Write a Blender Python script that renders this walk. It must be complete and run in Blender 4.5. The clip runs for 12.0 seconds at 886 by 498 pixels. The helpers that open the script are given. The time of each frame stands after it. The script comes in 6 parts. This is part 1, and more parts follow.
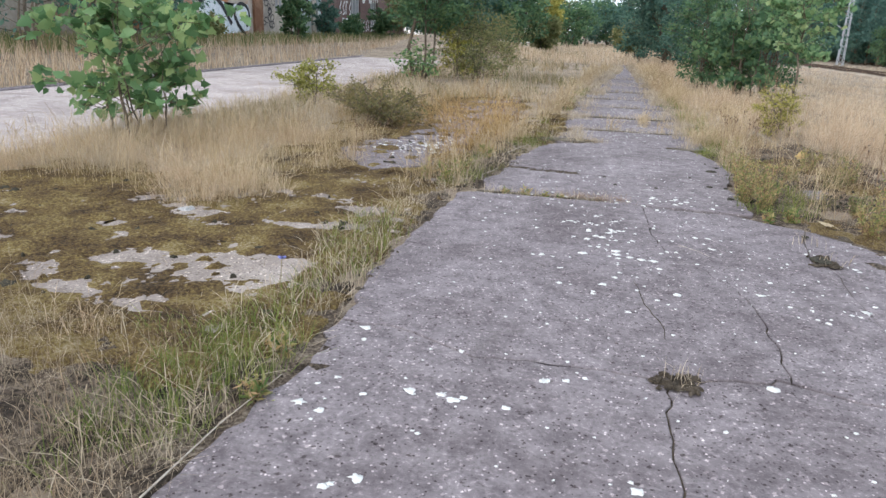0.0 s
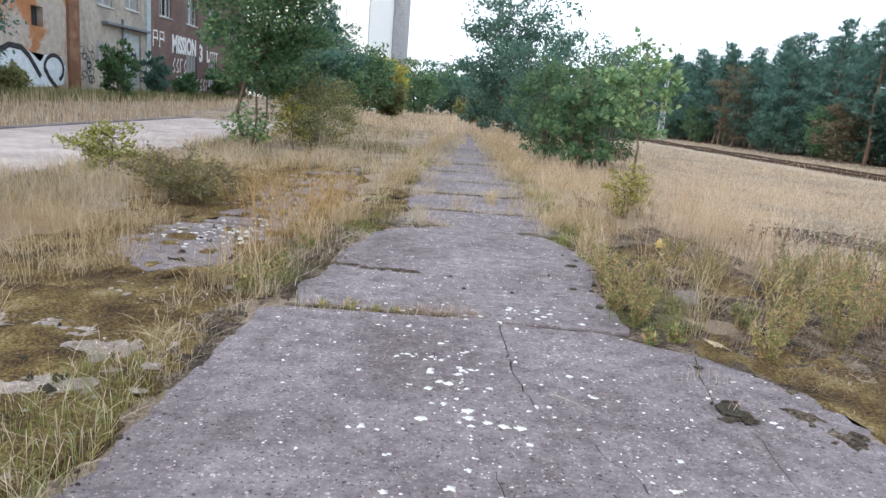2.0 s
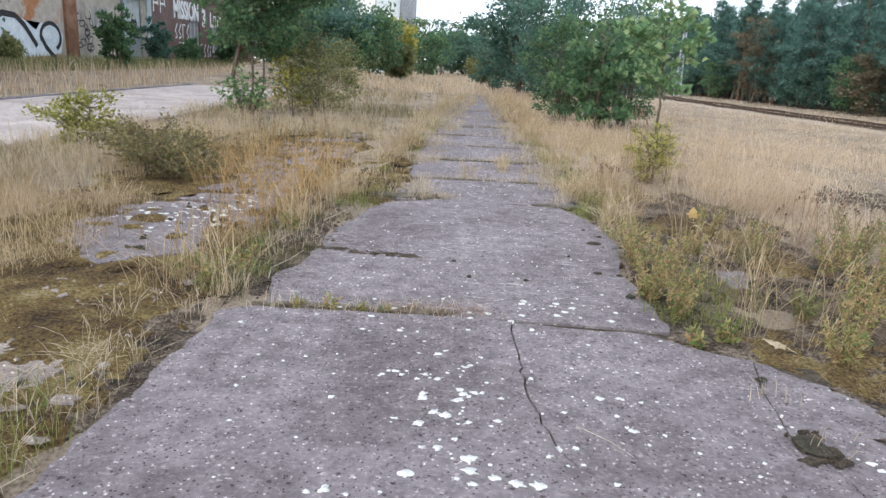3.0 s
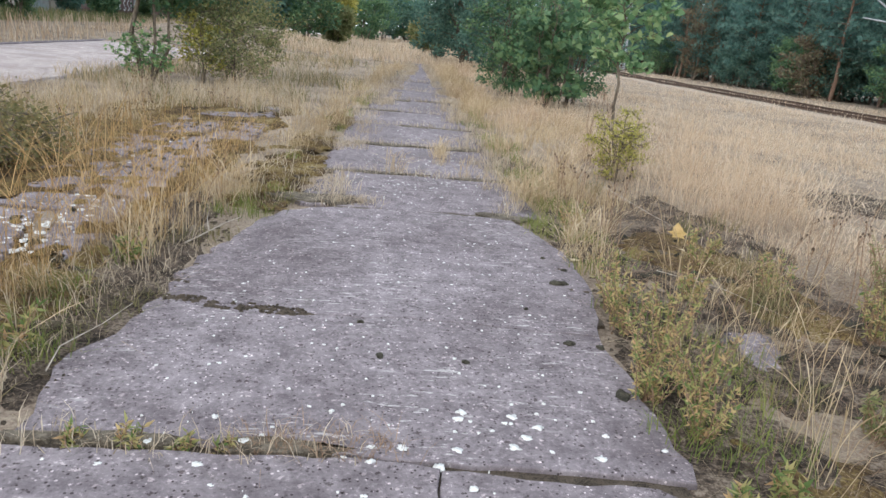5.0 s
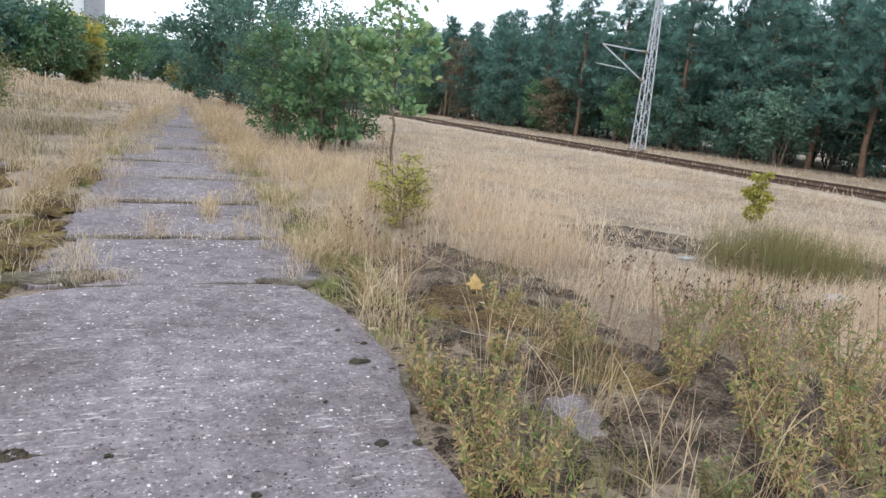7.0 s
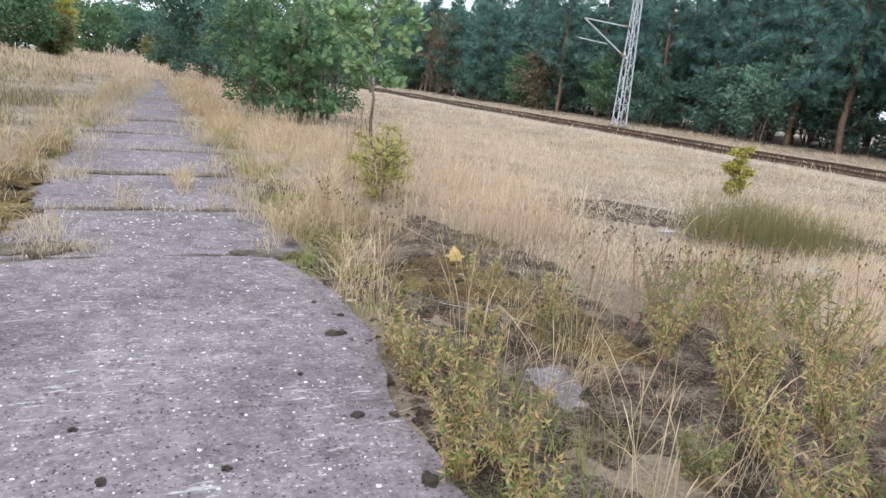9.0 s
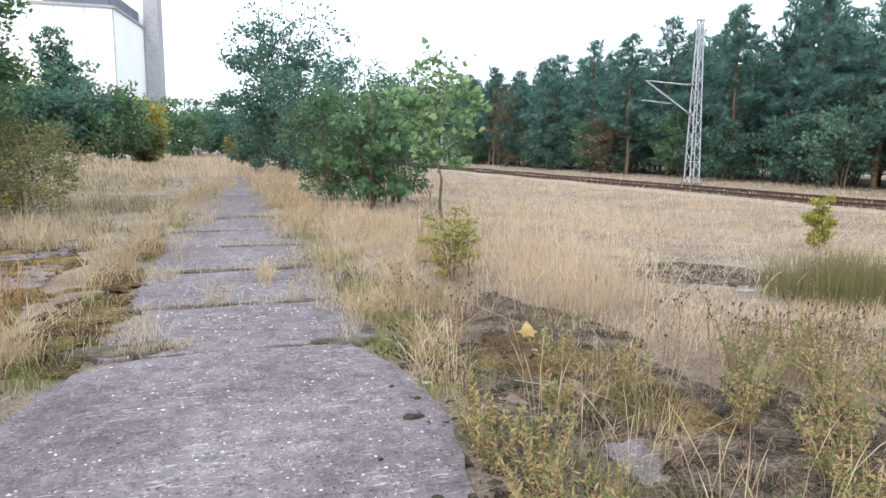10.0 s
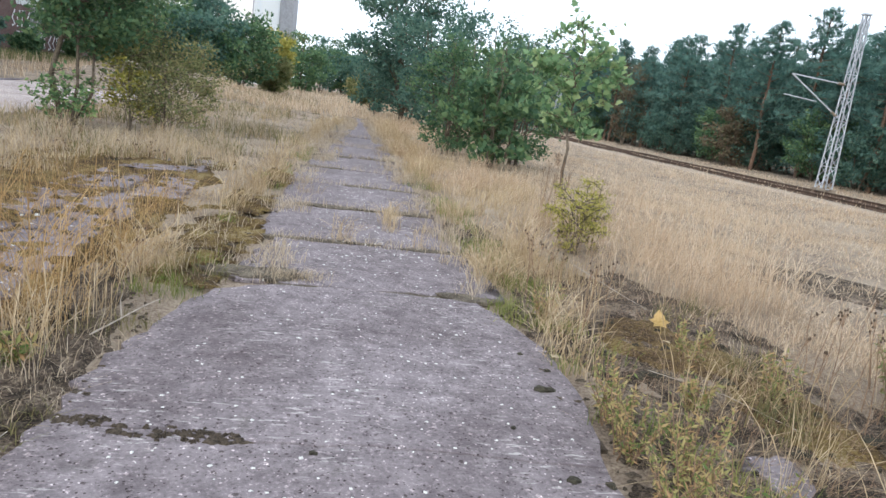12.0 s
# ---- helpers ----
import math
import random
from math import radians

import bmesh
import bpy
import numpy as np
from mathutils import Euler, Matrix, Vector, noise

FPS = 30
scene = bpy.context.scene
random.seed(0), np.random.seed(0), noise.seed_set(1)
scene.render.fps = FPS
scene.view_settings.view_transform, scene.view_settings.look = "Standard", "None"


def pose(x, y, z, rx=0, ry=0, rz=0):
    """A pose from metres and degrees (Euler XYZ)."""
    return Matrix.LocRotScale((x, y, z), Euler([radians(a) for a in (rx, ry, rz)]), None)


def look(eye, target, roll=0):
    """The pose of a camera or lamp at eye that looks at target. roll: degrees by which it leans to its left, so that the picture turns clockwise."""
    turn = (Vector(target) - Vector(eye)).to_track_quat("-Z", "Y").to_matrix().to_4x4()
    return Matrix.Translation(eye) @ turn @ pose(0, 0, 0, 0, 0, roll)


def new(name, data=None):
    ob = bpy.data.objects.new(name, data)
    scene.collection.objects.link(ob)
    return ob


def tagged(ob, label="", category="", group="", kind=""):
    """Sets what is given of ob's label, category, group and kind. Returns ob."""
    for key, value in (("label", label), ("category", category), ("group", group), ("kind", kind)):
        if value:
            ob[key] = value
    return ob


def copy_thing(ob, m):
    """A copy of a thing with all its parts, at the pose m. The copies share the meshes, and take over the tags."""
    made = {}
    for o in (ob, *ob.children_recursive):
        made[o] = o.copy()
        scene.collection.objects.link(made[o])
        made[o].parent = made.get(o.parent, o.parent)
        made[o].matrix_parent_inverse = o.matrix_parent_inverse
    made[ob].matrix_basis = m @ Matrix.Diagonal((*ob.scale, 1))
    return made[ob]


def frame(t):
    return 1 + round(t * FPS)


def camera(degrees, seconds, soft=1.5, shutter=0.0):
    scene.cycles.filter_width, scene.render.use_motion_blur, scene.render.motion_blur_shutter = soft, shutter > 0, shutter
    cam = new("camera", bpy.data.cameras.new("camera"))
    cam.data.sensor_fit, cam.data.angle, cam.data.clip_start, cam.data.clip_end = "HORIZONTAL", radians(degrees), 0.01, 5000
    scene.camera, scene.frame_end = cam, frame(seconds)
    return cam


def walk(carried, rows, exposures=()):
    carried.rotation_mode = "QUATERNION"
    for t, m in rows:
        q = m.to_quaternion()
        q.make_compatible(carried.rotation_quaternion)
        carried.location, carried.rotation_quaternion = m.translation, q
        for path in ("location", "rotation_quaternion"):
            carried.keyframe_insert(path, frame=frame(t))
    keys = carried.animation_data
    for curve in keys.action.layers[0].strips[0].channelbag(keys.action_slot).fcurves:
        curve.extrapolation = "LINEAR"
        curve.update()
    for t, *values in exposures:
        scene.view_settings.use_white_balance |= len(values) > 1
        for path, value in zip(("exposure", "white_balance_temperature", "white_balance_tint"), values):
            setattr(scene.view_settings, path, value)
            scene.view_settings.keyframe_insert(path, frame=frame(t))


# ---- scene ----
cam = camera(64.67, 12.0)
walk(cam, [
    (0.0, pose(-0.117, 0.322, 1.514, 72.50, -2.18, 11.72)),
    (0.5, pose(-0.227, 0.805, 1.529, 75.54, -3.90, 11.33)),
    (1.0, pose(-0.178, 1.239, 1.545, 72.90, -2.20, 8.09)),
    (1.5, pose(-0.015, 1.516, 1.511, 73.90, -4.84, 5.03)),
    (2.0, pose(-0.074, 2.022, 1.544, 78.23, -4.39, -0.26)),
    (2.5, pose(-0.006, 2.499, 1.511, 75.31, -3.01, -0.27)),
    (4.5, pose(0.091, 4.317, 1.474, 74.88, -5.09, 4.02)),
    (5.0, pose(0.217, 4.770, 1.496, 72.92, -5.18, -3.79)),
    (5.5, pose(0.285, 5.113, 1.542, 74.84, -2.20, 0.88)),
    (6.0, pose(0.260, 5.311, 1.547, 78.12, -5.59, -5.86)),
    (6.5, pose(0.242, 5.429, 1.524, 77.15, -5.99, -18.81)),
    (7.0, pose(0.299, 5.390, 1.525, 77.72, -5.18, -22.00)),
    (9.0, pose(0.350, 5.457, 1.466, 75.95, -5.53, -23.50)),
    (9.5, pose(0.367, 5.309, 1.525, 78.94, -3.52, -21.64)),
    (10.0, pose(0.354, 5.321, 1.551, 81.58, -0.43, -18.09)),
    (10.5, pose(0.332, 5.309, 1.546, 81.37, -0.78, -14.00)),
    (11.0, pose(0.137, 5.459, 1.504, 79.40, -0.52, -4.60)),
    (11.5, pose(0.045, 5.499, 1.501, 80.63, -5.06, -8.19)),
    (12.0, pose(0.060, 5.528, 1.508, 77.83, -7.79, -8.97)),
], exposures=[(0.0, 0.2, 6230, 9), (7.2, 0.2, 6230, 9), (8.8, 0.36, 6230, 9), (10.0, 0.42, 6230, 9), (10.5, 0.42, 6230, 9), (10.9, 0.24, 6230, 9), (12.0, 0.2, 6230, 9)])

# ---------------------------------------------------------------- world, sun
world = bpy.data.worlds.new("overcast_evening")
scene.world = world
world.use_nodes = True
wn, wl = world.node_tree.nodes, world.node_tree.links
bg = wn["Background"]
sky = wn.new("ShaderNodeTexSky")
sky.sky_type = "NISHITA"
sky.sun_disc = False
SUN_ELEV, SUN_AZ = 38.0, 215.0
sky.sun_elevation, sky.sun_rotation = radians(SUN_ELEV), radians(SUN_AZ)
sky.air_density, sky.dust_density, sky.ozone_density = 1.0, 4.0, 1.0
veil = wn.new("ShaderNodeMix")
veil.data_type = "RGBA"
veil.inputs["Factor"].default_value = 0.72
veil.inputs["B"].default_value = (11.6, 12.4, 13.6, 1)
wl.new(sky.outputs[0], veil.inputs["A"])
wl.new(veil.outputs["Result"], bg.inputs["Color"])
bg.inputs["Strength"].default_value = 0.145

sun_data = bpy.data.lights.new("sun", "SUN")
sun_data.energy, sun_data.angle, sun_data.color = 1.0, radians(18), (1.0, 0.95, 0.88)
sun = new("sun", sun_data)
a, e = radians(SUN_AZ), radians(SUN_ELEV)
sun.matrix_world = look((0, 0, 60), (-60 * math.sin(a) * math.cos(e), -60 * math.cos(a) * math.cos(e), 60 - 60 * math.sin(e)))


# ---------------------------------------------------------------- materials
def ramp_node(nt, stops):
    r = nt.nodes.new("ShaderNodeValToRGB")
    el = r.color_ramp.elements
    while len(el) < len(stops):
        el.new(0.5)
    for s, (p, c) in zip(el, stops):
        s.position, s.color = p, (*c, 1)
    return r


def mat_base(name, rough=0.9, spec=0.25):
    m = bpy.data.materials.new(name)
    m.use_nodes = True
    b = m.node_tree.nodes["Principled BSDF"]
    b.inputs["Roughness"].default_value = rough
    b.inputs["Specular IOR Level"].default_value = spec
    return m, m.node_tree, b


def noise_node(nt, scale, detail=4, rough=0.6, vec=None, dist=0.0):
    n = nt.nodes.new("ShaderNodeTexNoise")
    n.inputs["Scale"].default_value, n.inputs["Detail"].default_value = scale, detail
    n.inputs["Roughness"].default_value, n.inputs["Distortion"].default_value = rough, dist
    if vec is not None:
        nt.links.new(vec, n.inputs["Vector"])
    return n


def coord(nt, which="Object"):
    return nt.nodes.new("ShaderNodeTexCoord").outputs[which]


def world_pos(nt):
    return nt.nodes.new("ShaderNodeNewGeometry").outputs["Position"]


def mix_col(nt, fac, a, b, mode="MIX"):
    m = nt.nodes.new("ShaderNodeMix")
    m.data_type, m.blend_type = "RGBA", mode
    for sock, v in ((m.inputs["Factor"], fac), (m.inputs["A"], a), (m.inputs["B"], b)):
        if isinstance(v, (int, float)):
            sock.default_value = v
        elif isinstance(v, tuple):
            sock.default_value = (*v, 1)
        else:
            nt.links.new(v, sock)
    return m.outputs["Result"]


def bump(nt, b, height, strength=0.4, distance=0.01):
    n = nt.nodes.new("ShaderNodeBump")
    n.inputs["Strength"].default_value, n.inputs["Distance"].default_value = strength, distance
    nt.links.new(height, n.inputs["Height"])
    nt.links.new(n.outputs["Normal"], b.inputs["Normal"])


def surface(name, stops, scale=6.0, fine=60.0, rough=0.9, bump_strength=0.4, bump_dist=0.01, spec=0.25, metal=0.0):
    """A rough surface: two scales of noise over a colour ramp, fine relief."""
    m, nt, b = mat_base(name, rough, spec)
    b.inputs["Metallic"].default_value = metal
    p = world_pos(nt)
    big, small = noise_node(nt, scale, 6, 0.65, p), noise_node(nt, fine, 4, 0.7, p)
    add = nt.nodes.new("ShaderNodeMath")
    add.operation = "MULTIPLY_ADD"
    nt.links.new(small.outputs["Fac"], add.inputs[0])
    add.inputs[1].default_value = 0.5
    half = nt.nodes.new("ShaderNodeMath")
    half.operation = "MULTIPLY"
    half.inputs[1].default_value = 0.5
    nt.links.new(big.outputs["Fac"], half.inputs[0])
    nt.links.new(half.outputs[0], add.inputs[2])
    wide = nt.nodes.new("ShaderNodeMapRange")
    wide.inputs["From Min"].default_value, wide.inputs["From Max"].default_value = 0.26, 0.74
    nt.links.new(add.outputs[0], wide.inputs["Value"])
    r = ramp_node(nt, stops)
    nt.links.new(wide.outputs["Result"], r.inputs["Fac"])
    nt.links.new(r.outputs["Color"], b.inputs["Base Color"])
    bump(nt, b, wide.outputs["Result"], bump_strength, bump_dist)
    return m


def blade_material(name, stops, translucent=0.35, patch=0.6, rough=0.7):
    """Leaves and grass: each blade its own tone, with broad patches across the plan."""
    m, nt, b = mat_base(name, rough, 0.2)
    g = nt.nodes.new("ShaderNodeNewGeometry")
    n = noise_node(nt, 0.55, 3, 0.6, g.outputs["Position"])
    mixv = nt.nodes.new("ShaderNodeMix")
    mixv.inputs["Factor"].default_value = patch
    nt.links.new(g.outputs["Random Per Island"], mixv.inputs["A"])
    nt.links.new(n.outputs["Fac"], mixv.inputs["B"])
    r = ramp_node(nt, stops)
    nt.links.new(mixv.outputs["Result"], r.inputs["Fac"])
    nt.links.new(r.outputs["Color"], b.inputs["Base Color"])
    t = nt.nodes.new("ShaderNodeBsdfTranslucent")
    nt.links.new(r.outputs["Color"], t.inputs["Color"])
    mx = nt.nodes.new("ShaderNodeMixShader")
    mx.inputs[0].default_value = translucent
    nt.links.new(b.outputs[0], mx.inputs[1])
    nt.links.new(t.outputs[0], mx.inputs[2])
    nt.links.new(mx.outputs[0], nt.nodes["Material Output"].inputs["Surface"])
    return m


def concrete_material(name, dark, mid, light, aggregate=0.5, scuff=0.2):
    m, nt, b = mat_base(name, 0.92, 0.2)
    p = world_pos(nt)
    broad = noise_node(nt, 0.9, 5, 0.65, p, 0.4)
    mid_n = noise_node(nt, 7.0, 6, 0.7, p)
    grit = noise_node(nt, 42.0, 5, 0.85, p)
    r1 = ramp_node(nt, [(0.28, dark), (0.52, mid), (0.78, light)])
    nt.links.new(mid_n.outputs["Fac"], r1.inputs["Fac"])
    r2 = ramp_node(nt, [(0.3, (0.66, 0.62, 0.62)), (0.65, (1.12, 1.1, 1.1))])
    nt.links.new(broad.outputs["Fac"], r2.inputs["Fac"])
    c = mix_col(nt, 1.0, r1.outputs["Color"], r2.outputs["Color"], "MULTIPLY")
    r3 = ramp_node(nt, [(0.33, (0.30, 0.28, 0.27)), (0.44, (0.92, 0.92, 0.92)), (0.56, (1.02, 1.02, 1.02)), (0.64, (1.9, 1.9, 1.86)), (0.72, (2.6, 2.6, 2.5))])
    nt.links.new(grit.outputs["Fac"], r3.inputs["Fac"])
    c = mix_col(nt, aggregate, c, mix_col(nt, 1.0, c, r3.outputs["Color"], "MULTIPLY"))
    # single light and dark grains of aggregate
    vo = nt.nodes.new("ShaderNodeTexVoronoi")
    vo.inputs["Scale"].default_value = 62.0
    nt.links.new(p, vo.inputs["Vector"])
    lt = nt.nodes.new("ShaderNodeMath")
    lt.operation = "LESS_THAN"
    lt.inputs[1].default_value = 0.33
    nt.links.new(vo.outputs["Distance"], lt.inputs[0])
    pick = ramp_node(nt, [(0.0, (0.30, 0.28, 0.27)), (0.24, (1, 1, 1)), (0.82, (2.6, 2.6, 2.52))])
    pick.color_ramp.interpolation = "CONSTANT"
    nt.links.new(vo.outputs["Color"], pick.inputs["Fac"])
    c = mix_col(nt, lt.outputs[0], c, mix_col(nt, 1.0, c, pick.outputs["Color"], "MULTIPLY"))
    # scattered larger pebbles, some pale, some dark
    vp = nt.nodes.new("ShaderNodeTexVoronoi")
    vp.inputs["Scale"].default_value = 27.0
    warp = noise_node(nt, 60.0, 3, 0.6, p)
    nt.links.new(mix_col(nt, 0.035, p, warp.outputs["Color"]), vp.inputs["Vector"])
    lp = nt.nodes.new("ShaderNodeMath")
    lp.operation = "LESS_THAN"
    lp.inputs[1].default_value = 0.26
    nt.links.new(vp.outputs["Distance"], lp.inputs[0])
    peb = ramp_node(nt, [(0.0, (0.42, 0.39, 0.38)), (0.24, (1, 1, 1)), (0.72, (1.85, 1.83, 1.77))])
    peb.color_ramp.interpolation = "CONSTANT"
    nt.links.new(vp.outputs["Color"], peb.inputs["Fac"])
    c = mix_col(nt, lp.outputs[0], c, mix_col(nt, 1.0, c, peb.outputs["Color"], "MULTIPLY"))
    # pale weathered scuffs drawn out across the slabs
    mp = nt.nodes.new("ShaderNodeMapping")
    mp.inputs["Scale"].default_value = (4.0, 17.0, 1.0)
    nt.links.new(p, mp.inputs["Vector"])
    sc = noise_node(nt, 1.6, 6, 0.7, mp.outputs["Vector"], 0.2)
    zone = noise_node(nt, 1.1, 3, 0.6, p)
    rz = ramp_node(nt, [(0.45, (0, 0, 0)), (0.58, (1, 1, 1))])
    nt.links.new(zone.outputs["Fac"], rz.inputs["Fac"])
    r4 = ramp_node(nt, [(0.575, (0, 0, 0)), (0.62, (1, 1, 1))])
    nt.links.new(sc.outputs["Fac"], r4.inputs["Fac"])
    c = mix_col(nt, mix_col(nt, 1.0, r4.outputs["Color"], rz.outputs["Color"], "MULTIPLY"), c, mix_col(nt, scuff, c, (0.58, 0.56, 0.53)))
    # dark damp stains
    st = noise_node(nt, 2.7, 5, 0.7, p, 1.0)
    r5 = ramp_node(nt, [(0.60, (0, 0, 0)), (0.72, (1, 1, 1))])
    nt.links.new(st.outputs["Fac"], r5.inputs["Fac"])
    c = mix_col(nt, r5.outputs["Color"], c, mix_col(nt, 0.4, c, (0.08, 0.07, 0.06)))
    nt.links.new(c, b.inputs["Base Color"])
    h = nt.nodes.new("ShaderNodeMath")
    h.operation = "ADD"
    nt.links.new(mid_n.outputs["Fac"], h.inputs[0])
    nt.links.new(grit.outputs["Fac"], h.inputs[1])
    bump(nt, b, h.outputs[0], 0.55, 0.006)
    return m


M_SLAB = concrete_material("weathered_concrete", (0.112, 0.098, 0.103), (0.198, 0.176, 0.184), (0.295, 0.270, 0.275), 0.9, 0.52)
M_SLAB_PLAIN = concrete_material("weathered_plain_concrete", (0.112, 0.098, 0.103), (0.198, 0.176, 0.184), (0.295, 0.270, 0.275), 0.9, 0.1)
M_ROAD = concrete_material("pale_road_concrete", (0.31, 0.275, 0.26), (0.43, 0.385, 0.365), (0.53, 0.49, 0.465), 0.45)
M_LICHEN = surface("white_lichen", [(0.2, (0.42, 0.41, 0.39)), (0.5, (0.66, 0.66, 0.63)), (0.8, (0.78, 0.78, 0.75))], 30, 160, 0.95)
M_MOSSLUMP = surface("dark_moss", [(0.3, (0.02, 0.019, 0.014)), (0.65, (0.075, 0.068, 0.048))], 30, 200, 1.0, 0.8)
M_MOSS = surface("golden_moss", [(0.25, (0.022, 0.016, 0.009)), (0.38, (0.07, 0.043, 0.02)), (0.52, (0.135, 0.09, 0.034)), (0.64, (0.22, 0.165, 0.06)), (0.80, (0.34, 0.28, 0.19))], 2.2, 48, 1.0, 1.0, 0.03)
M_GROUND = surface("dry_thatch_soil", [(0.28, (0.13, 0.10, 0.075)), (0.44, (0.255, 0.20, 0.15)), (0.56, (0.32, 0.26, 0.195)), (0.74, (0.40, 0.34, 0.265))], 0.9, 38, 1.0, 1.0, 0.03)
M_LITTER = surface("brown_plant_litter", [(0.33, (0.022, 0.017, 0.012)), (0.46, (0.07, 0.052, 0.038)), (0.58, (0.15, 0.115, 0.085)), (0.72, (0.29, 0.24, 0.185))], 4.0, 48, 1.0, 1.0, 0.03)
M_MAT = surface("grey_brown_moss_mat", [(0.3, (0.06, 0.05, 0.038)), (0.5, (0.125, 0.105, 0.078)), (0.7, (0.22, 0.19, 0.145))], 6.0, 60, 1.0, 1.0, 0.02)
M_SOIL = surface("dark_crumbly_soil", [(0.3, (0.035, 0.028, 0.02)), (0.6, (0.12, 0.095, 0.07))], 14, 120, 1.0, 0.9, 0.02)
STRAW = [(0.2, (0.26, 0.18, 0.10)), (0.42, (0.47, 0.355, 0.21)), (0.62, (0.60, 0.48, 0.315)), (0.85, (0.66, 0.57, 0.42))]
M_STRAW = blade_material("straw_grass", STRAW)
M_FIELD = blade_material("pale_field_grass", [(0.2, (0.39, 0.285, 0.19)), (0.45, (0.62, 0.485, 0.34)), (0.8, (0.76, 0.645, 0.50))], 0.48, 0.6)
M_PINKSTRAW = blade_material("reddish_straw_grass", [(0.2, (0.37, 0.25, 0.155)), (0.45, (0.61, 0.46, 0.31)), (0.8, (0.74, 0.615, 0.465))], 0.45, 0.45)
M_GREYGRASS = blade_material("grey_withered_grass", [(0.2, (0.27, 0.205, 0.14)), (0.5, (0.50, 0.41, 0.295)), (0.8, (0.64, 0.56, 0.44))])
M_THATCH = blade_material("brown_thatch", [(0.2, (0.17, 0.125, 0.08)), (0.5, (0.34, 0.265, 0.18)), (0.8, (0.50, 0.42, 0.31))])
M_RUSTGRASS = blade_material("rust_orange_grass", [(0.2, (0.24, 0.14, 0.055)), (0.5, (0.48, 0.315, 0.14)), (0.8, (0.62, 0.47, 0.26))])
M_GREEN = blade_material("fresh_green_grass", [(0.2, (0.08, 0.13, 0.03)), (0.5, (0.19, 0.23, 0.06)), (0.8, (0.36, 0.34, 0.12))])
M_OLIVE = blade_material("olive_weed", [(0.2, (0.10, 0.105, 0.045)), (0.5, (0.20, 0.185, 0.085)), (0.8, (0.31, 0.24, 0.11))])
M_WEED = blade_material("weed_leaf", [(0.12, (0.13, 0.20, 0.065)), (0.36, (0.29, 0.31, 0.115)), (0.64, (0.50, 0.42, 0.19)), (0.88, (0.52, 0.34, 0.18))], 0.45, 0.15)
M_MAPLE = blade_material("maple_leaf", [(0.15, (0.09, 0.175, 0.075)), (0.5, (0.165, 0.29, 0.125)), (0.85, (0.33, 0.42, 0.18))], 0.42, 0.2, 0.4)
M_SAPLING = blade_material("sapling_leaf", [(0.15, (0.13, 0.24, 0.115)), (0.5, (0.235, 0.375, 0.19)), (0.85, (0.39, 0.49, 0.24))], 0.5, 0.2, 0.45)
M_LEAF = blade_material("tree_leaf", [(0.15, (0.055, 0.12, 0.065)), (0.5, (0.11, 0.205, 0.105)), (0.85, (0.20, 0.29, 0.13))], 0.42, 0.3, 0.5)
# bluish leaf green, with veiling glare from the sky painted into its tones
M_DARKLEAF = blade_material("dark_bluish_leaf", [(0.15, (0.058, 0.125, 0.105)), (0.5, (0.108, 0.205, 0.165)), (0.85, (0.17, 0.275, 0.195))], 0.48, 0.3, 0.55)
M_BROWNLEAF = blade_material("brownish_shrub_leaf", [(0.15, (0.12, 0.15, 0.06)), (0.5, (0.23, 0.255, 0.11)), (0.85, (0.37, 0.32, 0.16))], 0.42, 0.3)
M_YELLOWLEAF = blade_material("yellow_green_leaf", [(0.15, (0.24, 0.24, 0.05)), (0.5, (0.40, 0.37, 0.09)), (0.85, (0.55, 0.50, 0.17))], 0.4, 0.3)
M_LIMELEAF = blade_material("olive_lime_leaf", [(0.15, (0.17, 0.19, 0.04)), (0.5, (0.30, 0.30, 0.075)), (0.85, (0.46, 0.42, 0.14))], 0.4, 0.3)
M_REDLEAF = blade_material("russet_leaf", [(0.15, (0.10, 0.085, 0.06)), (0.5, (0.17, 0.125, 0.085)), (0.85, (0.20, 0.20, 0.115))], 0.3, 0.3)
# needle greens painted lighter and more teal to carry the haze over the wood
M_NEEDLE = blade_material("pine_needles", [(0.15, (0.062, 0.135, 0.12)), (0.5, (0.12, 0.23, 0.195)), (0.85, (0.18, 0.295, 0.235))], 0.5, 0.3, 0.6)
M_YOUNGPINE = blade_material("young_pine_needles", [(0.15, (0.085, 0.165, 0.125)), (0.5, (0.15, 0.26, 0.19)), (0.85, (0.22, 0.33, 0.23))], 0.5, 0.3, 0.6)
M_BARK = surface("grey_brown_bark", [(0.3, (0.07, 0.055, 0.04)), (0.65, (0.20, 0.165, 0.125))], 8, 60, 0.95, 0.7)
M_PINEBARK = surface("reddish_pine_bark", [(0.3, (0.09, 0.06, 0.045)), (0.65, (0.20, 0.13, 0.09))], 4, 30, 0.95, 0.7)
M_STALK = surface("dead_brown_stalk", [(0.3, (0.17, 0.11, 0.07)), (0.65, (0.34, 0.23, 0.15))], 20, 90, 0.9)
M_TWIG = surface("bleached_twig", [(0.3, (0.30, 0.25, 0.2)), (0.65, (0.50, 0.45, 0.38))], 20, 90, 0.9)
M_STEEL = surface("galvanised_steel", [(0.3, (0.36, 0.39, 0.43)), (0.65, (0.55, 0.58, 0.62))], 3, 40, 0.55, 0.15, 0.003, 0.4, 0.35)
M_RUST = surface("rusty_rail", [(0.3, (0.05, 0.036, 0.028)), (0.65, (0.13, 0.088, 0.066))], 3, 60, 0.85, 0.4)
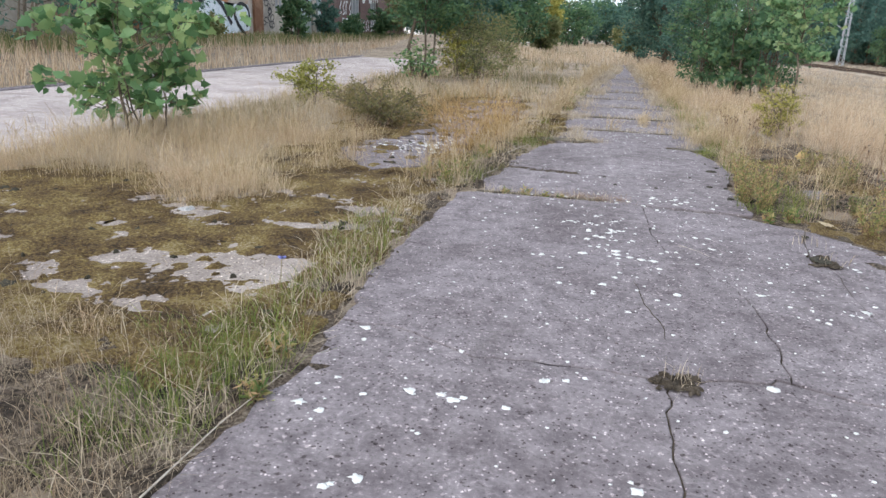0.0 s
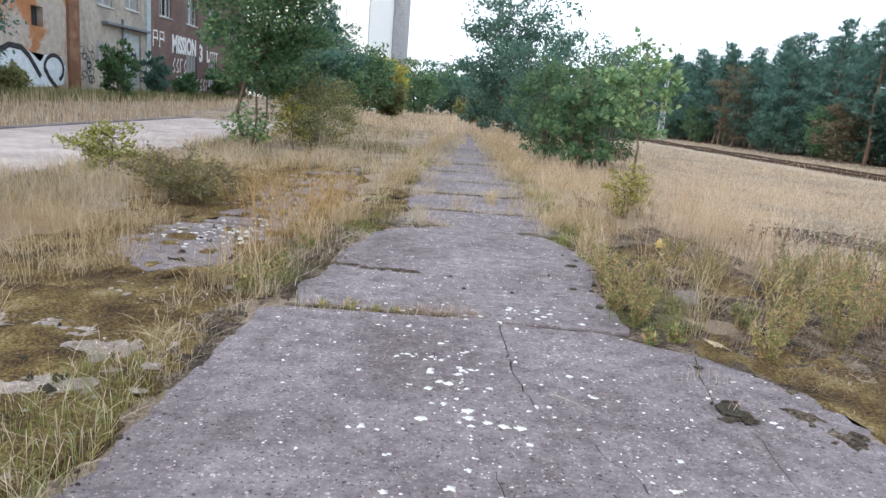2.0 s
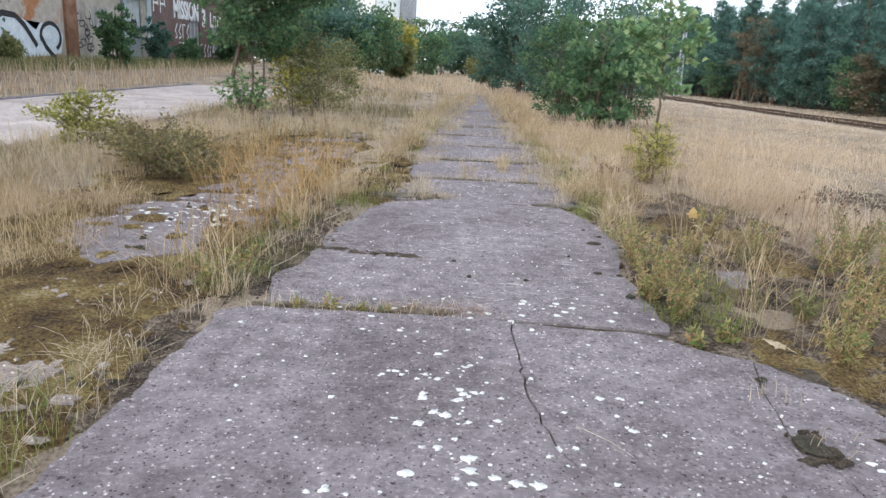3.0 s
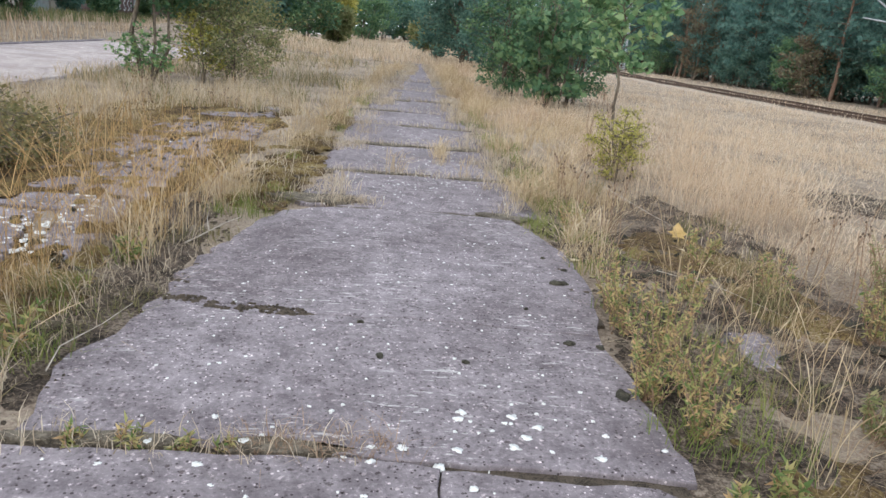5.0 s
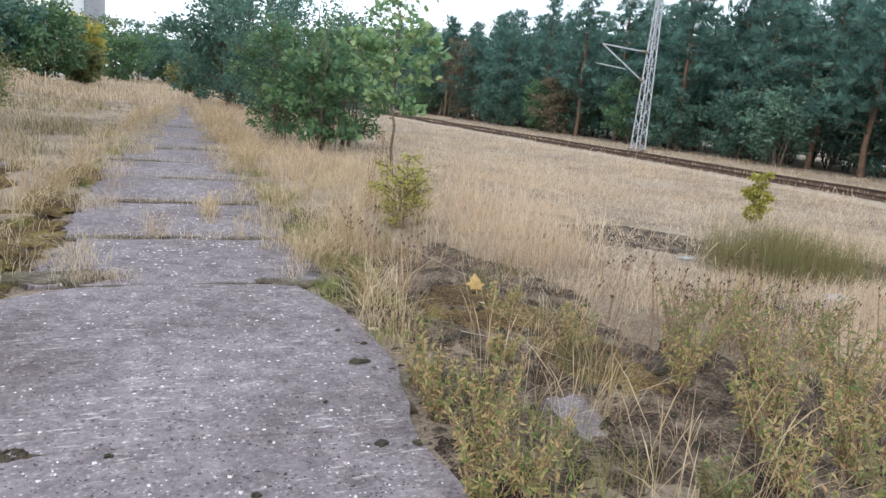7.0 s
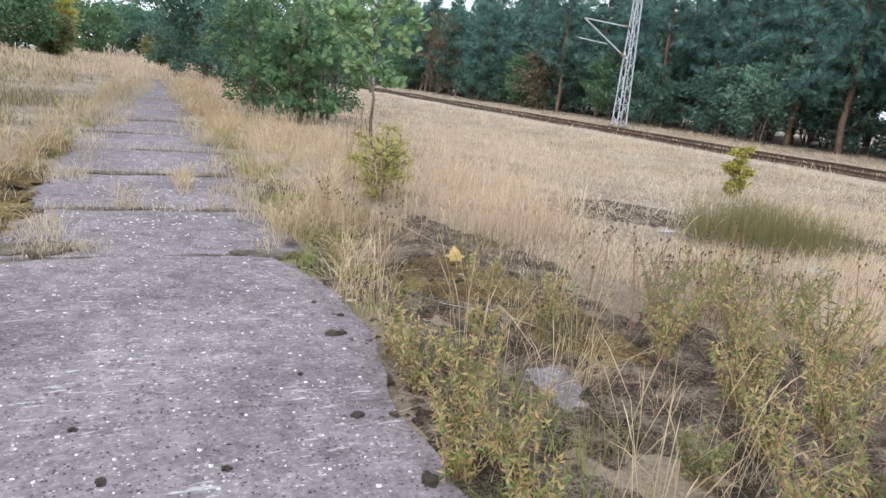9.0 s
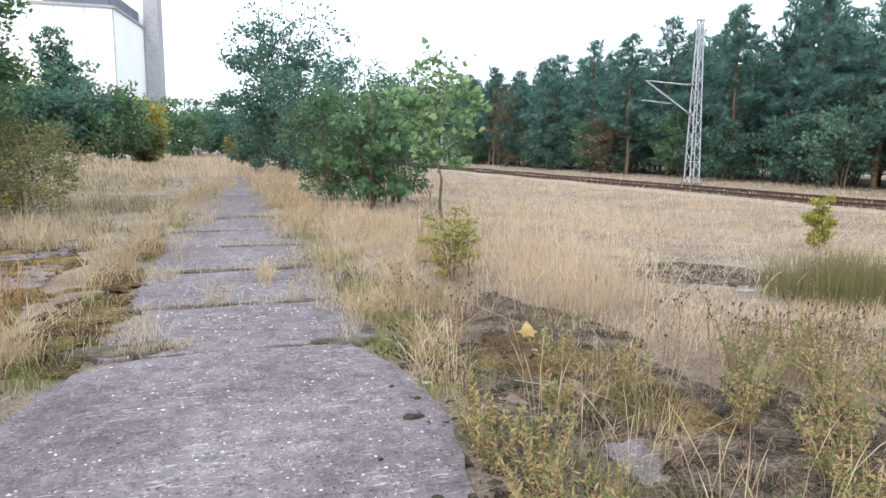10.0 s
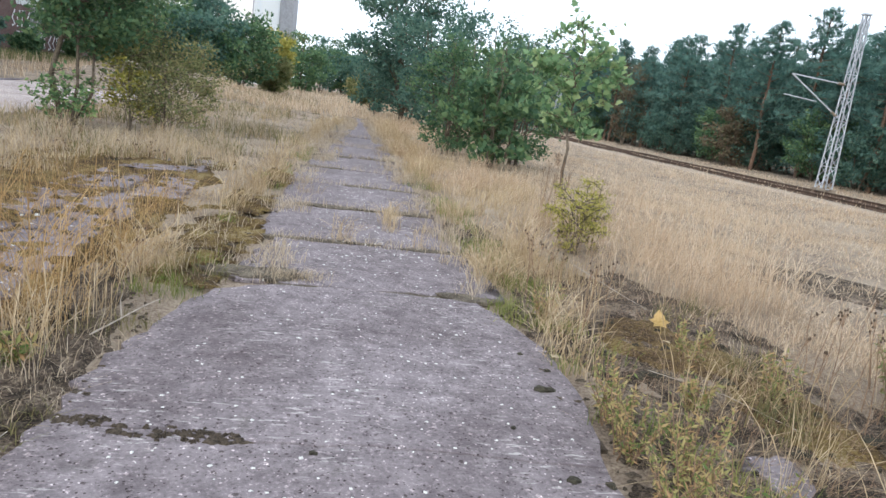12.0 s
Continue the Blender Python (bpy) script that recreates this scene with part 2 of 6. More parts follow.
M_SLEEPER = surface("weathered_sleeper", [(0.3, (0.16, 0.13, 0.105)), (0.65, (0.32, 0.27, 0.21))], 4, 60, 0.95, 0.5)
M_BALLAST = surface("ballast_gravel", [(0.2, (0.27, 0.21, 0.155)), (0.7, (0.48, 0.40, 0.31))], 8, 30, 1.0, 1.0, 0.04)
M_STONE = surface("grey_stone", [(0.3, (0.24, 0.24, 0.24)), (0.65, (0.46, 0.46, 0.45))], 10, 90, 0.95, 0.6)
M_YELLOW = surface("yellow_fallen_leaf", [(0.3, (0.52, 0.36, 0.13)), (0.65, (0.70, 0.52, 0.24))], 20, 90, 0.8)
M_CREAM = surface("cream_fallen_leaf", [(0.3, (0.55, 0.45, 0.30)), (0.65, (0.72, 0.64, 0.46))], 20, 90, 0.8)
M_SEED = surface("dark_seed_head", [(0.3, (0.05, 0.035, 0.025)), (0.7, (0.14, 0.10, 0.07))], 40, 200, 1.0)
M_BLUE = surface("chicory_blue", [(0.3, (0.22, 0.24, 0.55)), (0.7, (0.34, 0.36, 0.70))], 40, 200, 0.8)


def plaster(name, base, patch_col, lo, hi, scale, low=0.7, relief=0.4):
    m, nt, b = mat_base(name, 0.95, 0.15)
    p = world_pos(nt)
    n1, n2 = noise_node(nt, scale, 6, 0.6, p, 0.6), noise_node(nt, 3.2, 5, 0.7, p)
    r = ramp_node(nt, [(lo, (0, 0, 0)), (hi, (1, 1, 1))])
    nt.links.new(n1.outputs["Fac"], r.inputs["Fac"])
    shade = ramp_node(nt, [(0.3, (low, low * 0.98, low * 0.96)), (0.7, (1.1, 1.1, 1.1))])
    nt.links.new(n2.outputs["Fac"], shade.inputs["Fac"])
    c = mix_col(nt, r.outputs["Color"], base, patch_col)
    nt.links.new(mix_col(nt, 1.0, c, shade.outputs["Color"], "MULTIPLY"), b.inputs["Base Color"])
    bump(nt, b, n2.outputs["Fac"], relief, 0.03)
    return m


M_PLASTER_ORANGE = plaster("flaking_orange_plaster", (0.46, 0.41, 0.36), (0.42, 0.20, 0.10), 0.46, 0.54, 0.45)
M_PLASTER_BEIGE = plaster("grey_beige_plaster", (0.43, 0.395, 0.34), (0.34, 0.31, 0.28), 0.5, 0.6, 0.5)
M_PLASTER_BLUE = plaster("pale_blue_plaster", (0.42, 0.50, 0.53), (0.50, 0.52, 0.50), 0.5, 0.6, 0.8)
M_PILASTER = plaster("bare_brick_pilaster", (0.22, 0.12, 0.075), (0.30, 0.18, 0.12), 0.45, 0.6, 1.2)
M_WHITEWALL = plaster("white_silo_cladding", (0.88, 0.88, 0.86), (0.84, 0.86, 0.86), 0.5, 0.65, 0.12, 1.02, 0.03)
M_GREYWALL = plaster("grey_tower_render", (0.46, 0.46, 0.48), (0.40, 0.40, 0.43), 0.5, 0.65, 0.2)
M_ROOFBAND = surface("dark_roof_sheet", [(0.3, (0.12, 0.13, 0.16)), (0.65, (0.19, 0.20, 0.24))], 0.6, 12, 0.7)
M_WHITEPAINT = surface("white_spray_paint", [(0.3, (0.62, 0.62, 0.62)), (0.65, (0.82, 0.82, 0.82))], 3, 20, 0.8)
M_PALEPAINT = surface("pale_blue_white_paint", [(0.3, (0.45, 0.52, 0.58)), (0.65, (0.70, 0.74, 0.77))], 3, 20, 0.8)
M_BLACKPAINT = surface("black_spray_paint", [(0.3, (0.015, 0.015, 0.02)), (0.65, (0.04, 0.04, 0.045))], 3, 20, 0.7)
M_FRAME = surface("faded_window_frame", [(0.3, (0.40, 0.40, 0.40)), (0.65, (0.55, 0.55, 0.54))], 3, 30, 0.7)
M_DARKROOM = surface("dark_interior", [(0.3, (0.02, 0.02, 0.022)), (0.65, (0.05, 0.05, 0.05))], 2, 20, 0.9)
M_BLOCKED = surface("blocked_up_window", [(0.3, (0.20, 0.20, 0.21)), (0.65, (0.31, 0.31, 0.32))], 2, 20, 0.9)


def brick_material():
    m, nt, b = mat_base("dark_red_brown_brick", 0.9, 0.2)
    geo = nt.nodes.new("ShaderNodeNewGeometry")
    sep, com = nt.nodes.new("ShaderNodeSeparateXYZ"), nt.nodes.new("ShaderNodeCombineXYZ")
    nt.links.new(geo.outputs["Position"], sep.inputs[0])
    nt.links.new(sep.outputs["Y"], com.inputs["X"])
    nt.links.new(sep.outputs["Z"], com.inputs["Y"])
    br = nt.nodes.new("ShaderNodeTexBrick")
    nt.links.new(com.outputs[0], br.inputs["Vector"])
    br.inputs["Scale"].default_value = 1.0
    br.inputs["Brick Width"].default_value, br.inputs["Row Height"].default_value = 0.25, 0.077
    br.inputs["Mortar Size"].default_value = 0.008
    br.inputs["Color1"].default_value, br.inputs["Color2"].default_value = (0.135, 0.085, 0.08, 1), (0.19, 0.12, 0.105, 1)
    br.inputs["Mortar"].default_value = (0.2, 0.17, 0.155, 1)
    n = noise_node(nt, 0.7, 5, 0.6, geo.outputs["Position"])
    r = ramp_node(nt, [(0.3, (0.75, 0.72, 0.72)), (0.7, (1.15, 1.12, 1.1))])
    nt.links.new(n.outputs["Fac"], r.inputs["Fac"])
    nt.links.new(mix_col(nt, 1.0, br.outputs["Color"], r.outputs["Color"], "MULTIPLY"), b.inputs["Base Color"])
    bump(nt, b, br.outputs["Fac"], -0.3, 0.01)
    return m


M_BRICK = brick_material()


def glass_material():
    m, nt, b = mat_base("dusty_window_glass", 0.15, 0.5)
    b.inputs["Base Color"].default_value = (0.05, 0.06, 0.065, 1)
    return m


M_GLASS = glass_material()

# ---------------------------------------------------------------- mesh helpers
rng = np.random.default_rng(7)


def fast_mesh(name, verts, faces):
    """verts (n, 3); faces: one array or a list of arrays, each (m, k)."""
    faces = faces if isinstance(faces, list) else [faces]
    faces = [np.asarray(f, dtype=np.int32) for f in faces if len(f)]
    me = bpy.data.meshes.new(name)
    verts = np.asarray(verts, dtype=np.float32)
    me.vertices.add(len(verts))
    me.vertices.foreach_set("co", verts.ravel())
    flat = np.concatenate([f.ravel() for f in faces])
    sizes = np.concatenate([np.full(len(f), f.shape[1], dtype=np.int32) for f in faces])
    me.loops.add(len(flat))
    me.loops.foreach_set("vertex_index", flat)
    me.polygons.add(len(sizes))
    me.polygons.foreach_set("loop_start", np.concatenate([[0], np.cumsum(sizes)[:-1]]).astype(np.int32))
    me.update(calc_edges=True)
    return me


def mesh_object(name, me, material, parent=None, label=""):
    me.materials.append(material)
    ob = new(name, me)
    if parent is not None:
        ob.parent = parent
    return tagged(ob, label)


def part(name, bm, material, parent, label=""):
    me = bpy.data.meshes.new(name)
    bm.to_mesh(me)
    bm.free()
    return mesh_object(name, me, material, parent, label)


def thing(name, label, category, at=(0, 0, 0), group="", kind=""):
    ob = new(name)
    ob.empty_display_size = 0.2
    ob.location = at
    return tagged(ob, label, category, group, kind)


def add_box(bm, x0, x1, y0, y1, z0, z1):
    m = Matrix.Translation(((x0 + x1) / 2, (y0 + y1) / 2, (z0 + z1) / 2)) @ Matrix.Diagonal((x1 - x0, y1 - y0, z1 - z0, 1))
    bmesh.ops.create_cube(bm, size=1, matrix=m)


def box_part(name, x0, x1, y0, y1, z0, z1, material, parent, label="", bevel=0.0):
    bm = bmesh.new()
    add_box(bm, x0, x1, y0, y1, z0, z1)
    if bevel:
        bmesh.ops.bevel(bm, geom=bm.edges[:], offset=bevel, segments=1, affect="EDGES")
    return part(name, bm, material, parent, label)


def tubes(segs, sides=5):
    """Frustums: segs rows of p0, p1, r0, r1. Returns verts and quads."""
    segs = [(np.asarray(p, float), np.asarray(q, float), r, s) for p, q, r, s in segs]
    ang = np.arange(sides) * 2 * np.pi / sides
    vs, fs = [], []
    for k, (p, q, r, s) in enumerate(segs):
        d = q - p
        d = d / (np.linalg.norm(d) + 1e-9)
        u = np.cross(d, (0.31, 0.57, 0.76) if abs(d[2]) > 0.9 else (0, 0, 1.0))
        u /= np.linalg.norm(u)
        v = np.cross(d, u)
        ring = np.cos(ang)[:, None] * u + np.sin(ang)[:, None] * v
        vs += [p + r * ring, q + s * ring]
        o = k * 2 * sides
        i = np.arange(sides)
        j = (i + 1) % sides
        fs.append(np.stack([o + i, o + j, o + sides + j, o + sides + i], 1))
    return np.concatenate(vs), np.concatenate(fs)


def curve_points(p, q, sag, n=6, wob=0.0, r=None):
    t = np.linspace(0, 1, n)[:, None]
    pts = np.asarray(p) * (1 - t) + np.asarray(q) * t
    pts[:, 2] += (sag * 4 * t * (1 - t))[:, 0]
    if wob and r is not None:
        pts[1:-1] += r.normal(0, wob, (n - 2, 3))
    return pts


def chain(pts, r0, r1):
    n = len(pts) - 1
    return [(pts[i], pts[i + 1], r0 + (r1 - r0) * i / n, r0 + (r1 - r0) * (i + 1) / n) for i in range(n)]


LEAF_DIAMOND = (np.array([(0, 0, 0), (0.28, 0.42, 0.06), (0, 1, -0.04), (-0.28, 0.42, 0.06)]), np.array([(0, 1, 2), (0, 2, 3)]))
LEAF_LANCE = (np.array([(0, 0, 0), (0.15, 0.38, 0.05), (0, 1, -0.1), (-0.15, 0.38, 0.05)]), np.array([(0, 1, 2), (0, 2, 3)]))
ml = [(0, 0), (0.34, -0.04), (0.30, 0.16), (0.56, 0.34), (0.30, 0.44), (0.28, 0.62), (0.0, 1.0), (-0.28, 0.62), (-0.30, 0.44), (-0.56, 0.34), (-0.30, 0.16), (-0.34, -0.04)]
LEAF_MAPLE = (np.array([(0, 0.3, 0.05)] + [(x, y, -0.12 * abs(x) - 0.06 * y) for x, y in ml]), np.array([(0, i, i % 12 + 1) for i in range(1, 13)]))
LEAF_TUFT = (np.array([(-0.05, 0, 0), (0.05, 0, 0), (0.25, 0.8, 0.1), (0, 1, 0.25), (-0.3, 0.75, 0.05), (-0.1, 0.9, -0.3), (0.2, 0.7, -0.3)]), np.array([(0, 1, 2), (0, 1, 3), (0, 1, 4), (0, 1, 5), (0, 1, 6)]))


def leaves(template, pos, size, r, up=0.35, out=None):
    """Many leaves of one template, each with its own turn."""
    tv, tf = template
    n = len(pos)
    d = r.normal(0, 1, (n, 3))
    if out is not None:
        d = d * 0.7 + out
    d[:, 2] += up
    d /= np.linalg.norm(d, axis=1)[:, None]
    w = r.normal(0, 1, (n, 3))
    u = np.cross(d, w)
    u /= np.linalg.norm(u, axis=1)[:, None] + 1e-9
    nn = np.cross(u, d)
    s = np.asarray(size)[:, None, None] if np.ndim(size) else size
    v = pos[:, None, :] + s * (tv[None, :, 0:1] * u[:, None] + tv[None, :, 1:2] * d[:, None] + tv[None, :, 2:3] * nn[:, None])
    f = tf[None] + (np.arange(n) * len(tv))[:, None, None]
    return v.reshape(-1, 3), f.reshape(-1, tf.shape[1])


def smooth(a, b, x):
    t = np.clip((np.asarray(x, float) - a) / (b - a), 0, 1)
    return t * t * (3 - 2 * t)


def wave(x, y, s):
    return (np.sin(x * 1.7 * s + 1.3 * np.sin(y * 0.9 * s)) + np.sin(y * 2.1 * s + 1.1 * np.sin(x * 1.3 * s + 2)) + np.sin((x + y) * 1.1 * s + 0.7)) / 3


def fbm(x, y, size, seed, octaves=5, gain=0.55):
    """Fractal value noise, about 0 to 1; size is the width of the largest lumps in metres."""
    table = np.random.default_rng(seed).uniform(0, 1, (64, 64))
    x, y = np.asarray(x, float) / size + 31.7, np.asarray(y, float) / size + 17.3
    total, amp, norm = np.zeros(np.broadcast(x, y).shape), 1.0, 0.0
    for _ in range(octaves):
        i, j = np.floor(x).astype(int), np.floor(y).astype(int)
        u, v = x - i, y - j
        u, v = u * u * (3 - 2 * u), v * v * (3 - 2 * v)
        a, b = table[i % 64, j % 64], table[(i + 1) % 64, j % 64]
        c, d = table[i % 64, (j + 1) % 64], table[(i + 1) % 64, (j + 1) % 64]
        total = total + amp * (a * (1 - u) * (1 - v) + b * u * (1 - v) + c * (1 - u) * v + d * u * v)
        norm, amp = norm + amp, amp * gain
        x, y = x * 2.03 + 5.1, y * 2.03 + 9.7
    return np.clip((total / norm - 0.5) * 1.7 + 0.5, 0, 1)


def ground_z(x, y):
    """Height of the open ground: level round the path, falling gently to the railway, a mound on the far left."""
    x, y = np.asarray(x, float), np.asarray(y, float)
    z = -0.035 + 0.008 * wave(x, y, 3.1)
    z = z - smooth(3.0, 13.0, x) * (0.30 + 0.0055 * np.clip(y, 0, 110))
    z = z + 0.03 * smooth(3.5, 8, x) * wave(x, y, 0.7)
    z = z + 0.45 * smooth(-12.2, -16.5, x)
    z = z + 1.5 * np.exp(-((x + 9.0) / 3.6) ** 2 - ((y - 47) / 7.0) ** 2)
    return z

def left_edge(y):
    return np.interp(y, [0, 2, 3, 5, 6.9, 7.1, 7.6, 8.4, 9.0, 10.4, 12, 14, 16, 18, 20.5, 26, 33, 40], [-1.45, -1.43, -1.32, -1.37, -1.29, -1.1, -1.13, -0.96, -0.93, -0.6, -0.36, -0.42, -0.34, -0.28, 0.0, 0.2, 0.85, 1.0])


def right_edge(y):
    return np.interp(y, [0, 3.3, 5.6, 6.2, 6.6, 7.0, 8.2, 9.2, 10.6, 12, 14, 18, 24, 34, 40], [2.5, 2.45, 2.34, 2.15, 1.75, 1.45, 1.45, 1.62, 1.36, 1.55, 1.52, 1.52, 1.7, 1.85, 1.9])


# ---------------------------------------------------------------- ground
gx = np.concatenate([-np.geomspace(9, 900, 26)[::-1], np.arange(-8.8, 9.0, 0.16), np.geomspace(9.1, 900, 40)])
gy = np.concatenate([-np.geomspace(4, 400, 14)[::-1], np.arange(-3.8, 26, 0.16), np.geomspace(26.2, 1600, 46)])
X, Y = np.meshgrid(gx, gy)
Z = ground_z(X, Y)
nx, ny = len(gx), len(gy)
idx = np.arange(nx * ny).reshape(ny, nx)
quads = np.stack([idx[:-1, :-1].ravel(), idx[:-1, 1:].ravel(), idx[1:, 1:].ravel(), idx[1:, :-1].ravel()], 1)
ground = mesh_object("ground", fast_mesh("ground", np.stack([X.ravel(), Y.ravel(), Z.ravel()], 1), quads), M_GROUND)
tagged(ground, "dry straw-strewn sandy ground with withered grass thatch", "ground", kind="structure")


# ---------------------------------------------------------------- concrete path
def ragged(points, seed, step=0.09, amp=0.022):
    """A broken edge through the given corners, the same for both sides of a crack."""
    r = np.random.default_rng(seed)
    out = []
    for (x0, y0), (x1, y1) in zip(points[:-1], points[1:]):
        n = max(1, int(math.hypot(x1 - x0, y1 - y0) / step))
        for k in range(n):
            t = k / n
            j = r.normal(0, amp, 2) if k else np.zeros(2)
            out.append((x0 + (x1 - x0) * t + j[0], y0 + (y1 - y0) * t + j[1]))
    out.append(tuple(points[-1]))
    return out


def outline(*edges):
    pts = []
    for e in edges:
        for p in e:
            if not pts or math.hypot(p[0] - pts[-1][0], p[1] - pts[-1][1]) > 1e-4:
                pts.append(p)
    if math.hypot(pts[0][0] - pts[-1][0], pts[0][1] - pts[-1][1]) < 1e-3:
        pts.pop()
    return np.array(pts)


def inset(pts, d):
    a = 0.5 * np.sum(pts[:, 0] * np.roll(pts[:, 1], -1) - np.roll(pts[:, 0], -1) * pts[:, 1])
    if a < 0:
        pts = pts[::-1]
    t = np.roll(pts, -1, 0) - np.roll(pts, 1, 0)
    t /= np.linalg.norm(t, axis=1)[:, None] + 1e-9
    return pts + d * np.stack([-t[:, 1], t[:, 0]], 1)


def slab(name, pts, parent, gap=0.004, top=0.0, depth=0.14, material=None, tilt=(0.0, 0.0), label="", edge=0.005):
    """A slab of concrete with worn, broken edges."""
    rings = [(inset(pts, gap + edge), top), (inset(pts, gap + 0.3 * edge), top - 0.005), (inset(pts, gap), top - 0.02), (inset(pts, gap), top - depth)]
    n = len(pts)
    c = pts.mean(0)
    v = np.concatenate([np.column_stack([p, z + (p - c) @ np.array(tilt)]) for p, z in rings])
    i = np.arange(n)
    j = (i + 1) % n
    side = [np.stack([(k + 1) * n + i, (k + 1) * n + j, k * n + j, k * n + i], 1) for k in range(3)]
    bm = bmesh.new()
    bv = [bm.verts.new(p) for p in v]
    for s in side:
        for f in s:
            bm.faces.new([bv[q] for q in f])
    f = bm.faces.new(bv[:n])
    bmesh.ops.triangulate(bm, faces=[f])
    return part(name, bm, material or M_SLAB, parent, label)


pavement = thing("pavement", "cracked grey concrete slab path speckled with white lichen", "path", kind="structure")

# edges and cracks of the first bay, shared by the pieces on both sides
L0 = ragged([(-1.45, 0.2), (-1.44, 1.2), (-1.42, 2.08), (-1.38, 2.5), (-1.31, 2.9), (-1.31, 3.65)], 11)
L1 = ragged([(-1.31, 3.65), (-1.37, 4.3), (-1.36, 5.2), (-1.29, 6.4), (-1.28, 6.88)], 12)
C1a = ragged([(-1.31, 3.65), (-1.0, 3.63), (-0.7, 3.48), (-0.54, 3.39), (-0.27, 3.43), (0.16, 3.41), (0.38, 3.37)], 13, 0.08, 0.009)
C1b = ragged([(0.38, 3.37), (0.68, 3.49), (0.94, 3.53), (1.15, 3.44), (1.5, 3.36), (2.45, 3.3)], 14, 0.06, 0.012)
C3 = ragged([(0.38, 3.37), (0.34, 2.96), (0.33, 2.75), (0.36, 2.3), (0.3, 1.5), (0.34, 0.2)], 15, 0.06, 0.012)
C2 = ragged([(0.94, 3.53), (0.98, 3.9), (0.98, 4.2), (0.97, 4.39), (0.93, 4.79), (0.72, 5.25), (0.56, 5.49), (0.48, 6.03), (0.49, 6.94)], 17, 0.07, 0.009)
C4 = ragged([(1.66, 3.34), (1.63, 4.2), (1.65, 5.0), (1.69, 5.36), (1.67, 5.55), (1.61, 5.72), (1.66, 6.03), (1.79, 6.55)], 18, 0.09, 0.009)
J1a = ragged([(-1.28, 6.88), (-1.08, 6.99), (-0.76, 6.99), (-0.2, 6.98), (0.16, 6.99), (0.49, 6.94)], 19, 0.1, 0.01)
J1b = ragged([(0.49, 6.94), (0.9, 6.9), (1.28, 6.88), (1.5, 6.7), (1.79, 6.55)], 20, 0.1, 0.012)
R1 = ragged([(1.79, 6.55), (2.08, 6.27), (2.27, 6.0), (2.34, 5.6), (2.4, 4.8), (2.45, 3.3)], 21)
R0 = ragged([(2.45, 3.3), (2.5, 2.0), (2.5, 0.2)], 22)
low_C1b = C1b[:C1b.index((0.94, 3.53)) + 1]
mid_C1b = C1b[C1b.index((0.94, 3.53)):]
mid_C1b = [p for p in mid_C1b if p[0] <= 1.6] + [C4[0]]
end_C1b = [C4[0]] + [p for p in C1b if p[0] > 1.67]
slab("slab", outline(L1, J1a, C2[::-1], low_C1b[::-1], C1a[::-1]), pavement, gap=0.0028, edge=0.005, material=M_SLAB_PLAIN, tilt=(0.0, 0.002))
slab("slab", outline(C2, J1b, C4[::-1], mid_C1b[::-1]), pavement, gap=0.0028, edge=0.005, material=M_SLAB_PLAIN, top=-0.004)
slab("slab", outline(C4, R1, end_C1b[::-1]), pavement, gap=0.0028, edge=0.005, material=M_SLAB_PLAIN, top=-0.012)
slab("slab", outline(C1a, C3, [(0.34, 0.2), (-1.45, 0.2)], L0), pavement, gap=0.0028, edge=0.005, material=M_SLAB_PLAIN, top=-0.006)
slab("slab", outline(C1b, R0, [(2.5, 0.2), (0.34, 0.2)], C3[::-1]), pavement, gap=0.0028, edge=0.005, material=M_SLAB_PLAIN, top=-0.009)
slab("slab", outline(ragged([(-1.5, -3.8), (-1.45, 0.15)], 23), ragged([(-1.45, 0.15), (2.5, 0.15)], 24), ragged([(2.5, 0.15), (2.4, -3.8)], 25), [(2.4, -3.8), (-1.5, -3.8)]), pavement, top=-0.008, material=M_SLAB_PLAIN)
# a hairline crack, filled with soil, that fades out within the slab
HC = np.array(ragged([(0.40, 3.86), (0.41, 4.0), (0.36, 4.21), (0.32, 4.43), (0.29, 4.79)], 16, 0.06, 0.005))
hw = np.column_stack([0.0035 * np.sin(np.linspace(0.15, 2.95, len(HC))) + 0.0008, np.zeros(len(HC))])
hv = np.concatenate([np.column_stack([p, np.full(len(HC), z)]) for p, z in ((HC - hw, -0.004), (HC - 0.6 * hw, 0.0008), (HC + 0.6 * hw, 0.0008), (HC + hw, -0.004))])
nh = len(HC)
mesh_object("crack", fast_mesh("crack", hv, np.array([(k * nh + i, (k + 1) * nh + i, (k + 1) * nh + i + 1, k * nh + i + 1) for k in range(3) for i in range(nh - 1)])), M_SOIL, pavement, "hairline crack filled with dark soil")
# second bay, with its broken left side and the cross crack
S2 = [(-1.05, 7.06), (-1.13, 7.55), (-1.0, 8.0), (-0.95, 8.40)]
S2u = [(-0.95, 8.40), (-0.93, 9.0), (-0.80, 9.7), (-0.60, 10.42)]
K2 = ragged([(-0.95, 8.40), (-0.74, 8.36), (-0.56, 8.36), (-0.35, 8.32), (-0.19, 8.27)], 31, 0.05, 0.014)
K2e = ragged([(-0.19, 8.27), (0.4, 8.3), (1.0, 8.24), (1.44, 8.2)], 32, 0.1, 0.01)
T2 = ragged([(-0.60, 10.42), (-0.2, 10.64), (0.23, 10.69), (0.8, 10.68), (1.34, 10.60)], 33, 0.08, 0.016)
RR2 = ragged([(1.34, 10.60), (1.5, 10.1), (1.62, 9.6), (1.58, 8.8), (1.44, 8.2)], 34, 0.12, 0.012)
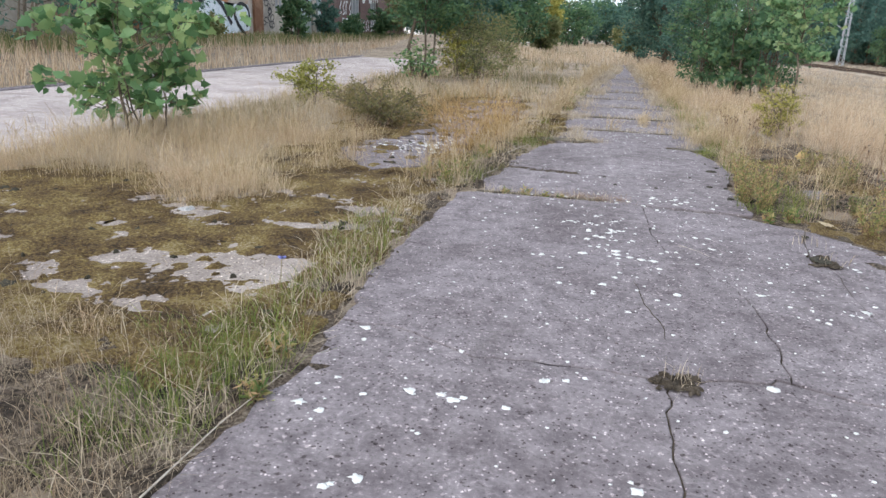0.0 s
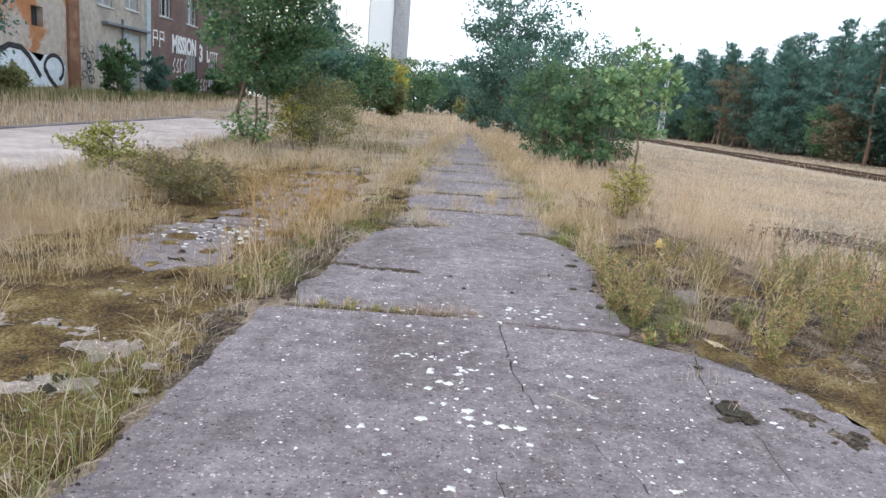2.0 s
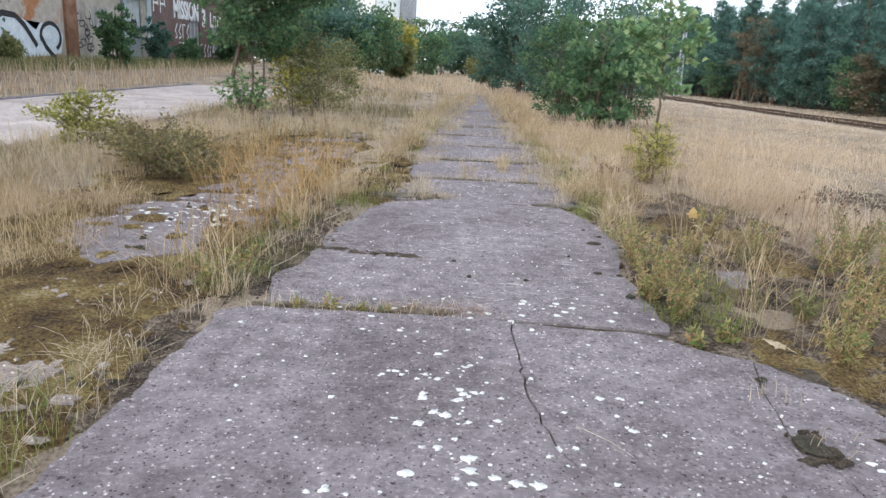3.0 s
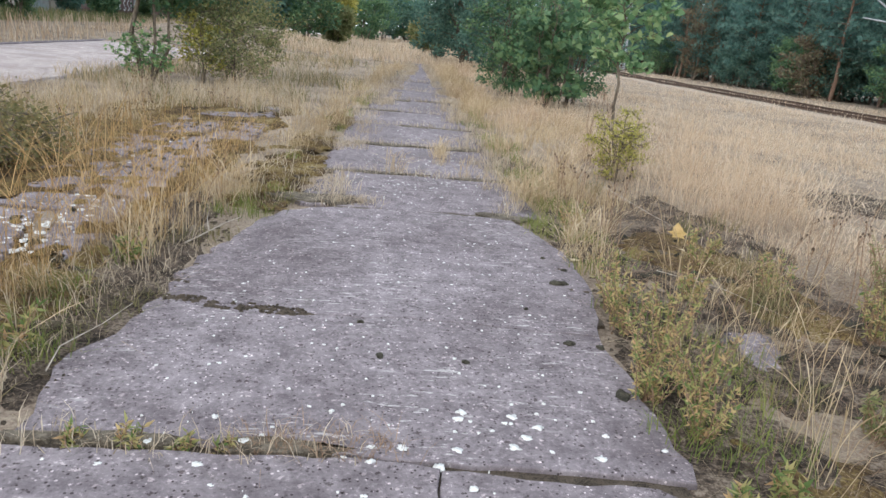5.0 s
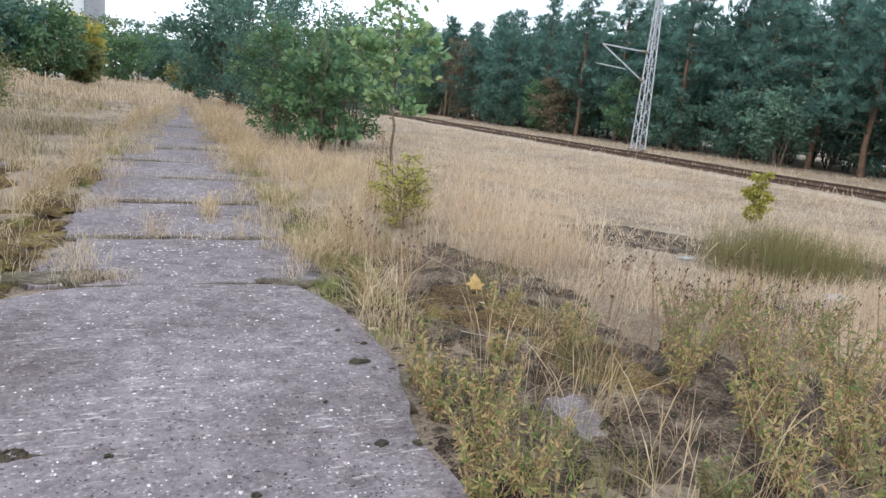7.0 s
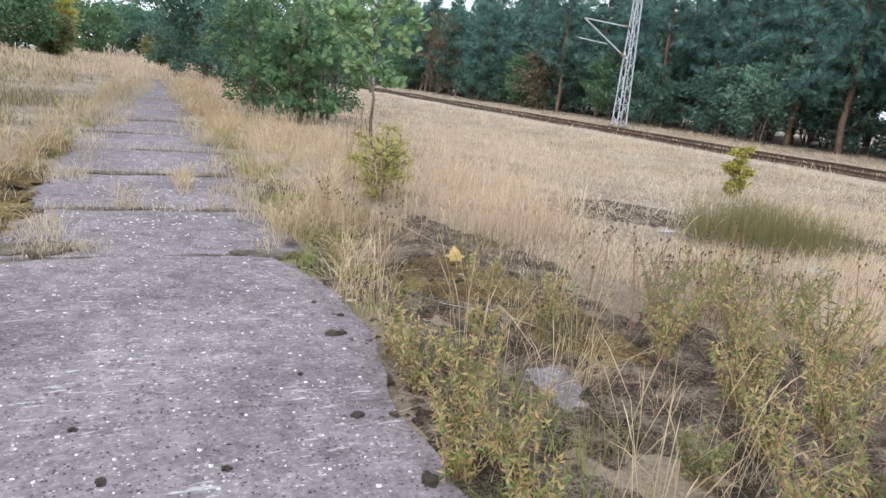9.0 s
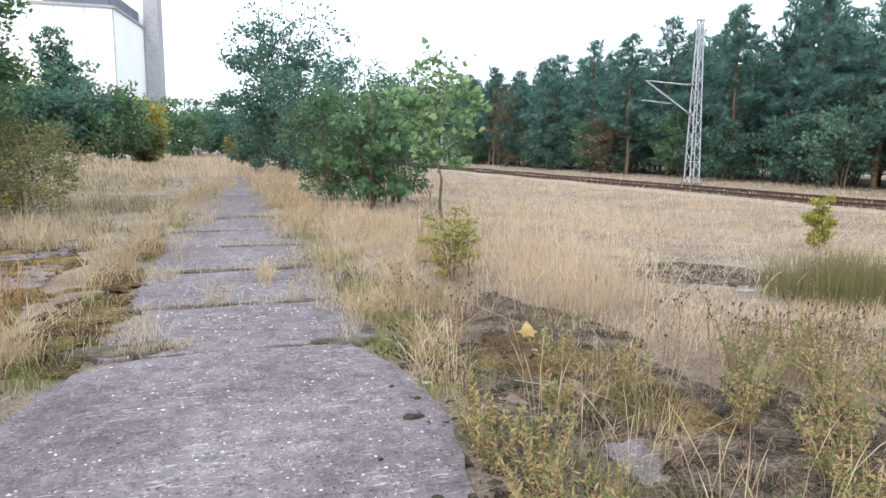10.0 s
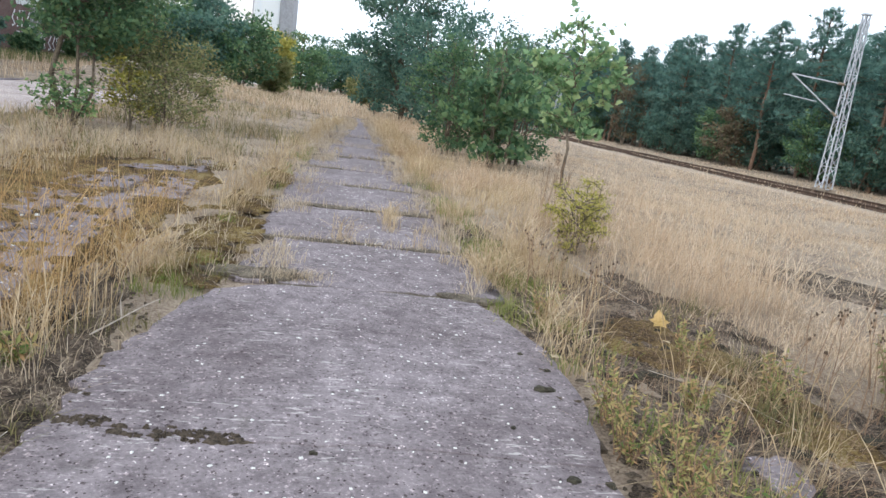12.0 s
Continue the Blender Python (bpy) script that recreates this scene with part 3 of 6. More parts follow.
RR1 = ragged([(1.44, 8.2), (1.44, 7.9), (1.46, 7.4), (1.44, 6.90)], 35, 0.12, 0.014)
B2 = ragged([(1.44, 6.90), (1.24, 6.93), (0.5, 6.975), (-0.2, 7.03), (-1.05, 7.06)], 36, 0.1, 0.01)
slab("slab", outline(ragged(S2u, 37, 0.1, 0.022), T2, RR2, K2e[::-1], K2[::-1]), pavement, gap=0.002, top=0.006)
slab("slab", outline(ragged(S2, 38, 0.1, 0.022), K2, K2e, RR1, B2), pavement, gap=0.002, top=0.004)
# the further bays, each narrower where the grass has taken the side
bays = [(10.78, 12.25, -0.50, 1.55, -0.32, 1.52), (12.33, 14.25, -0.42, 1.52, -0.42, 1.50), (14.33, 16.3, -0.42, 1.52, -0.32, 1.5), (16.38, 18.4, -0.34, 1.5, -0.26, 1.52),
        (18.48, 20.7, -0.22, 1.55, 0.0, 1.58), (20.8, 23.5, 0.0, 1.6, 0.1, 1.7), (23.6, 26.9, 0.12, 1.7, 0.25, 1.75), (27.0, 30.6, 0.3, 1.75, 0.6, 1.8), (30.7, 34.5, 0.6, 1.8, 0.9, 1.9), (34.6, 40, 0.9, 1.9, 1.0, 1.9)]
BAY_TOP, BAY_TILT = (-0.002, -0.006, 0.001, -0.004, 0.002), (0.002, -0.0015, 0.002)
for k, (y0, y1, a0, b0, a1, b1) in enumerate(bays):
    y0, y1 = y0 - 0.041, y1 + 0.041
    o = outline(ragged([(a0, y0), ((a0 + a1) / 2 - 0.05, (y0 + y1) / 2), (a1, y1)], 40 + k, 0.1, 0.05), ragged([(a1, y1), (b1, y1 - 0.06)], 60 + k, 0.1, 0.02),
                ragged([(b1, y1 - 0.06), ((b0 + b1) / 2 + 0.05, (y0 + y1) / 2), (b0, y0)], 80 + k, 0.1, 0.05), ragged([(b0, y0), (a0, y0)], 100 + k, 0.1, 0.02))
    slab("slab", o, pavement, top=BAY_TOP[k % 5], tilt=(0, BAY_TILT[k % 3]))
# soil under joints and cracks
for x0, x1, y0, y1 in ((-1.2, 2.1, 0.0, 6.5), (-1.1, 1.4, 6.502, 7.1), (-0.85, 1.40, 7.102, 8.4), (-0.75, 1.53, 8.402, 10.1), (-0.2, 1.3, 10.302, 20.5), (0.3, 1.5, 20.502, 33)):
    box_part("joint_soil", x0, x1, y0, y1, -0.20, -0.016 if y0 < 10 else -0.011, M_SOIL if y0 < 10 else M_MAT, pavement, "dark soil in the joints")


# old slabs showing through the moss on the left, and bare patches
M_OLDCRETE = concrete_material("sunken_pale_concrete", (0.20, 0.17, 0.148), (0.30, 0.262, 0.232), (0.39, 0.352, 0.315), 0.8)
old_paving = thing("pavement", "sunken old concrete slabs showing through moss and grass", "paving", kind="structure")
slab("slab", outline(ragged([(-3.25, 9.15), (-2.95, 9.88), (-2.3, 9.93), (-2.0, 8.9), (-1.83, 8.1), (-2.25, 7.85), (-2.4, 7.6), (-2.98, 8.45), (-3.25, 9.15)], 131, 0.07, 0.03)), old_paving, top=0.0)
slab("slab", outline(ragged([(-2.75, 10.05), (-2.55, 10.5), (-1.8, 10.45), (-1.65, 9.5), (-1.68, 8.9), (-1.92, 9.2), (-2.15, 10.03), (-2.75, 10.05)], 132, 0.07, 0.03)), old_paving, top=-0.004)
slab("slab", outline(ragged([(-2.55, 10.6), (-2.3, 11.6), (-1.75, 11.5), (-1.7, 10.55), (-2.55, 10.6)], 133, 0.07, 0.03)), old_paving, top=0.002, tilt=(0.01, 0.012))
slab("slab", outline(ragged([(-2.35, 11.7), (-2.28, 13.2), (-2.05, 13.7), (-1.7, 12.6), (-1.74, 11.6), (-2.35, 11.7)], 134, 0.07, 0.03)), old_paving, top=0.006, tilt=(-0.01, 0.008))
for k, (x0, x1, y0, y1) in enumerate([(-3.0, -2.42, 10.65, 11.9), (-3.0, -2.4, 12.1, 13.6), (-2.9, -2.1, 13.85, 15.6), (-2.0, -1.5, 13.6, 15.4), (-2.7, -1.6, 15.8, 17.6)]):
    slab("slab", outline(ragged([(x0, y0), (x0 + 0.05, y1), (x1, y1 - 0.1), (x1 - 0.04, y0 + 0.05), (x0, y0)], 140 + k, 0.08, 0.035)), old_paving, top=-0.002 + 0.006 * (k % 2), tilt=(0.012, -0.008 * (k % 3)))
slab("slab", outline(ragged([(2.22, 8.38), (2.44, 8.42), (2.46, 8.15), (2.36, 7.95), (2.24, 7.9), (2.2, 8.12), (2.22, 8.38)], 135, 0.06, 0.02)), old_paving, top=-0.006, tilt=(0.01, 0.01))


def blob_outline(cx, cy, rx, ry, seed, n=22, rough=0.28):
    r = np.random.default_rng(seed)
    a = np.linspace(0, 2 * np.pi, n, endpoint=False)
    k = 1 + rough * (np.sin(2 * a + r.uniform(0, 6)) * 0.5 + np.sin(3 * a + r.uniform(0, 6)) * 0.5 + r.normal(0, 0.35, n))
    return np.stack([cx + rx * k * np.cos(a), cy + ry * k * np.sin(a)], 1)


# the cracked old paving under the moss on the left
for k, (x0, x1, y0, y1) in enumerate([(-5.7, -3.62, 3.3, 6.1), (-3.6, -1.78, 3.25, 4.72), (-3.6, -1.72, 4.74, 6.4)]):
    slab("slab", outline(ragged([(x0, y0), (x0 + 0.05, y1), (x1, y1), (x1, y0), (x0, y0)], 150 + k, 0.09, 0.03)), old_paving, gap=0.001, top=-0.004 + 0.004 * (k % 2), depth=0.1, material=M_OLDCRETE)


def moss_bed(x0, x1, y0, y1, level, amp, seed, bare=(), material=None, size=0.45, step=0.02, label="dark olive brown moss carpet over old concrete", category="moss"):
    """A carpet of moss of uneven height; where it is worn low, the paving under it shows."""
    xs, ys = np.arange(x0, x1, step), np.arange(y0, y1, step)
    gx_, gy_ = np.meshgrid(xs, ys)
    z = level + amp * 2 * (fbm(gx_, gy_, size, seed, 6, 0.68) - 0.5) + 0.028 * (fbm(gx_, gy_, 0.13, seed + 1, 3, 0.75) - 0.5)
    for cx, cy, rx, ry in bare:
        d = ((gx_ - cx) / rx) ** 2 + ((gy_ - cy) / ry) ** 2
        z = z - 0.024 * np.exp(-d * 0.7)
    rim = np.minimum(np.minimum(gx_ - x0, x1 - gx_), np.minimum(gy_ - y0, y1 - gy_)) + 0.5 * (fbm(gx_, gy_, 0.5, seed + 2) - 0.6)
    z = z - 0.09 * (1 - smooth(0.0, 0.28, rim))
    z = np.where((gx_ > left_edge(gy_) - 0.04) & (gx_ < right_edge(gy_) + 0.04), -0.12, z)
    n_, m_ = len(xs), len(ys)
    id_ = np.arange(n_ * m_).reshape(m_, n_)
    q_ = np.stack([id_[:-1, :-1].ravel(), id_[:-1, 1:].ravel(), id_[1:, 1:].ravel(), id_[1:, :-1].ravel()], 1)
    q_ = q_[z.ravel()[q_].max(1) > -0.055]
    ob = mesh_object("moss_carpet" if material is None else "plant_litter", fast_mesh("moss_carpet", np.stack([gx_.ravel(), gy_.ravel(), z.ravel()], 1), q_), material or M_MOSS)
    return tagged(ob, label, category, kind="stuff")


BARE = [(-3.0, 4.15, 0.28, 0.15), (-2.5, 4.27, 0.36, 0.18), (-2.35, 4.0, 0.15, 0.14), (-2.0, 4.17, 0.18, 0.1), (-1.85, 4.42, 0.14, 0.1), (-3.05, 3.6, 0.2, 0.1), (-2.5, 3.5, 0.18, 0.08), (-2.0, 3.9, 0.16, 0.09),
        (-3.6, 3.9, 0.25, 0.12), (-3.6, 4.9, 0.2, 0.1), (-2.3, 5.3, 0.22, 0.1), (-1.85, 5.4, 0.16, 0.12), (-4.2, 4.3, 0.2, 0.1), (-1.85, 5.9, 0.18, 0.14), (-2.9, 5.1, 0.14, 0.08)]
moss_bed(-6.0, -1.3, 2.6, 7.1, 0.010, 0.026, 171, BARE, size=0.55, step=0.016)
moss_bed(-4.2, -1.2, 6.4, 18.0, -0.002, 0.026, 174, [(-2.55, 9.0, 0.55, 0.9), (-2.0, 10.0, 0.3, 0.8), (-2.0, 11.6, 0.35, 1.2), (-2.1, 13.0, 0.3, 1.0)], size=0.8, step=0.03)
moss_bed(1.6, 3.6, 4.8, 7.4, -0.018, 0.012, 177, size=0.4)
moss_bed(1.5, 3.6, 7.2, 12.4, -0.02, 0.022, 180, material=M_LITTER, size=0.6, step=0.03, label="dark brown rotted litter and moss between dead stems", category="litter")
moss_bed(-1.3, -0.2, 10.2, 15.2, -0.012, 0.022, 183, size=0.4, step=0.025)


def moss(name, cx, cy, rx, ry, seed, height=0.03, mat=None, label="golden brown moss carpet over old concrete"):
    """A low cushion of moss with a ragged rim."""
    o = blob_outline(cx, cy, rx, ry, seed, 60, 0.22)
    c = np.array([cx, cy])
    rings = np.linspace(1, 0.04, 14)
    v = []
    for s in rings:
        p = c + (o - c) * s
        z = -0.05 + (height + 0.022) * np.clip((1 - s) * 5, 0, 1) + 0.014 * wave(p[:, 0], p[:, 1], 9) * min(1, (1 - s) * 6) + 0.008 * wave(p[:, 0], p[:, 1], 31)
        v.append(np.column_stack([p, z + ground_z(p[:, 0], p[:, 1]) + 0.035]))
    n = 60
    i = np.arange(n)
    j = (i + 1) % n
    f = np.concatenate([np.stack([k * n + i, k * n + j, (k + 1) * n + j, (k + 1) * n + i], 1) for k in range(len(rings) - 1)])
    ob = mesh_object(name, fast_mesh(name, np.concatenate(v), f), mat or M_MOSS)
    return tagged(ob, label, "moss" if mat is None else "litter", kind="stuff")


for k, (cx, cy, rx, ry) in enumerate([(2.6, 10.0, 0.55, 0.6), (-0.6, 16.5, 0.25, 1.2), (2.9, 8.9, 0.4, 0.6)]):
    moss("moss_carpet", cx, cy, rx, ry, 300 + k)
for k, (cx, cy, rx, ry) in enumerate([(3.4, 8.0, 1.0, 1.0), (-1.35, 9.0, 0.45, 2.0), (-1.6, 3.0, 0.5, 1.3), (1.9, 12.8, 0.45, 1.6), (-3.2, 2.3, 1.4, 0.9), (1.75, 7.3, 0.4, 0.8), (-1.5, 6.2, 0.3, 0.9), (-4.4, 3.2, 1.5, 0.9), (2.9, 6.9, 0.8, 0.6), (4.6, 7.6, 1.0, 1.0), (3.2, 10.6, 0.6, 1.0), (6.8, 13.0, 1.8, 1.0), (9.5, 12.0, 1.6, 0.9), (5.4, 10.0, 0.9, 0.6), (2.15, 5.75, 0.22, 0.6), (-2.2, 2.6, 0.6, 0.7), (-3.5, 6.6, 1.2, 0.6)]):
    moss("plant_litter", cx, cy, rx, ry, 340 + k, 0.012, M_LITTER, "dark brown rotted plant litter on the ground")

# mats of brown moss that have settled on the slabs at joints and edges
for k, (cx, cy, rx, ry) in enumerate([(-0.72, 7.05, 0.3, 0.045), (-0.1, 7.04, 0.26, 0.04), (-0.36, 10.95, 0.32, 0.2), (0.1, 12.3, 0.5, 0.07), (1.25, 12.28, 0.3, 0.08), (0.3, 14.3, 0.55, 0.09), (1.2, 14.35, 0.3, 0.14), (0.9, 16.35, 0.5, 0.11), (1.3, 10.72, 0.24, 0.09), 
                                      (0.0, 18.45, 0.35, 0.16), (0.3, 20.7, 0.4, 0.18), (1.3, 20.9, 0.35, 0.25)]):
    slab("moss_mat", blob_outline(cx, cy, rx, ry, 400 + k, 30, 0.34), pavement, gap=0.0, top=0.007, depth=0.03, material=M_MAT, label="brown moss mat on the slab")

# lichen rosettes on the slabs
lr = np.random.default_rng(5)
lx, ly, ls = [], [], []
for cx, cy, sx, sy, n, s in [(0.21, 6.1, 0.2, 0.35, 60, 0.022), (0.28, 5.25, 0.16, 0.16, 26, 0.028), (0.74, 4.78, 0.25, 0.22, 26, 0.024), (1.03, 5.4, 0.3, 0.35, 34, 0.02), (1.45, 4.5, 0.22, 0.15, 24, 0.024),
                             (0.1, 4.8, 0.3, 0.3, 16, 0.02), (-0.45, 3.0, 0.2, 0.15, 10, 0.03), (-0.3, 6.4, 0.7, 0.4, 40, 0.016), (0.5, 6.3, 1.0, 0.5, 60, 0.014), (-2.5, 9.3, 0.35, 0.35, 110, 0.024),
                             (-2.0, 9.6, 0.25, 0.5, 70, 0.022), (0.5, 7.15, 0.7, 0.1, 40, 0.02), (1.9, 5.2, 0.35, 0.6, 26, 0.016), (0.6, 13.1, 0.7, 0.5, 320, 0.010), (0.6, 11.6, 0.7, 0.4, 260, 0.010), (0.7, 15.0, 0.7, 0.8, 240, 0.010), (0.6, 18, 0.6, 2.2, 240, 0.011), (1.0, 24, 0.6, 3, 100, 0.014), (-2.3, 12.5, 0.4, 2.0, 160, 0.018)]:
    lx.append(lr.normal(cx, sx, n)), ly.append(lr.normal(cy, sy, n)), ls.append(0.9 * s * lr.uniform(0.2, 1.15, n) ** 1.4)
for n, x0, x1, y0, y1, s in [(420, -1.25, 2.2, 0.6, 6.8, 0.009), (320, -0.9, 1.4, 7.1, 10.6, 0.0085), (46, -1.2, 1.4, 2.0, 3.6, 0.025), (420, -0.4, 1.4, 10.8, 20, 0.010)]:
    lx.append(lr.uniform(x0, x1, n)), ly.append(lr.uniform(y0, y1, n)), ls.append(0.62 * s * lr.uniform(0.3, 1.5, n) ** 1.3)
lx, ly, ls = np.concatenate(lx), np.concatenate(ly), np.concatenate(ls)
keep = (lx > -1.2) & (lx < 2.2) & ~((ly > 7.0) & ((lx < -0.8 + 0.12 * (ly - 7)) | (lx > 1.4))) | ((lx < -1.8) & (lx > -3.0) & (ly > 8.1) & (ly < 10))
keep &= ~((ly > 6.5) & (ly < 10.0) & (lx > 1.4))
keep |= (lx < -1.75) & (lx > -2.9) & (ly > 10) & (ly < 15)
keep &= ~((lx < -1.0) & (lx > -1.7) & (ly > 7))
keep &= lr.uniform(0, 1, len(lx)) < np.where(ly > 10.6, 0.55, 0.8)
lx, ly, ls = lx[keep], ly[keep], ls[keep]
lz = np.where(ly > 7.0, 0.006, np.where(ly < 3.4, -0.007, np.where(lx > 1.66, -0.012, np.where(lx < 0.6, 0.002 * (ly - 5.1), -0.004))))
for k, (y0, y1, *_) in enumerate(bays):
    lz = np.where((ly >= y0) & (ly <= y1), BAY_TOP[k % 5] + BAY_TILT[k % 3] * (ly - (y0 + y1) / 2), lz)
lz = lz + lr.uniform(0.001, 0.0035, len(lx))
k = 13
an = np.linspace(0, 2 * np.pi, k, endpoint=False)
rad = ls[:, None] * np.clip(1 + lr.normal(0, 0.27, (len(ls), k)), 0.35, 2)
top = np.stack([lx[:, None] + rad * np.cos(an), ly[:, None] + rad * np.sin(an) * 0.9, np.repeat(np.where(lx < -1.6, 0.004, lz)[:, None], k, 1)], 2)
low = np.stack([lx[:, None] + rad * 1.15 * np.cos(an), ly[:, None] + rad * 1.03 * np.sin(an), np.full(rad.shape, -0.012)], 2)
v = np.concatenate([top, low], 1).reshape(-1, 3)
o = (np.arange(len(lx)) * 2 * k)[:, None]
i = np.arange(k)
j = (i + 1) % k
caps = o + i
sides = (o[:, :, None] + np.stack([k + i, k + j, j, i], 1)[None]).reshape(-1, 4)
lichen = mesh_object("lichen", fast_mesh("lichen", v, [caps, sides]), M_LICHEN)
tagged(lichen, "white crusty lichen spots on the grey concrete slabs", "lichen", kind="stuff")


def lump(name, x, y, r, h, seed, material, label, category, z=0.0):
    bm = bmesh.new()
    bmesh.ops.create_icosphere(bm, subdivisions=2, radius=1)
    rr = np.random.default_rng(seed)
    s = rr.uniform(0.7, 1.3, 2)
    for w in bm.verts:
        q = 1 + 0.6 * noise.noise(w.co * 2.6 + Vector((seed, 0, 0)))
        w.co = Vector((w.co.x * r * s[0] * q, w.co.y * r * s[1] * q, max(w.co.z * q, -0.35) * h))
    ob = part(name, bm, material, None)
    ob.location = (x, y, z + 0.15 * h)
    return tagged(ob, label, category)


for k, (x, y, r) in enumerate([(0.25, 7.82, 0.05), (1.24, 8.08, 0.06), (1.40, 8.05, 0.05), (1.36, 7.55, 0.08), (1.09, 8.53, 0.03), (0.14, 8.21, 0.035), (1.40, 9.55, 0.05), (0.66, 7.8, 0.05), (1.5, 9.3, 0.05), (1.72, 6.28, 0.06), (1.65, 5.62, 0.14)]):
    tagged(lump("moss_tuft", x, y, r * 0.5, 0.012, 400 + k, M_MOSSLUMP, "small dark moss tuft growing on concrete", "moss", 0.004), group="moss tufts on the slabs")
lump("stone", 1.395, 9.01, 0.05, 0.02, 440, M_MOSSLUMP, "dark mossy stone lying on the path", "stone", 0.006)
for k, (x, y, r) in enumerate([(-2.0, 6.35, 0.08), (-3.3, 5.45, 0.09), (6.2, 11.8, 0.10), (6.8, 10.2, 0.12)]):
    tagged(lump("stone", x, y, r, 0.04, 450 + k, M_STONE, "grey weathered stone half sunk in dry grass", "stone", float(ground_z(x, y))), group="stones in the grass")

# ---------------------------------------------------------------- road on the left
road = thing("road", "pale pinkish concrete road with grass verges", "road", kind="structure")
for k in range(12):
    y0 = -30 + 6.0 * k
    o = outline(ragged([(-6.35, y0), (-6.45 + 0.1 * math.sin(k), y0 + 3), (-6.35, y0 + 5.97)], 500 + k, 0.25, 0.05), ragged([(-6.35, y0 + 5.97), (-11.3, y0 + 5.97)], 530 + k, 0.5, 0.01),
                ragged([(-11.3, y0 + 5.97), (-11.3, y0)], 560 + k, 0.5, 0.03), ragged([(-11.3, y0), (-6.35, y0)], 590 + k, 0.5, 0.01))
    slab("slab", o, road, top=0.02, depth=0.2, material=M_ROAD)
kerb = thing("kerb", "low grey concrete kerb along the road", "kerb", kind="structure")
for k in range(30):
    box_part("kerb_stone", -11.55, -11.34, -20 + 2.0 * k, -18.02 + 2.0 * k, -0.2, 0.06, M_SLAB, kerb, bevel=0.02)


# ---------------------------------------------------------------- railway
def rail_track(cx, label):
    t = thing("railway_track", label, "railway track")
    ys = np.concatenate([np.arange(-20, 100, 3.0), np.arange(100, 260, 10.0)])
    prof = [(-2.0, -0.02), (-1.6, 0.07), (1.6, 0.07), (2.0, -0.02)]
    v = np.array([(cx + a, y, ground_z(cx, y) + b) for y in ys for a, b in prof])
    n = len(ys)
    f = np.array([(4 * k + q, 4 * k + q + 1, 4 * k + q + 5, 4 * k + q + 4) for k in range(n - 1) for q in range(3)])
    mesh_object("ballast_bed", fast_mesh("ballast_bed", v, f), M_BALLAST, t, "brown overgrown gravel ballast")
    rp = [(-0.06, 0), (-0.06, 0.02), (-0.012, 0.04), (-0.012, 0.12), (-0.035, 0.13), (-0.035, 0.16), (0.035, 0.16), (0.035, 0.13), (0.012, 0.12), (0.012, 0.04), (0.06, 0.02), (0.06, 0)]
    m = len(rp)
    for side in (-1.0, 1.0):
        v = np.array([(cx + side + a, y, ground_z(cx, y) + 0.08 + b) for y in ys for a, b in rp])
        f = np.array([(m * k + q, m * k + (q + 1) % m, m * (k + 1) + (q + 1) % m, m * (k + 1) + q) for k in range(n - 1) for q in range(m)])
        mesh_object("rail", fast_mesh("rail", v, f), M_RUST, t, "rusty brown steel rail")
    sm = None
    for k in range(200):
        y = 2 + 0.62 * k
        if sm is None:
            bm = bmesh.new()
            add_box(bm, -1.5, 1.5, -0.13, 0.13, -0.09, 0.07)
            bmesh.ops.bevel(bm, geom=bm.edges[:], offset=0.02, segments=1, affect="EDGES")
            s = part("sleeper", bm, M_SLEEPER, t)
            sm = s.data
        else:
            s = new("sleeper", sm)
            s.parent = t
        s.location = (cx, y, float(ground_z(cx, y)) + 0.012)
    return t


rail_track(21.6, "rusty overgrown railway track on pale grassy ballast")


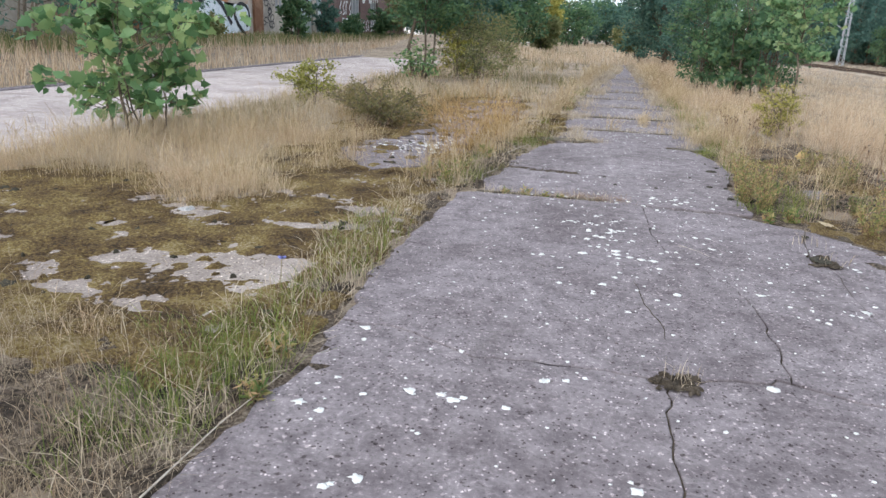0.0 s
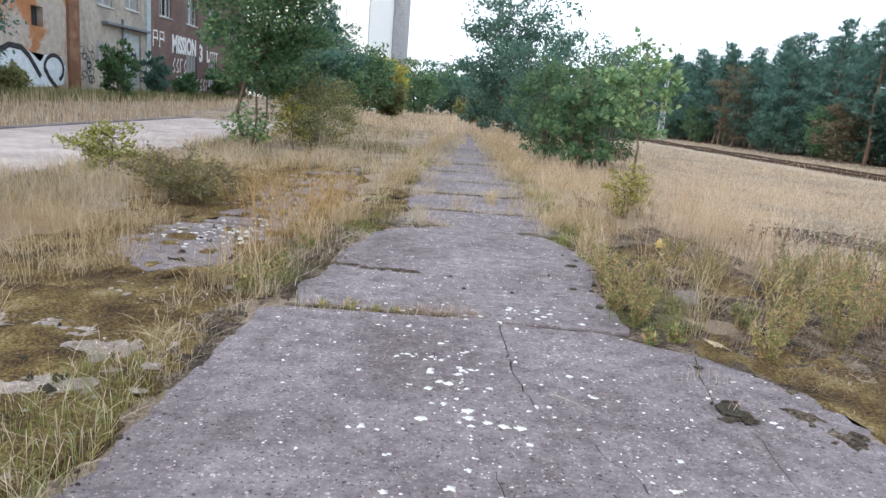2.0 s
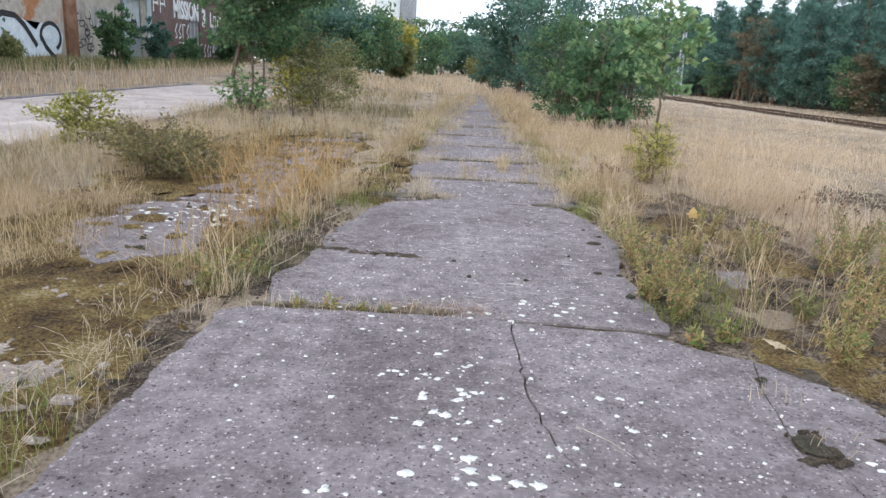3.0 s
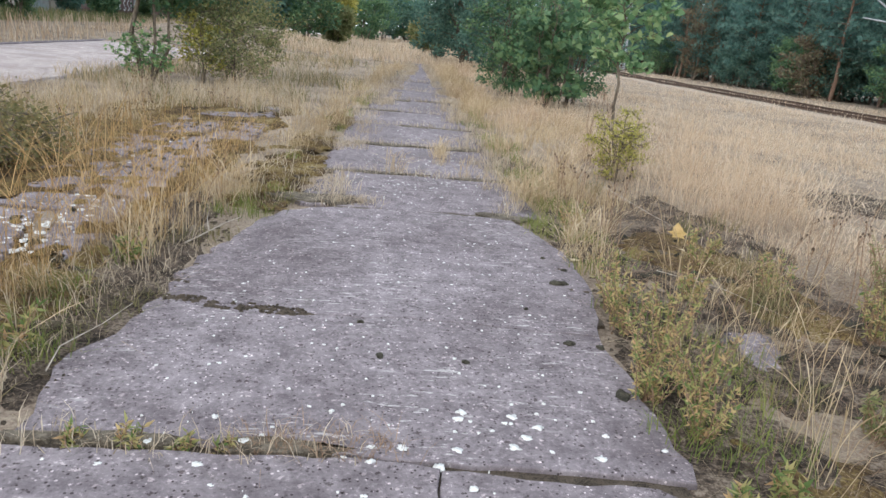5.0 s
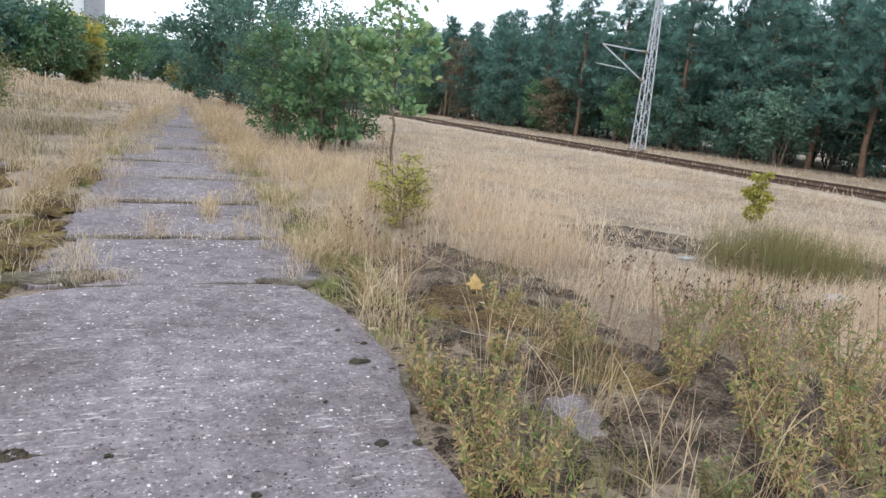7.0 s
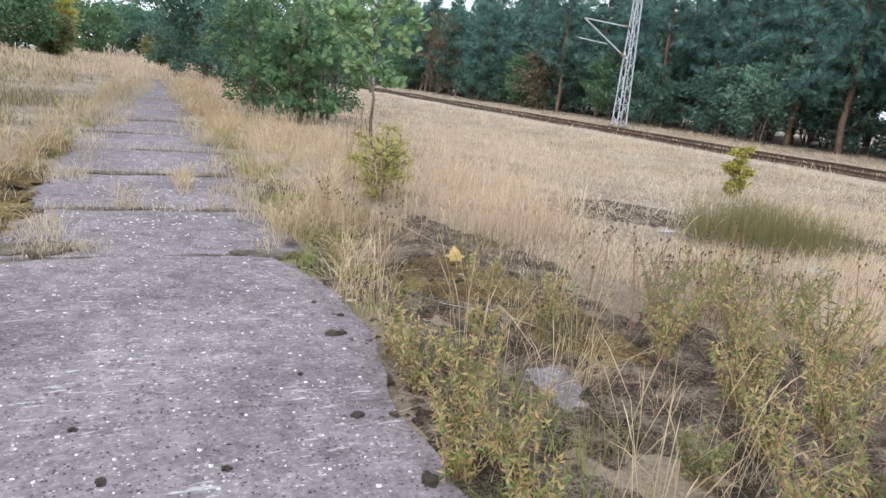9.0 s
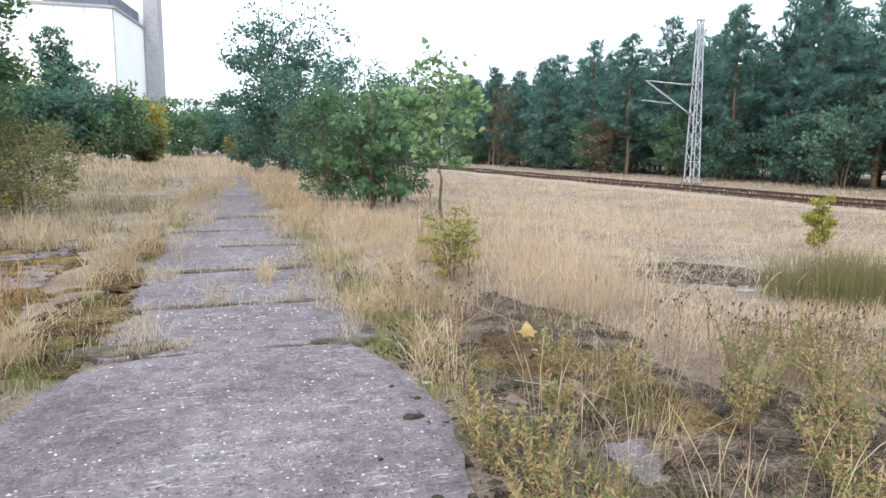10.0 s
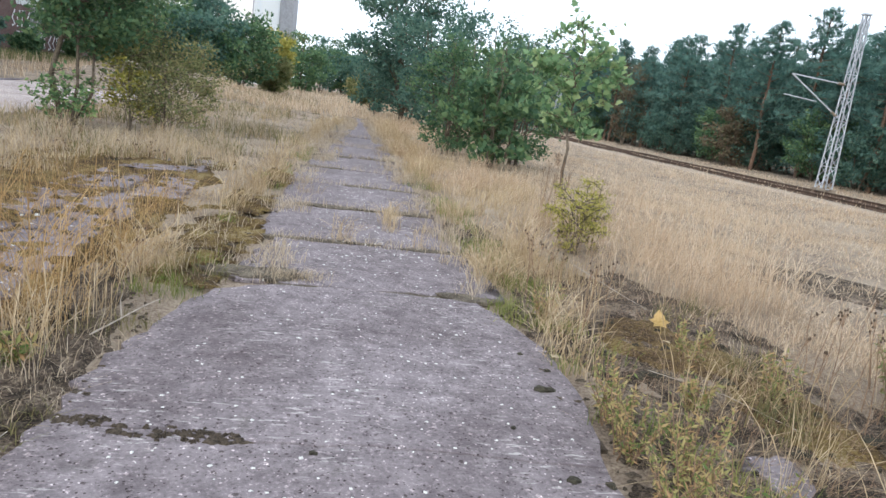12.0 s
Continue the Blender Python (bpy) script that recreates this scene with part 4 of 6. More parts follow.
def lattice_mast(x, y, h, label):
    z = float(ground_z(x, y))
    t = thing("catenary_mast", label, "mast", (x, y, z), "catenary masts")
    half0, half1 = 0.29, 0.12

    def corner(k, s):
        q = half0 + (half1 - half0) * s
        return np.array((((-1, 1, 1, -1)[k]) * q, ((-1, -1, 1, 1)[k]) * q * 0.8, 0.25 + (h - 0.25) * s))

    for k in range(4):
        v, f = tubes([(corner(k, 0), corner(k, 1), 0.04, 0.032)], 4)
        mesh_object("leg", fast_mesh("leg", v, f), M_STEEL, t)
    n = 15
    for face in range(4):
        a, b = face, (face + 1) % 4
        segs = []
        for i in range(n):
            s0, s1 = i / n, (i + 1) / n
            segs.append((corner(a, s0), corner(b, s1), 0.022, 0.022) if i % 2 else (corner(b, s0), corner(a, s1), 0.022, 0.022))
            if i % 2 == 0:
                segs.append((corner(a, s0), corner(b, s0), 0.018, 0.018))
        for bar in segs:
            v, f = tubes([bar], 4)
            mesh_object("lattice_bar", fast_mesh("lattice_bar", v, f), M_STEEL, t)
    for dx in (-0.30, 0.30):
        for dy in (-0.24, 0.24):
            box_part("footing", dx - 0.14, dx + 0.14, dy - 0.14, dy + 0.14, -0.3, 0.28, M_SLEEPER, t, "dark concrete footing", 0.02)
    box_part("head_plate", -0.2, 0.2, -0.16, 0.16, h - 0.02, h + 0.06, M_STEEL, t, "", 0.01)
    arms = (((-0.2, 0, 5.2), (-3.05, 0, 5.33), 0.032), ((-3.05, 0, 5.33), (-0.25, 0, 3.7), 0.036), ((-3.25, 0, 4.38), (-1.5, 0, 4.25), 0.028))
    for p, q, r in arms:
        v, f = tubes([(p, q, r, r)], 6)
        mesh_object("cantilever_bar", fast_mesh("cantilever_bar", v, f), M_STEEL, t)
    v, f = tubes([((-0.62, 0, 5.22), (-0.28, 0, 5.2), 0.07, 0.07), ((-0.6, 0, 3.9), (-0.32, 0, 3.74), 0.07, 0.07)], 8)
    mesh_object("insulator", fast_mesh("insulator", v, f), M_SLEEPER, t, "brown insulators")
    return t


lattice_mast(24.05, 36.1, 8.4, "grey steel lattice catenary mast with bare cantilever arm")
lattice_mast(24.5, 80.4, 8.4, "grey steel lattice mast further along the railway")
lattice_mast(24.6, 125.0, 8.4, "far grey steel lattice mast beside the wood")


# ---------------------------------------------------------------- crusts and cushions on the old paving
def scatter_cushions(name, label, n, zones, r0, r1, height, material, seed):
    r = np.random.default_rng(seed)
    z = r.integers(0, len(zones), n)
    x0, x1, y0, y1 = np.array(zones, float)[z].T
    cx, cy = r.uniform(x0, x1), r.uniform(y0, y1)
    rad = r0 + (r1 - r0) * r.uniform(0, 1, n) ** 2.2
    k = 11
    an = np.linspace(0, 2 * np.pi, k, endpoint=False)
    wob = np.clip(1 + r.normal(0, 0.35, (n, k)), 0.3, 2)
    st = r.uniform(0.6, 1.5, n)[:, None]
    base = np.maximum(ground_z(cx, cy), -0.03)[:, None]
    rings = []
    for s, h in ((1.0, -0.012), (0.82, 0.6), (0.45, 1.0)):
        rings.append(np.stack([cx[:, None] + rad[:, None] * s * wob * np.cos(an) * st, cy[:, None] + rad[:, None] * s * wob * np.sin(an), base + h * height * (0.6 + 0.8 * r.uniform(0, 1, (n, k))) + 0.03], 2))
    v = np.concatenate(rings, 1).reshape(-1, 3)
    o = np.arange(n) * 3 * k
    i = np.arange(k)
    j = (i + 1) % k
    f = np.concatenate([np.stack([a * k + i, a * k + j, (a + 1) * k + j, (a + 1) * k + i], 1) for a in range(2)])
    quads_ = (o[:, None, None] + f[None]).reshape(-1, 4)
    caps_ = o[:, None] + 2 * k + i
    return tagged(mesh_object(name, fast_mesh(name, v, [quads_, caps_]), material), label, "moss" if "moss" in name else "crust", kind="stuff")


LEFT_OPEN = (-5.5, -1.6, 3.3, 6.4)
scatter_cushions("moss_cushions", "small brown-gold moss cushions on old paving", 200, [(-3.1, -1.6, 7.6, 17), (-3.1, -1.6, 10.4, 15), LEFT_OPEN, (-1.1, -0.5, 10.4, 14)], 0.02, 0.16, 0.02, M_MOSS, 901)
scatter_cushions("dark_moss_cushions", "small dark moss cushions on old paving", 160, [(-3.1, -1.6, 7.6, 17), LEFT_OPEN, (2.0, 3.2, 7.4, 10.5)], 0.012, 0.05, 0.02, M_MOSSLUMP, 902)
scatter_cushions("concrete_crumbs", "pale crumbs and flakes of broken concrete", 300, [LEFT_OPEN, LEFT_OPEN, (-2.6, -1.5, 4.6, 7.4), (-3.0, -1.7, 8.0, 15)], 0.006, 0.04, 0.01, M_OLDCRETE, 903)
scatter_cushions("dark_moss_crumbs", "dark mossy crumbs in the broken crack", 230, [(-0.76, -0.2, 8.28, 8.38), (-0.5, -0.15, 8.26, 8.34), (-0.95, -0.7, 8.36, 8.44), (1.58, 1.74, 5.5, 5.75), (0.3, 0.5, 3.3, 3.45)], 0.008, 0.03, 0.012, M_SOIL, 904)
scatter_cushions("soil_crumbs", "dark soil crumbs along the slab edge", 240, [(-1.6, -1.32, 1.5, 6.8), (-1.35, -1.05, 7.1, 8.6), (-1.15, -0.85, 8.5, 10.2), (1.45, 1.8, 7.0, 10.4), (-0.9, -0.4, 10.5, 14)], 0.006, 0.03, 0.01, M_SOIL, 905)

# ---------------------------------------------------------------- derelict factory hall
FX = -19.0


def wall_piece(name, y0, y1, z0, z1, holes, material, parent, label="", x=FX, thick=0.4):
    """A wall along y with real openings; holes: (y0, y1, z0, z1)."""
    ys = sorted({y0, y1, *[h[0] for h in holes], *[h[1] for h in holes]})
    zs = sorted({z0, z1, *[h[2] for h in holes], *[h[3] for h in holes]})
    ys, zs = [q for q in ys if y0 <= q <= y1], [q for q in zs if z0 <= q <= z1]
    bm = bmesh.new()
    for a, b in zip(ys[:-1], ys[1:]):
        for c, d in zip(zs[:-1], zs[1:]):
            my, mz = (a + b) / 2, (c + d) / 2
            if not any(h[0] < my < h[1] and h[2] < mz < h[3] for h in holes):
                add_box(bm, x - thick, x, a, b, c, d)
    bmesh.ops.remove_doubles(bm, verts=bm.verts, dist=0.001)
    return part(name, bm, material, parent, label)


def window(parent, y0, y1, z0, z1, x=FX, blocked=False, bars=1):
    w = 0.07
    bm = bmesh.new()
    for q in ((y0, y0 + w, z0, z1), (y1 - w, y1, z0, z1), (y0 + w, y1 - w, z0, z0 + w), (y0 + w, y1 - w, z1 - w, z1)):
        add_box(bm, x - 0.22, x - 0.12, *q)
    for k in range(bars):
        c = y0 + (y1 - y0) * (k + 1) / (bars + 1)
        add_box(bm, x - 0.22, x - 0.12, c - 0.035, c + 0.035, z0 + w, z1 - w)
    win = part("window", bm, M_FRAME, parent, "faded pale window frame")
    if blocked:
        box_part("window_pane", x - 0.20, x - 0.16, y0 + w, y1 - w, z0 + w, z1 - w, M_BLOCKED, win, "grey boarded-up pane")
    else:
        for k in range(bars + 1):
            a = y0 + (y1 - y0) * k / (bars + 1) + 0.05
            b = y0 + (y1 - y0) * (k + 1) / (bars + 1) - 0.05
            if (k + int(y0)) % 3:
                box_part("window_pane", x - 0.18, x - 0.17, a, b, z0 + w, z1 - w, M_GLASS, win, "dark dusty glass pane")
    box_part("window_sill", x - 0.1, x + 0.07, y0 - 0.08, y1 + 0.08, z0 - 0.1, z0 - 0.004, M_FRAME, win)
    return win


def ribbon(parent, name, pts, width, material, lift, label="", closed=False):
    """A painted stroke on the facade through (y, z) points."""
    p = np.array(pts, float)
    t = np.gradient(p, axis=0)
    t /= np.linalg.norm(t, axis=1)[:, None] + 1e-9
    nrm = np.stack([-t[:, 1], t[:, 0]], 1) * width / 2
    a, b = p + nrm, p - nrm
    n = len(p)
    x = FX + lift
    v = np.concatenate([np.column_stack([np.full(n, x), a]), np.column_stack([np.full(n, x), b])])
    f = np.array([(i, i + 1, n + i + 1, n + i) for i in range(n - 1)])
    return mesh_object(name, fast_mesh(name, v, f), material, parent, label)


def painted_blob(parent, name, pts, material, lift, label=""):
    bm = bmesh.new()
    bm.faces.new([bm.verts.new((FX + lift, y, z)) for y, z in pts])
    bmesh.ops.triangulate(bm, faces=bm.faces[:])
    return part(name, bm, material, parent, label)


def loop(cy, cz, ry, rz, a0=0, a1=360, n=18, tilt=0.0):
    t = np.radians(np.linspace(a0, a1, n))
    return [(cy + ry * math.cos(q) + tilt * math.sin(q), cz + rz * math.sin(q)) for q in t]


hall = thing("factory_hall", "derelict hall of orange plaster and brown brick with graffiti", "building", (0, 0, 0))
HZ = 11.0
holes_a = [(35.6, 36.6, 3.6, 4.5), (27.5, 28.6, 3.6, 5.2), (31.5, 32.6, 3.6, 5.2), (35.2, 36.6, 6.6, 8.4), (31.3, 32.6, 6.6, 8.4)]
wall_piece("wall", 18, 38.7, -0.3, HZ, holes_a, M_PLASTER_ORANGE, hall, "flaking orange and beige plaster")
for h in holes_a[1:]:
    window(hall, *h, blocked=True)
# near-black sheet set back in the opening, painting the shade of the room
box_part("window_pane", FX - 0.36, FX - 0.3, 35.6, 36.6, 3.6, 4.5, M_DARKROOM, hall, "dark broken window")
box_part("pilaster", FX - 0.4, FX + 0.14, 38.7, 39.75, -0.3, HZ, M_PILASTER, hall, "bare brown brick pilaster")
holes_b = [(42.0, 43.8, 5.4, 6.9), (45.4, 47.3, 5.6, 7.1), (45.1, 47.6, 0.6, 4.2)]
wall_piece("wall", 39.75, 48.3, -0.3, HZ, holes_b, M_PLASTER_BEIGE, hall, "grey-beige rendered wall")
window(hall, *holes_b[0], blocked=True)
window(hall, *holes_b[1], blocked=True)
box_part("door_panel", FX - 0.2, FX - 0.1, 45.1, 47.6, 0.6, 4.2, M_PLASTER_BLUE, hall, "pale blue blocked-up doorway")
box_part("ledge", FX, FX + 0.35, 42.4, 48.4, 4.42, 4.55, M_ROOFBAND, hall, "narrow dark canopy ledge")
box_part("downpipe", FX + 0.02, FX + 0.14, 44.86, 44.98, 0.3, 4.9, M_ROOFBAND, hall, "dark downpipe", 0.02)
box_part("pilaster", FX - 0.4, FX + 0.1, 48.3, 48.95, -0.3, HZ, M_PLASTER_BLUE, hall, "pale corner strip")
holes_c = [(50.6, 52.7, 5.8, 7.6), (55.7, 57.9, 5.8, 7.6), (60.6, 62.7, 5.8, 7.6), (65.5, 67.6, 5.8, 7.6), (55.6, 57.9, 1.2, 3.7), (60.6, 62.7, 1.4, 3.4), (50.6, 52.7, 8.7, 10.2), (55.7, 57.9, 8.7, 10.2), (60.6, 62.7, 8.7, 10.2), (65.5, 67.6, 8.7, 10.2)]
wall_piece("wall", 48.95, 72, -0.3, HZ, holes_c, M_BRICK, hall, "dark red-brown brick wall")
for k, h in enumerate(holes_c):
    window(hall, *h, blocked=k in (4, 5), bars=2)
bm = bmesh.new()
add_box(bm, -33, FX - 0.4, 17.6, 18, -0.3, HZ)
add_box(bm, -33, FX - 0.4, 71.6, 72, -0.3, HZ)
add_box(bm, -33.4, -33, 17.6, 72, -0.3, HZ)
part("wall", bm, M_BRICK, hall, "plain brick end walls")
box_part("roof", -33.6, FX + 0.35, 17.4, 72.2, HZ, HZ + 0.4, M_ROOFBAND, hall, "flat dark roof edge")
box_part("floor", -33, FX - 0.41, 18, 71.6, -0.2, 0.0, M_DARKROOM, hall)
# graffiti
painted_blob(hall, "graffiti", [(33.2, 0.9), (33.0, 2.0), (34.0, 2.7), (35.4, 2.4), (36.2, 2.0), (36.6, 2.35), (38.1, 2.35), (38.5, 1.8), (38.2, 1.0), (36.8, 0.85), (35.0, 0.8)], M_PALEPAINT, 0.008, "pale blue-white graffiti fill")
ribbon(hall, "graffiti", [(33.0, 2.3), (33.8, 2.6), (34.7, 2.55), (35.3, 2.2), (35.8, 1.7), (36.2, 1.3)], 0.26, M_BLACKPAINT, 0.016, "black sprayed outline")
ribbon(hall, "graffiti", loop(37.4, 1.75, 0.85, 0.62, -60, 200), 0.2, M_BLACKPAINT, 0.016, "black sprayed outline")
ribbon(hall, "graffiti", [(36.6, 1.7), (36.9, 1.3), (37.3, 1.0), (37.7, 0.75)], 0.24, M_BLACKPAINT, 0.018, "black sprayed outline")
ribbon(hall, "graffiti", [(34.2, 0.9), (34.6, 1.4), (34.9, 1.1), (34.7, 0.85)], 0.16, M_BLACKPAINT, 0.016, "black sprayed outline")
ribbon(hall, "graffiti", [(29.0, 1.0), (29.6, 2.2), (30.3, 1.2), (31.0, 2.3), (31.8, 1.0), (32.4, 2.0)], 0.22, M_BLACKPAINT, 0.016, "black sprayed scrawl")
gr = np.random.default_rng(9)
for k in range(15):
    cy, cz = gr.uniform(39.95, 41.4), gr.uniform(1.2, 3.0)
    ribbon(hall, "graffiti", loop(cy, cz, gr.uniform(0.12, 0.3), gr.uniform(0.1, 0.22), gr.uniform(0, 180), gr.uniform(260, 500), 12, gr.uniform(-0.1, 0.1)), 0.06, M_BLACKPAINT, 0.006 + 0.001 * k, "black tag scribble")
for k, y in enumerate((41.8, 42.35, 42.9)):
    ribbon(hall, "graffiti", [(y, 2.15), (y + 0.05, 2.8), (y + 0.12, 3.45)], 0.34, M_BLOCKED, 0.008, "grey sprayed stripe")
for k in range(9):
    cy, cz = gr.uniform(46.0, 47.3), gr.uniform(2.1, 3.4)
    ribbon(hall, "graffiti", loop(cy, cz, gr.uniform(0.2, 0.4), gr.uniform(0.15, 0.3), gr.uniform(0, 180), gr.uniform(300, 500), 12), 0.13, M_BLACKPAINT, -0.09 + 0.002 * k, "black round tag on the doorway")


def facade_text(text, y, z, size, wide):
    cu = bpy.data.curves.new("lettering", "FONT")
    cu.body, cu.size, cu.extrude, cu.offset = text, size, 0.004, 0.07
    cu.materials.append(M_WHITEPAINT)
    ob = new("lettering", cu)
    ob.parent = hall
    ob.matrix_basis = Matrix(((0, 0, 1, FX + 0.012), (wide, 0, 0, y), (0, 1, 0, z), (0, 0, 0, 1)))
    return tagged(ob, "white sprayed capital letters")


facade_text("MISSION", 52.8, 3.62, 1.62, 0.80)
facade_text("3", 58.4, 3.3, 1.75, 1.0)
facade_text("L", 60.2, 3.35, 1.5, 0.9)
for dy in (49.5, 50.6):
    for p in ([(dy, 3.75), (dy + 0.05, 4.75), (dy + 0.75, 4.75)], [(dy + 0.05, 4.3), (dy + 0.7, 4.3)], [(dy + 0.7, 4.8), (dy + 0.75, 4.15)]):
        ribbon(hall, "graffiti", p, 0.13, M_WHITEPAINT, 0.01, "white sprayed stroke")
for k in range(4):
    y = 61.0 + 0.55 * k
    ribbon(hall, "graffiti", [(y, 3.4), (y + 0.05, 4.15), (y + 0.4, 4.1)], 0.16, M_WHITEPAINT, 0.012, "white sprayed bar")
for row, (z0, z1, ya, yb) in enumerate([(2.25, 3.2, 53.0, 55.5), (1.05, 1.95, 53.6, 63.8)]):
    y = ya
    while y < yb:
        q = gr.uniform(0.3, 0.5)
        ribbon(hall, "graffiti", [(y, z0), (y + 0.04, z1), (y + q, z1 - 0.05)] if gr.uniform() < 0.6 else [(y + q, z1), (y, (z0 + z1) / 2), (y + q, z0 + 0.1), (y, z0)], 0.15, M_WHITEPAINT, 0.01, "white sprayed bar")
        y += q + 0.3

# ---------------------------------------------------------------- silo building
silo = thing("silo_building", "tall white clad grain silo building with dark roof and grey tower", "building")


def prism(name, foot, z0, z1, material, label=""):
    bm = bmesh.new()
    lo = [bm.verts.new((x, y, z0)) for x, y in foot]
    hi = [bm.verts.new((x, y, z1)) for x, y in foot]
    n = len(foot)
    for i in range(n):
        bm.faces.new((lo[i], lo[(i + 1) % n], hi[(i + 1) % n], hi[i]))
    bm.faces.new(hi)
    bm.faces.new(lo[::-1])
    return part(name, bm, material, silo, label)


prism("wall", [(-19.0, 100), (-10.25, 100), (-8.2, 115), (-8.2, 125), (-30, 125), (-30, 110), (-19.0, 110)], -0.5, 17.45, M_WHITEWALL, "white cladding with faint seams")
prism("eave", [(-19.25, 99.75), (-10.05, 99.75), (-8.0, 114.9), (-8.0, 125.2), (-19.25, 125.2)], 17.45, 17.75, M_GREYWALL, "pale projecting eave")
prism("roof", [(-17.8, 100.6), (-10.75, 100.6), (-8.75, 115.2), (-8.9, 124.5), (-17.8, 124.5)], 17.75, 19.6, M_ROOFBAND, "dark blue-grey roof band")
prism("tower", [(-15.5, 115.5), (-8.15, 115.5), (-8.0, 124), (-15.5, 124)], 17.8, 33, M_WHITEWALL, "white upper tower")
prism("pilaster", [(-8.14, 115.4), (-6.25, 115.4), (-6.1, 124), (-8.0, 124)], -0.5, 33, M_GREYWALL, "grey stair tower strip")
for x in (-16.6, -13.4):
    box_part("seam", x - 0.03, x + 0.03, 99.96, 99.997, 0, 17.4, M_GREYWALL, silo, "thin vertical seam")
box_part("seam", -10.36, -10.2, 99.92, 99.998, 0, 17.4, M_GREYWALL, silo, "corner joint")


# ---------------------------------------------------------------- trees and shrubs
def woody(name, label, category, x, y, h, spread, seed, leaf_mat, leaf=LEAF_DIAMOND, count=3000, size=0.1, stems=1, base=0.25, limbs=14, trunk_r=0.06, fill=0.16, group="", lean=(0, 0), bark=None, top_thin=0.0, round_=0.75, lee=0.0):
    """A tree or shrub: tapered stems, curved limbs with twigs, and a crown of single leaves hung along the twigs."""
    r = np.random.default_rng(seed)
    t = thing(name, label, category, (x, y, float(ground_z(x, y)) - 0.02), group)
    woods, spots = [], []
    for s in range(stems):
        a = r.uniform(0, 6.28)
        foot = np.array((0.05 * stems * math.cos(a), 0.05 * stems * math.sin(a), 0)) * min(1, spread) if stems > 1 else np.zeros(3)
        hh = h * (r.uniform(0.65, 1.0) if s else 1.0)
        tip = np.array((lean[0] + (0.45 * spread * math.cos(a) if stems > 1 else r.normal(0, 0.04 * h)), lean[1] + (0.45 * spread * math.sin(a) if stems > 1 else r.normal(0, 0.04 * h)), hh))
        tr = curve_points(foot, tip, 0, 8, 0.018 * h, r)
        rr = trunk_r * (0.6 if s else 1.0)
        woods += chain(tr, rr, rr * 0.16)
        nl = max(3, limbs // stems)
        for k in range(nl):
            f = base + (0.97 - base) * (k + r.uniform(0, 0.8)) / nl
            i = min(6, int(f * 7))
            p = tr[i] + (tr[i + 1] - tr[i]) * (f * 7 - i)
            az = k * 2.4 + r.uniform(-0.5, 0.5) + s
            shape = math.sin(math.pi * min(1, (0.18 + (f - base) / (1.0 - base) * round_))) ** 0.8
            ln = spread * max(0.22, shape) * r.uniform(0.7, 1.15)
            q = p + np.array((ln * math.cos(az), ln * math.sin(az), ln * r.uniform(0.15, 0.65)))
            q[0] += lee * ln * (1 - f)
            lb = curve_points(p, q, 0.07 * ln, 5, 0.035 * ln, r)
            woods += chain(lb, max(0.006, rr * 0.42 * (1 - 0.6 * f)), 0.004)
            dens = 1.0 - top_thin * (f > 0.7)
            for m in range(5):
                w = r.uniform(0.3, 1.0)
                i2 = min(3, int(w * 4))
                b0 = lb[i2] + (lb[i2 + 1] - lb[i2]) * (w * 4 - i2)
                d = r.normal(0, 1, 3)
                d[2] = abs(d[2]) * 0.5
                b1 = b0 + d / np.linalg.norm(d) * ln * r.uniform(0.2, 0.45)
                woods.append((b0, b1, 0.006, 0.003))
                spots.append((b0, b1, ln * dens))
    v, f = tubes(woods, 5)
    mesh_object("trunk", fast_mesh("trunk", v, f), bark or M_BARK, t)
    wgt = np.array([s[2] for s in spots])
    pick = r.choice(len(spots), count, p=wgt / wgt.sum())
    a, b = np.array([s[0] for s in spots])[pick], np.array([s[1] for s in spots])[pick]
    u = r.uniform(0.1, 1.1, count)[:, None]
    pos = a + (b - a) * u + r.normal(0, fill * 0.5 * spread, (count, 3)) * np.array((1, 1, 0.8))
    pos[:, 2] = np.maximum(pos[:, 2], 0.06 * h)
    out = pos * np.array((1, 1, 0))
    out /= np.linalg.norm(out, axis=1)[:, None] + 0.05
    lv, lf = leaves(leaf, pos, size * r.uniform(0.6, 1.25, count), r, 0.1, out * 0.6)
    mesh_object("crown", fast_mesh("crown", lv, lf), leaf_mat, t, "leafy crown")
    return t


woody("maple_shrub", "young bright green maple shrub beside the concrete road", "shrub", -6.0, 8.75, 2.1, 1.0, 21, M_MAPLE, LEAF_MAPLE, 980, 0.155, 6, 0.08, 30, 0.025, 0.16)
woody("tree", "slender green tree with small glossy leaves beside the road", "tree", -5.1, 20.9, 7.6, 1.65, 22, M_LEAF, LEAF_DIAMOND, 24000, 0.135, 3, 0.2, 84, 0.06, 0.2, lean=(0.15, 0), round_=0.62, lee=0.3)
woody("shrub", "leafy green suckers round the foot of a tree", "shrub", -5.0, 20.6, 1.15, 0.6, 38, M_MAPLE, LEAF_DIAMOND, 620, 0.11, 6, 0.08, 24, 0.015, 0.2)
woody("shrub", "low brownish green shrub in dry grass", "shrub", -3.2, 21.9, 2.05, 1.25, 23, M_BROWNLEAF, LEAF_DIAMOND, 9000, 0.07, 8, 0.03, 56, 0.02, 0.2)
woody("shrub", "small pale yellow-green shrub by the road", "shrub", -3.95, 21.3, 1.7, 0.6, 24, M_YELLOWLEAF, LEAF_DIAMOND, 900, 0.09, 4, 0.15, 16, 0.02, 0.16)
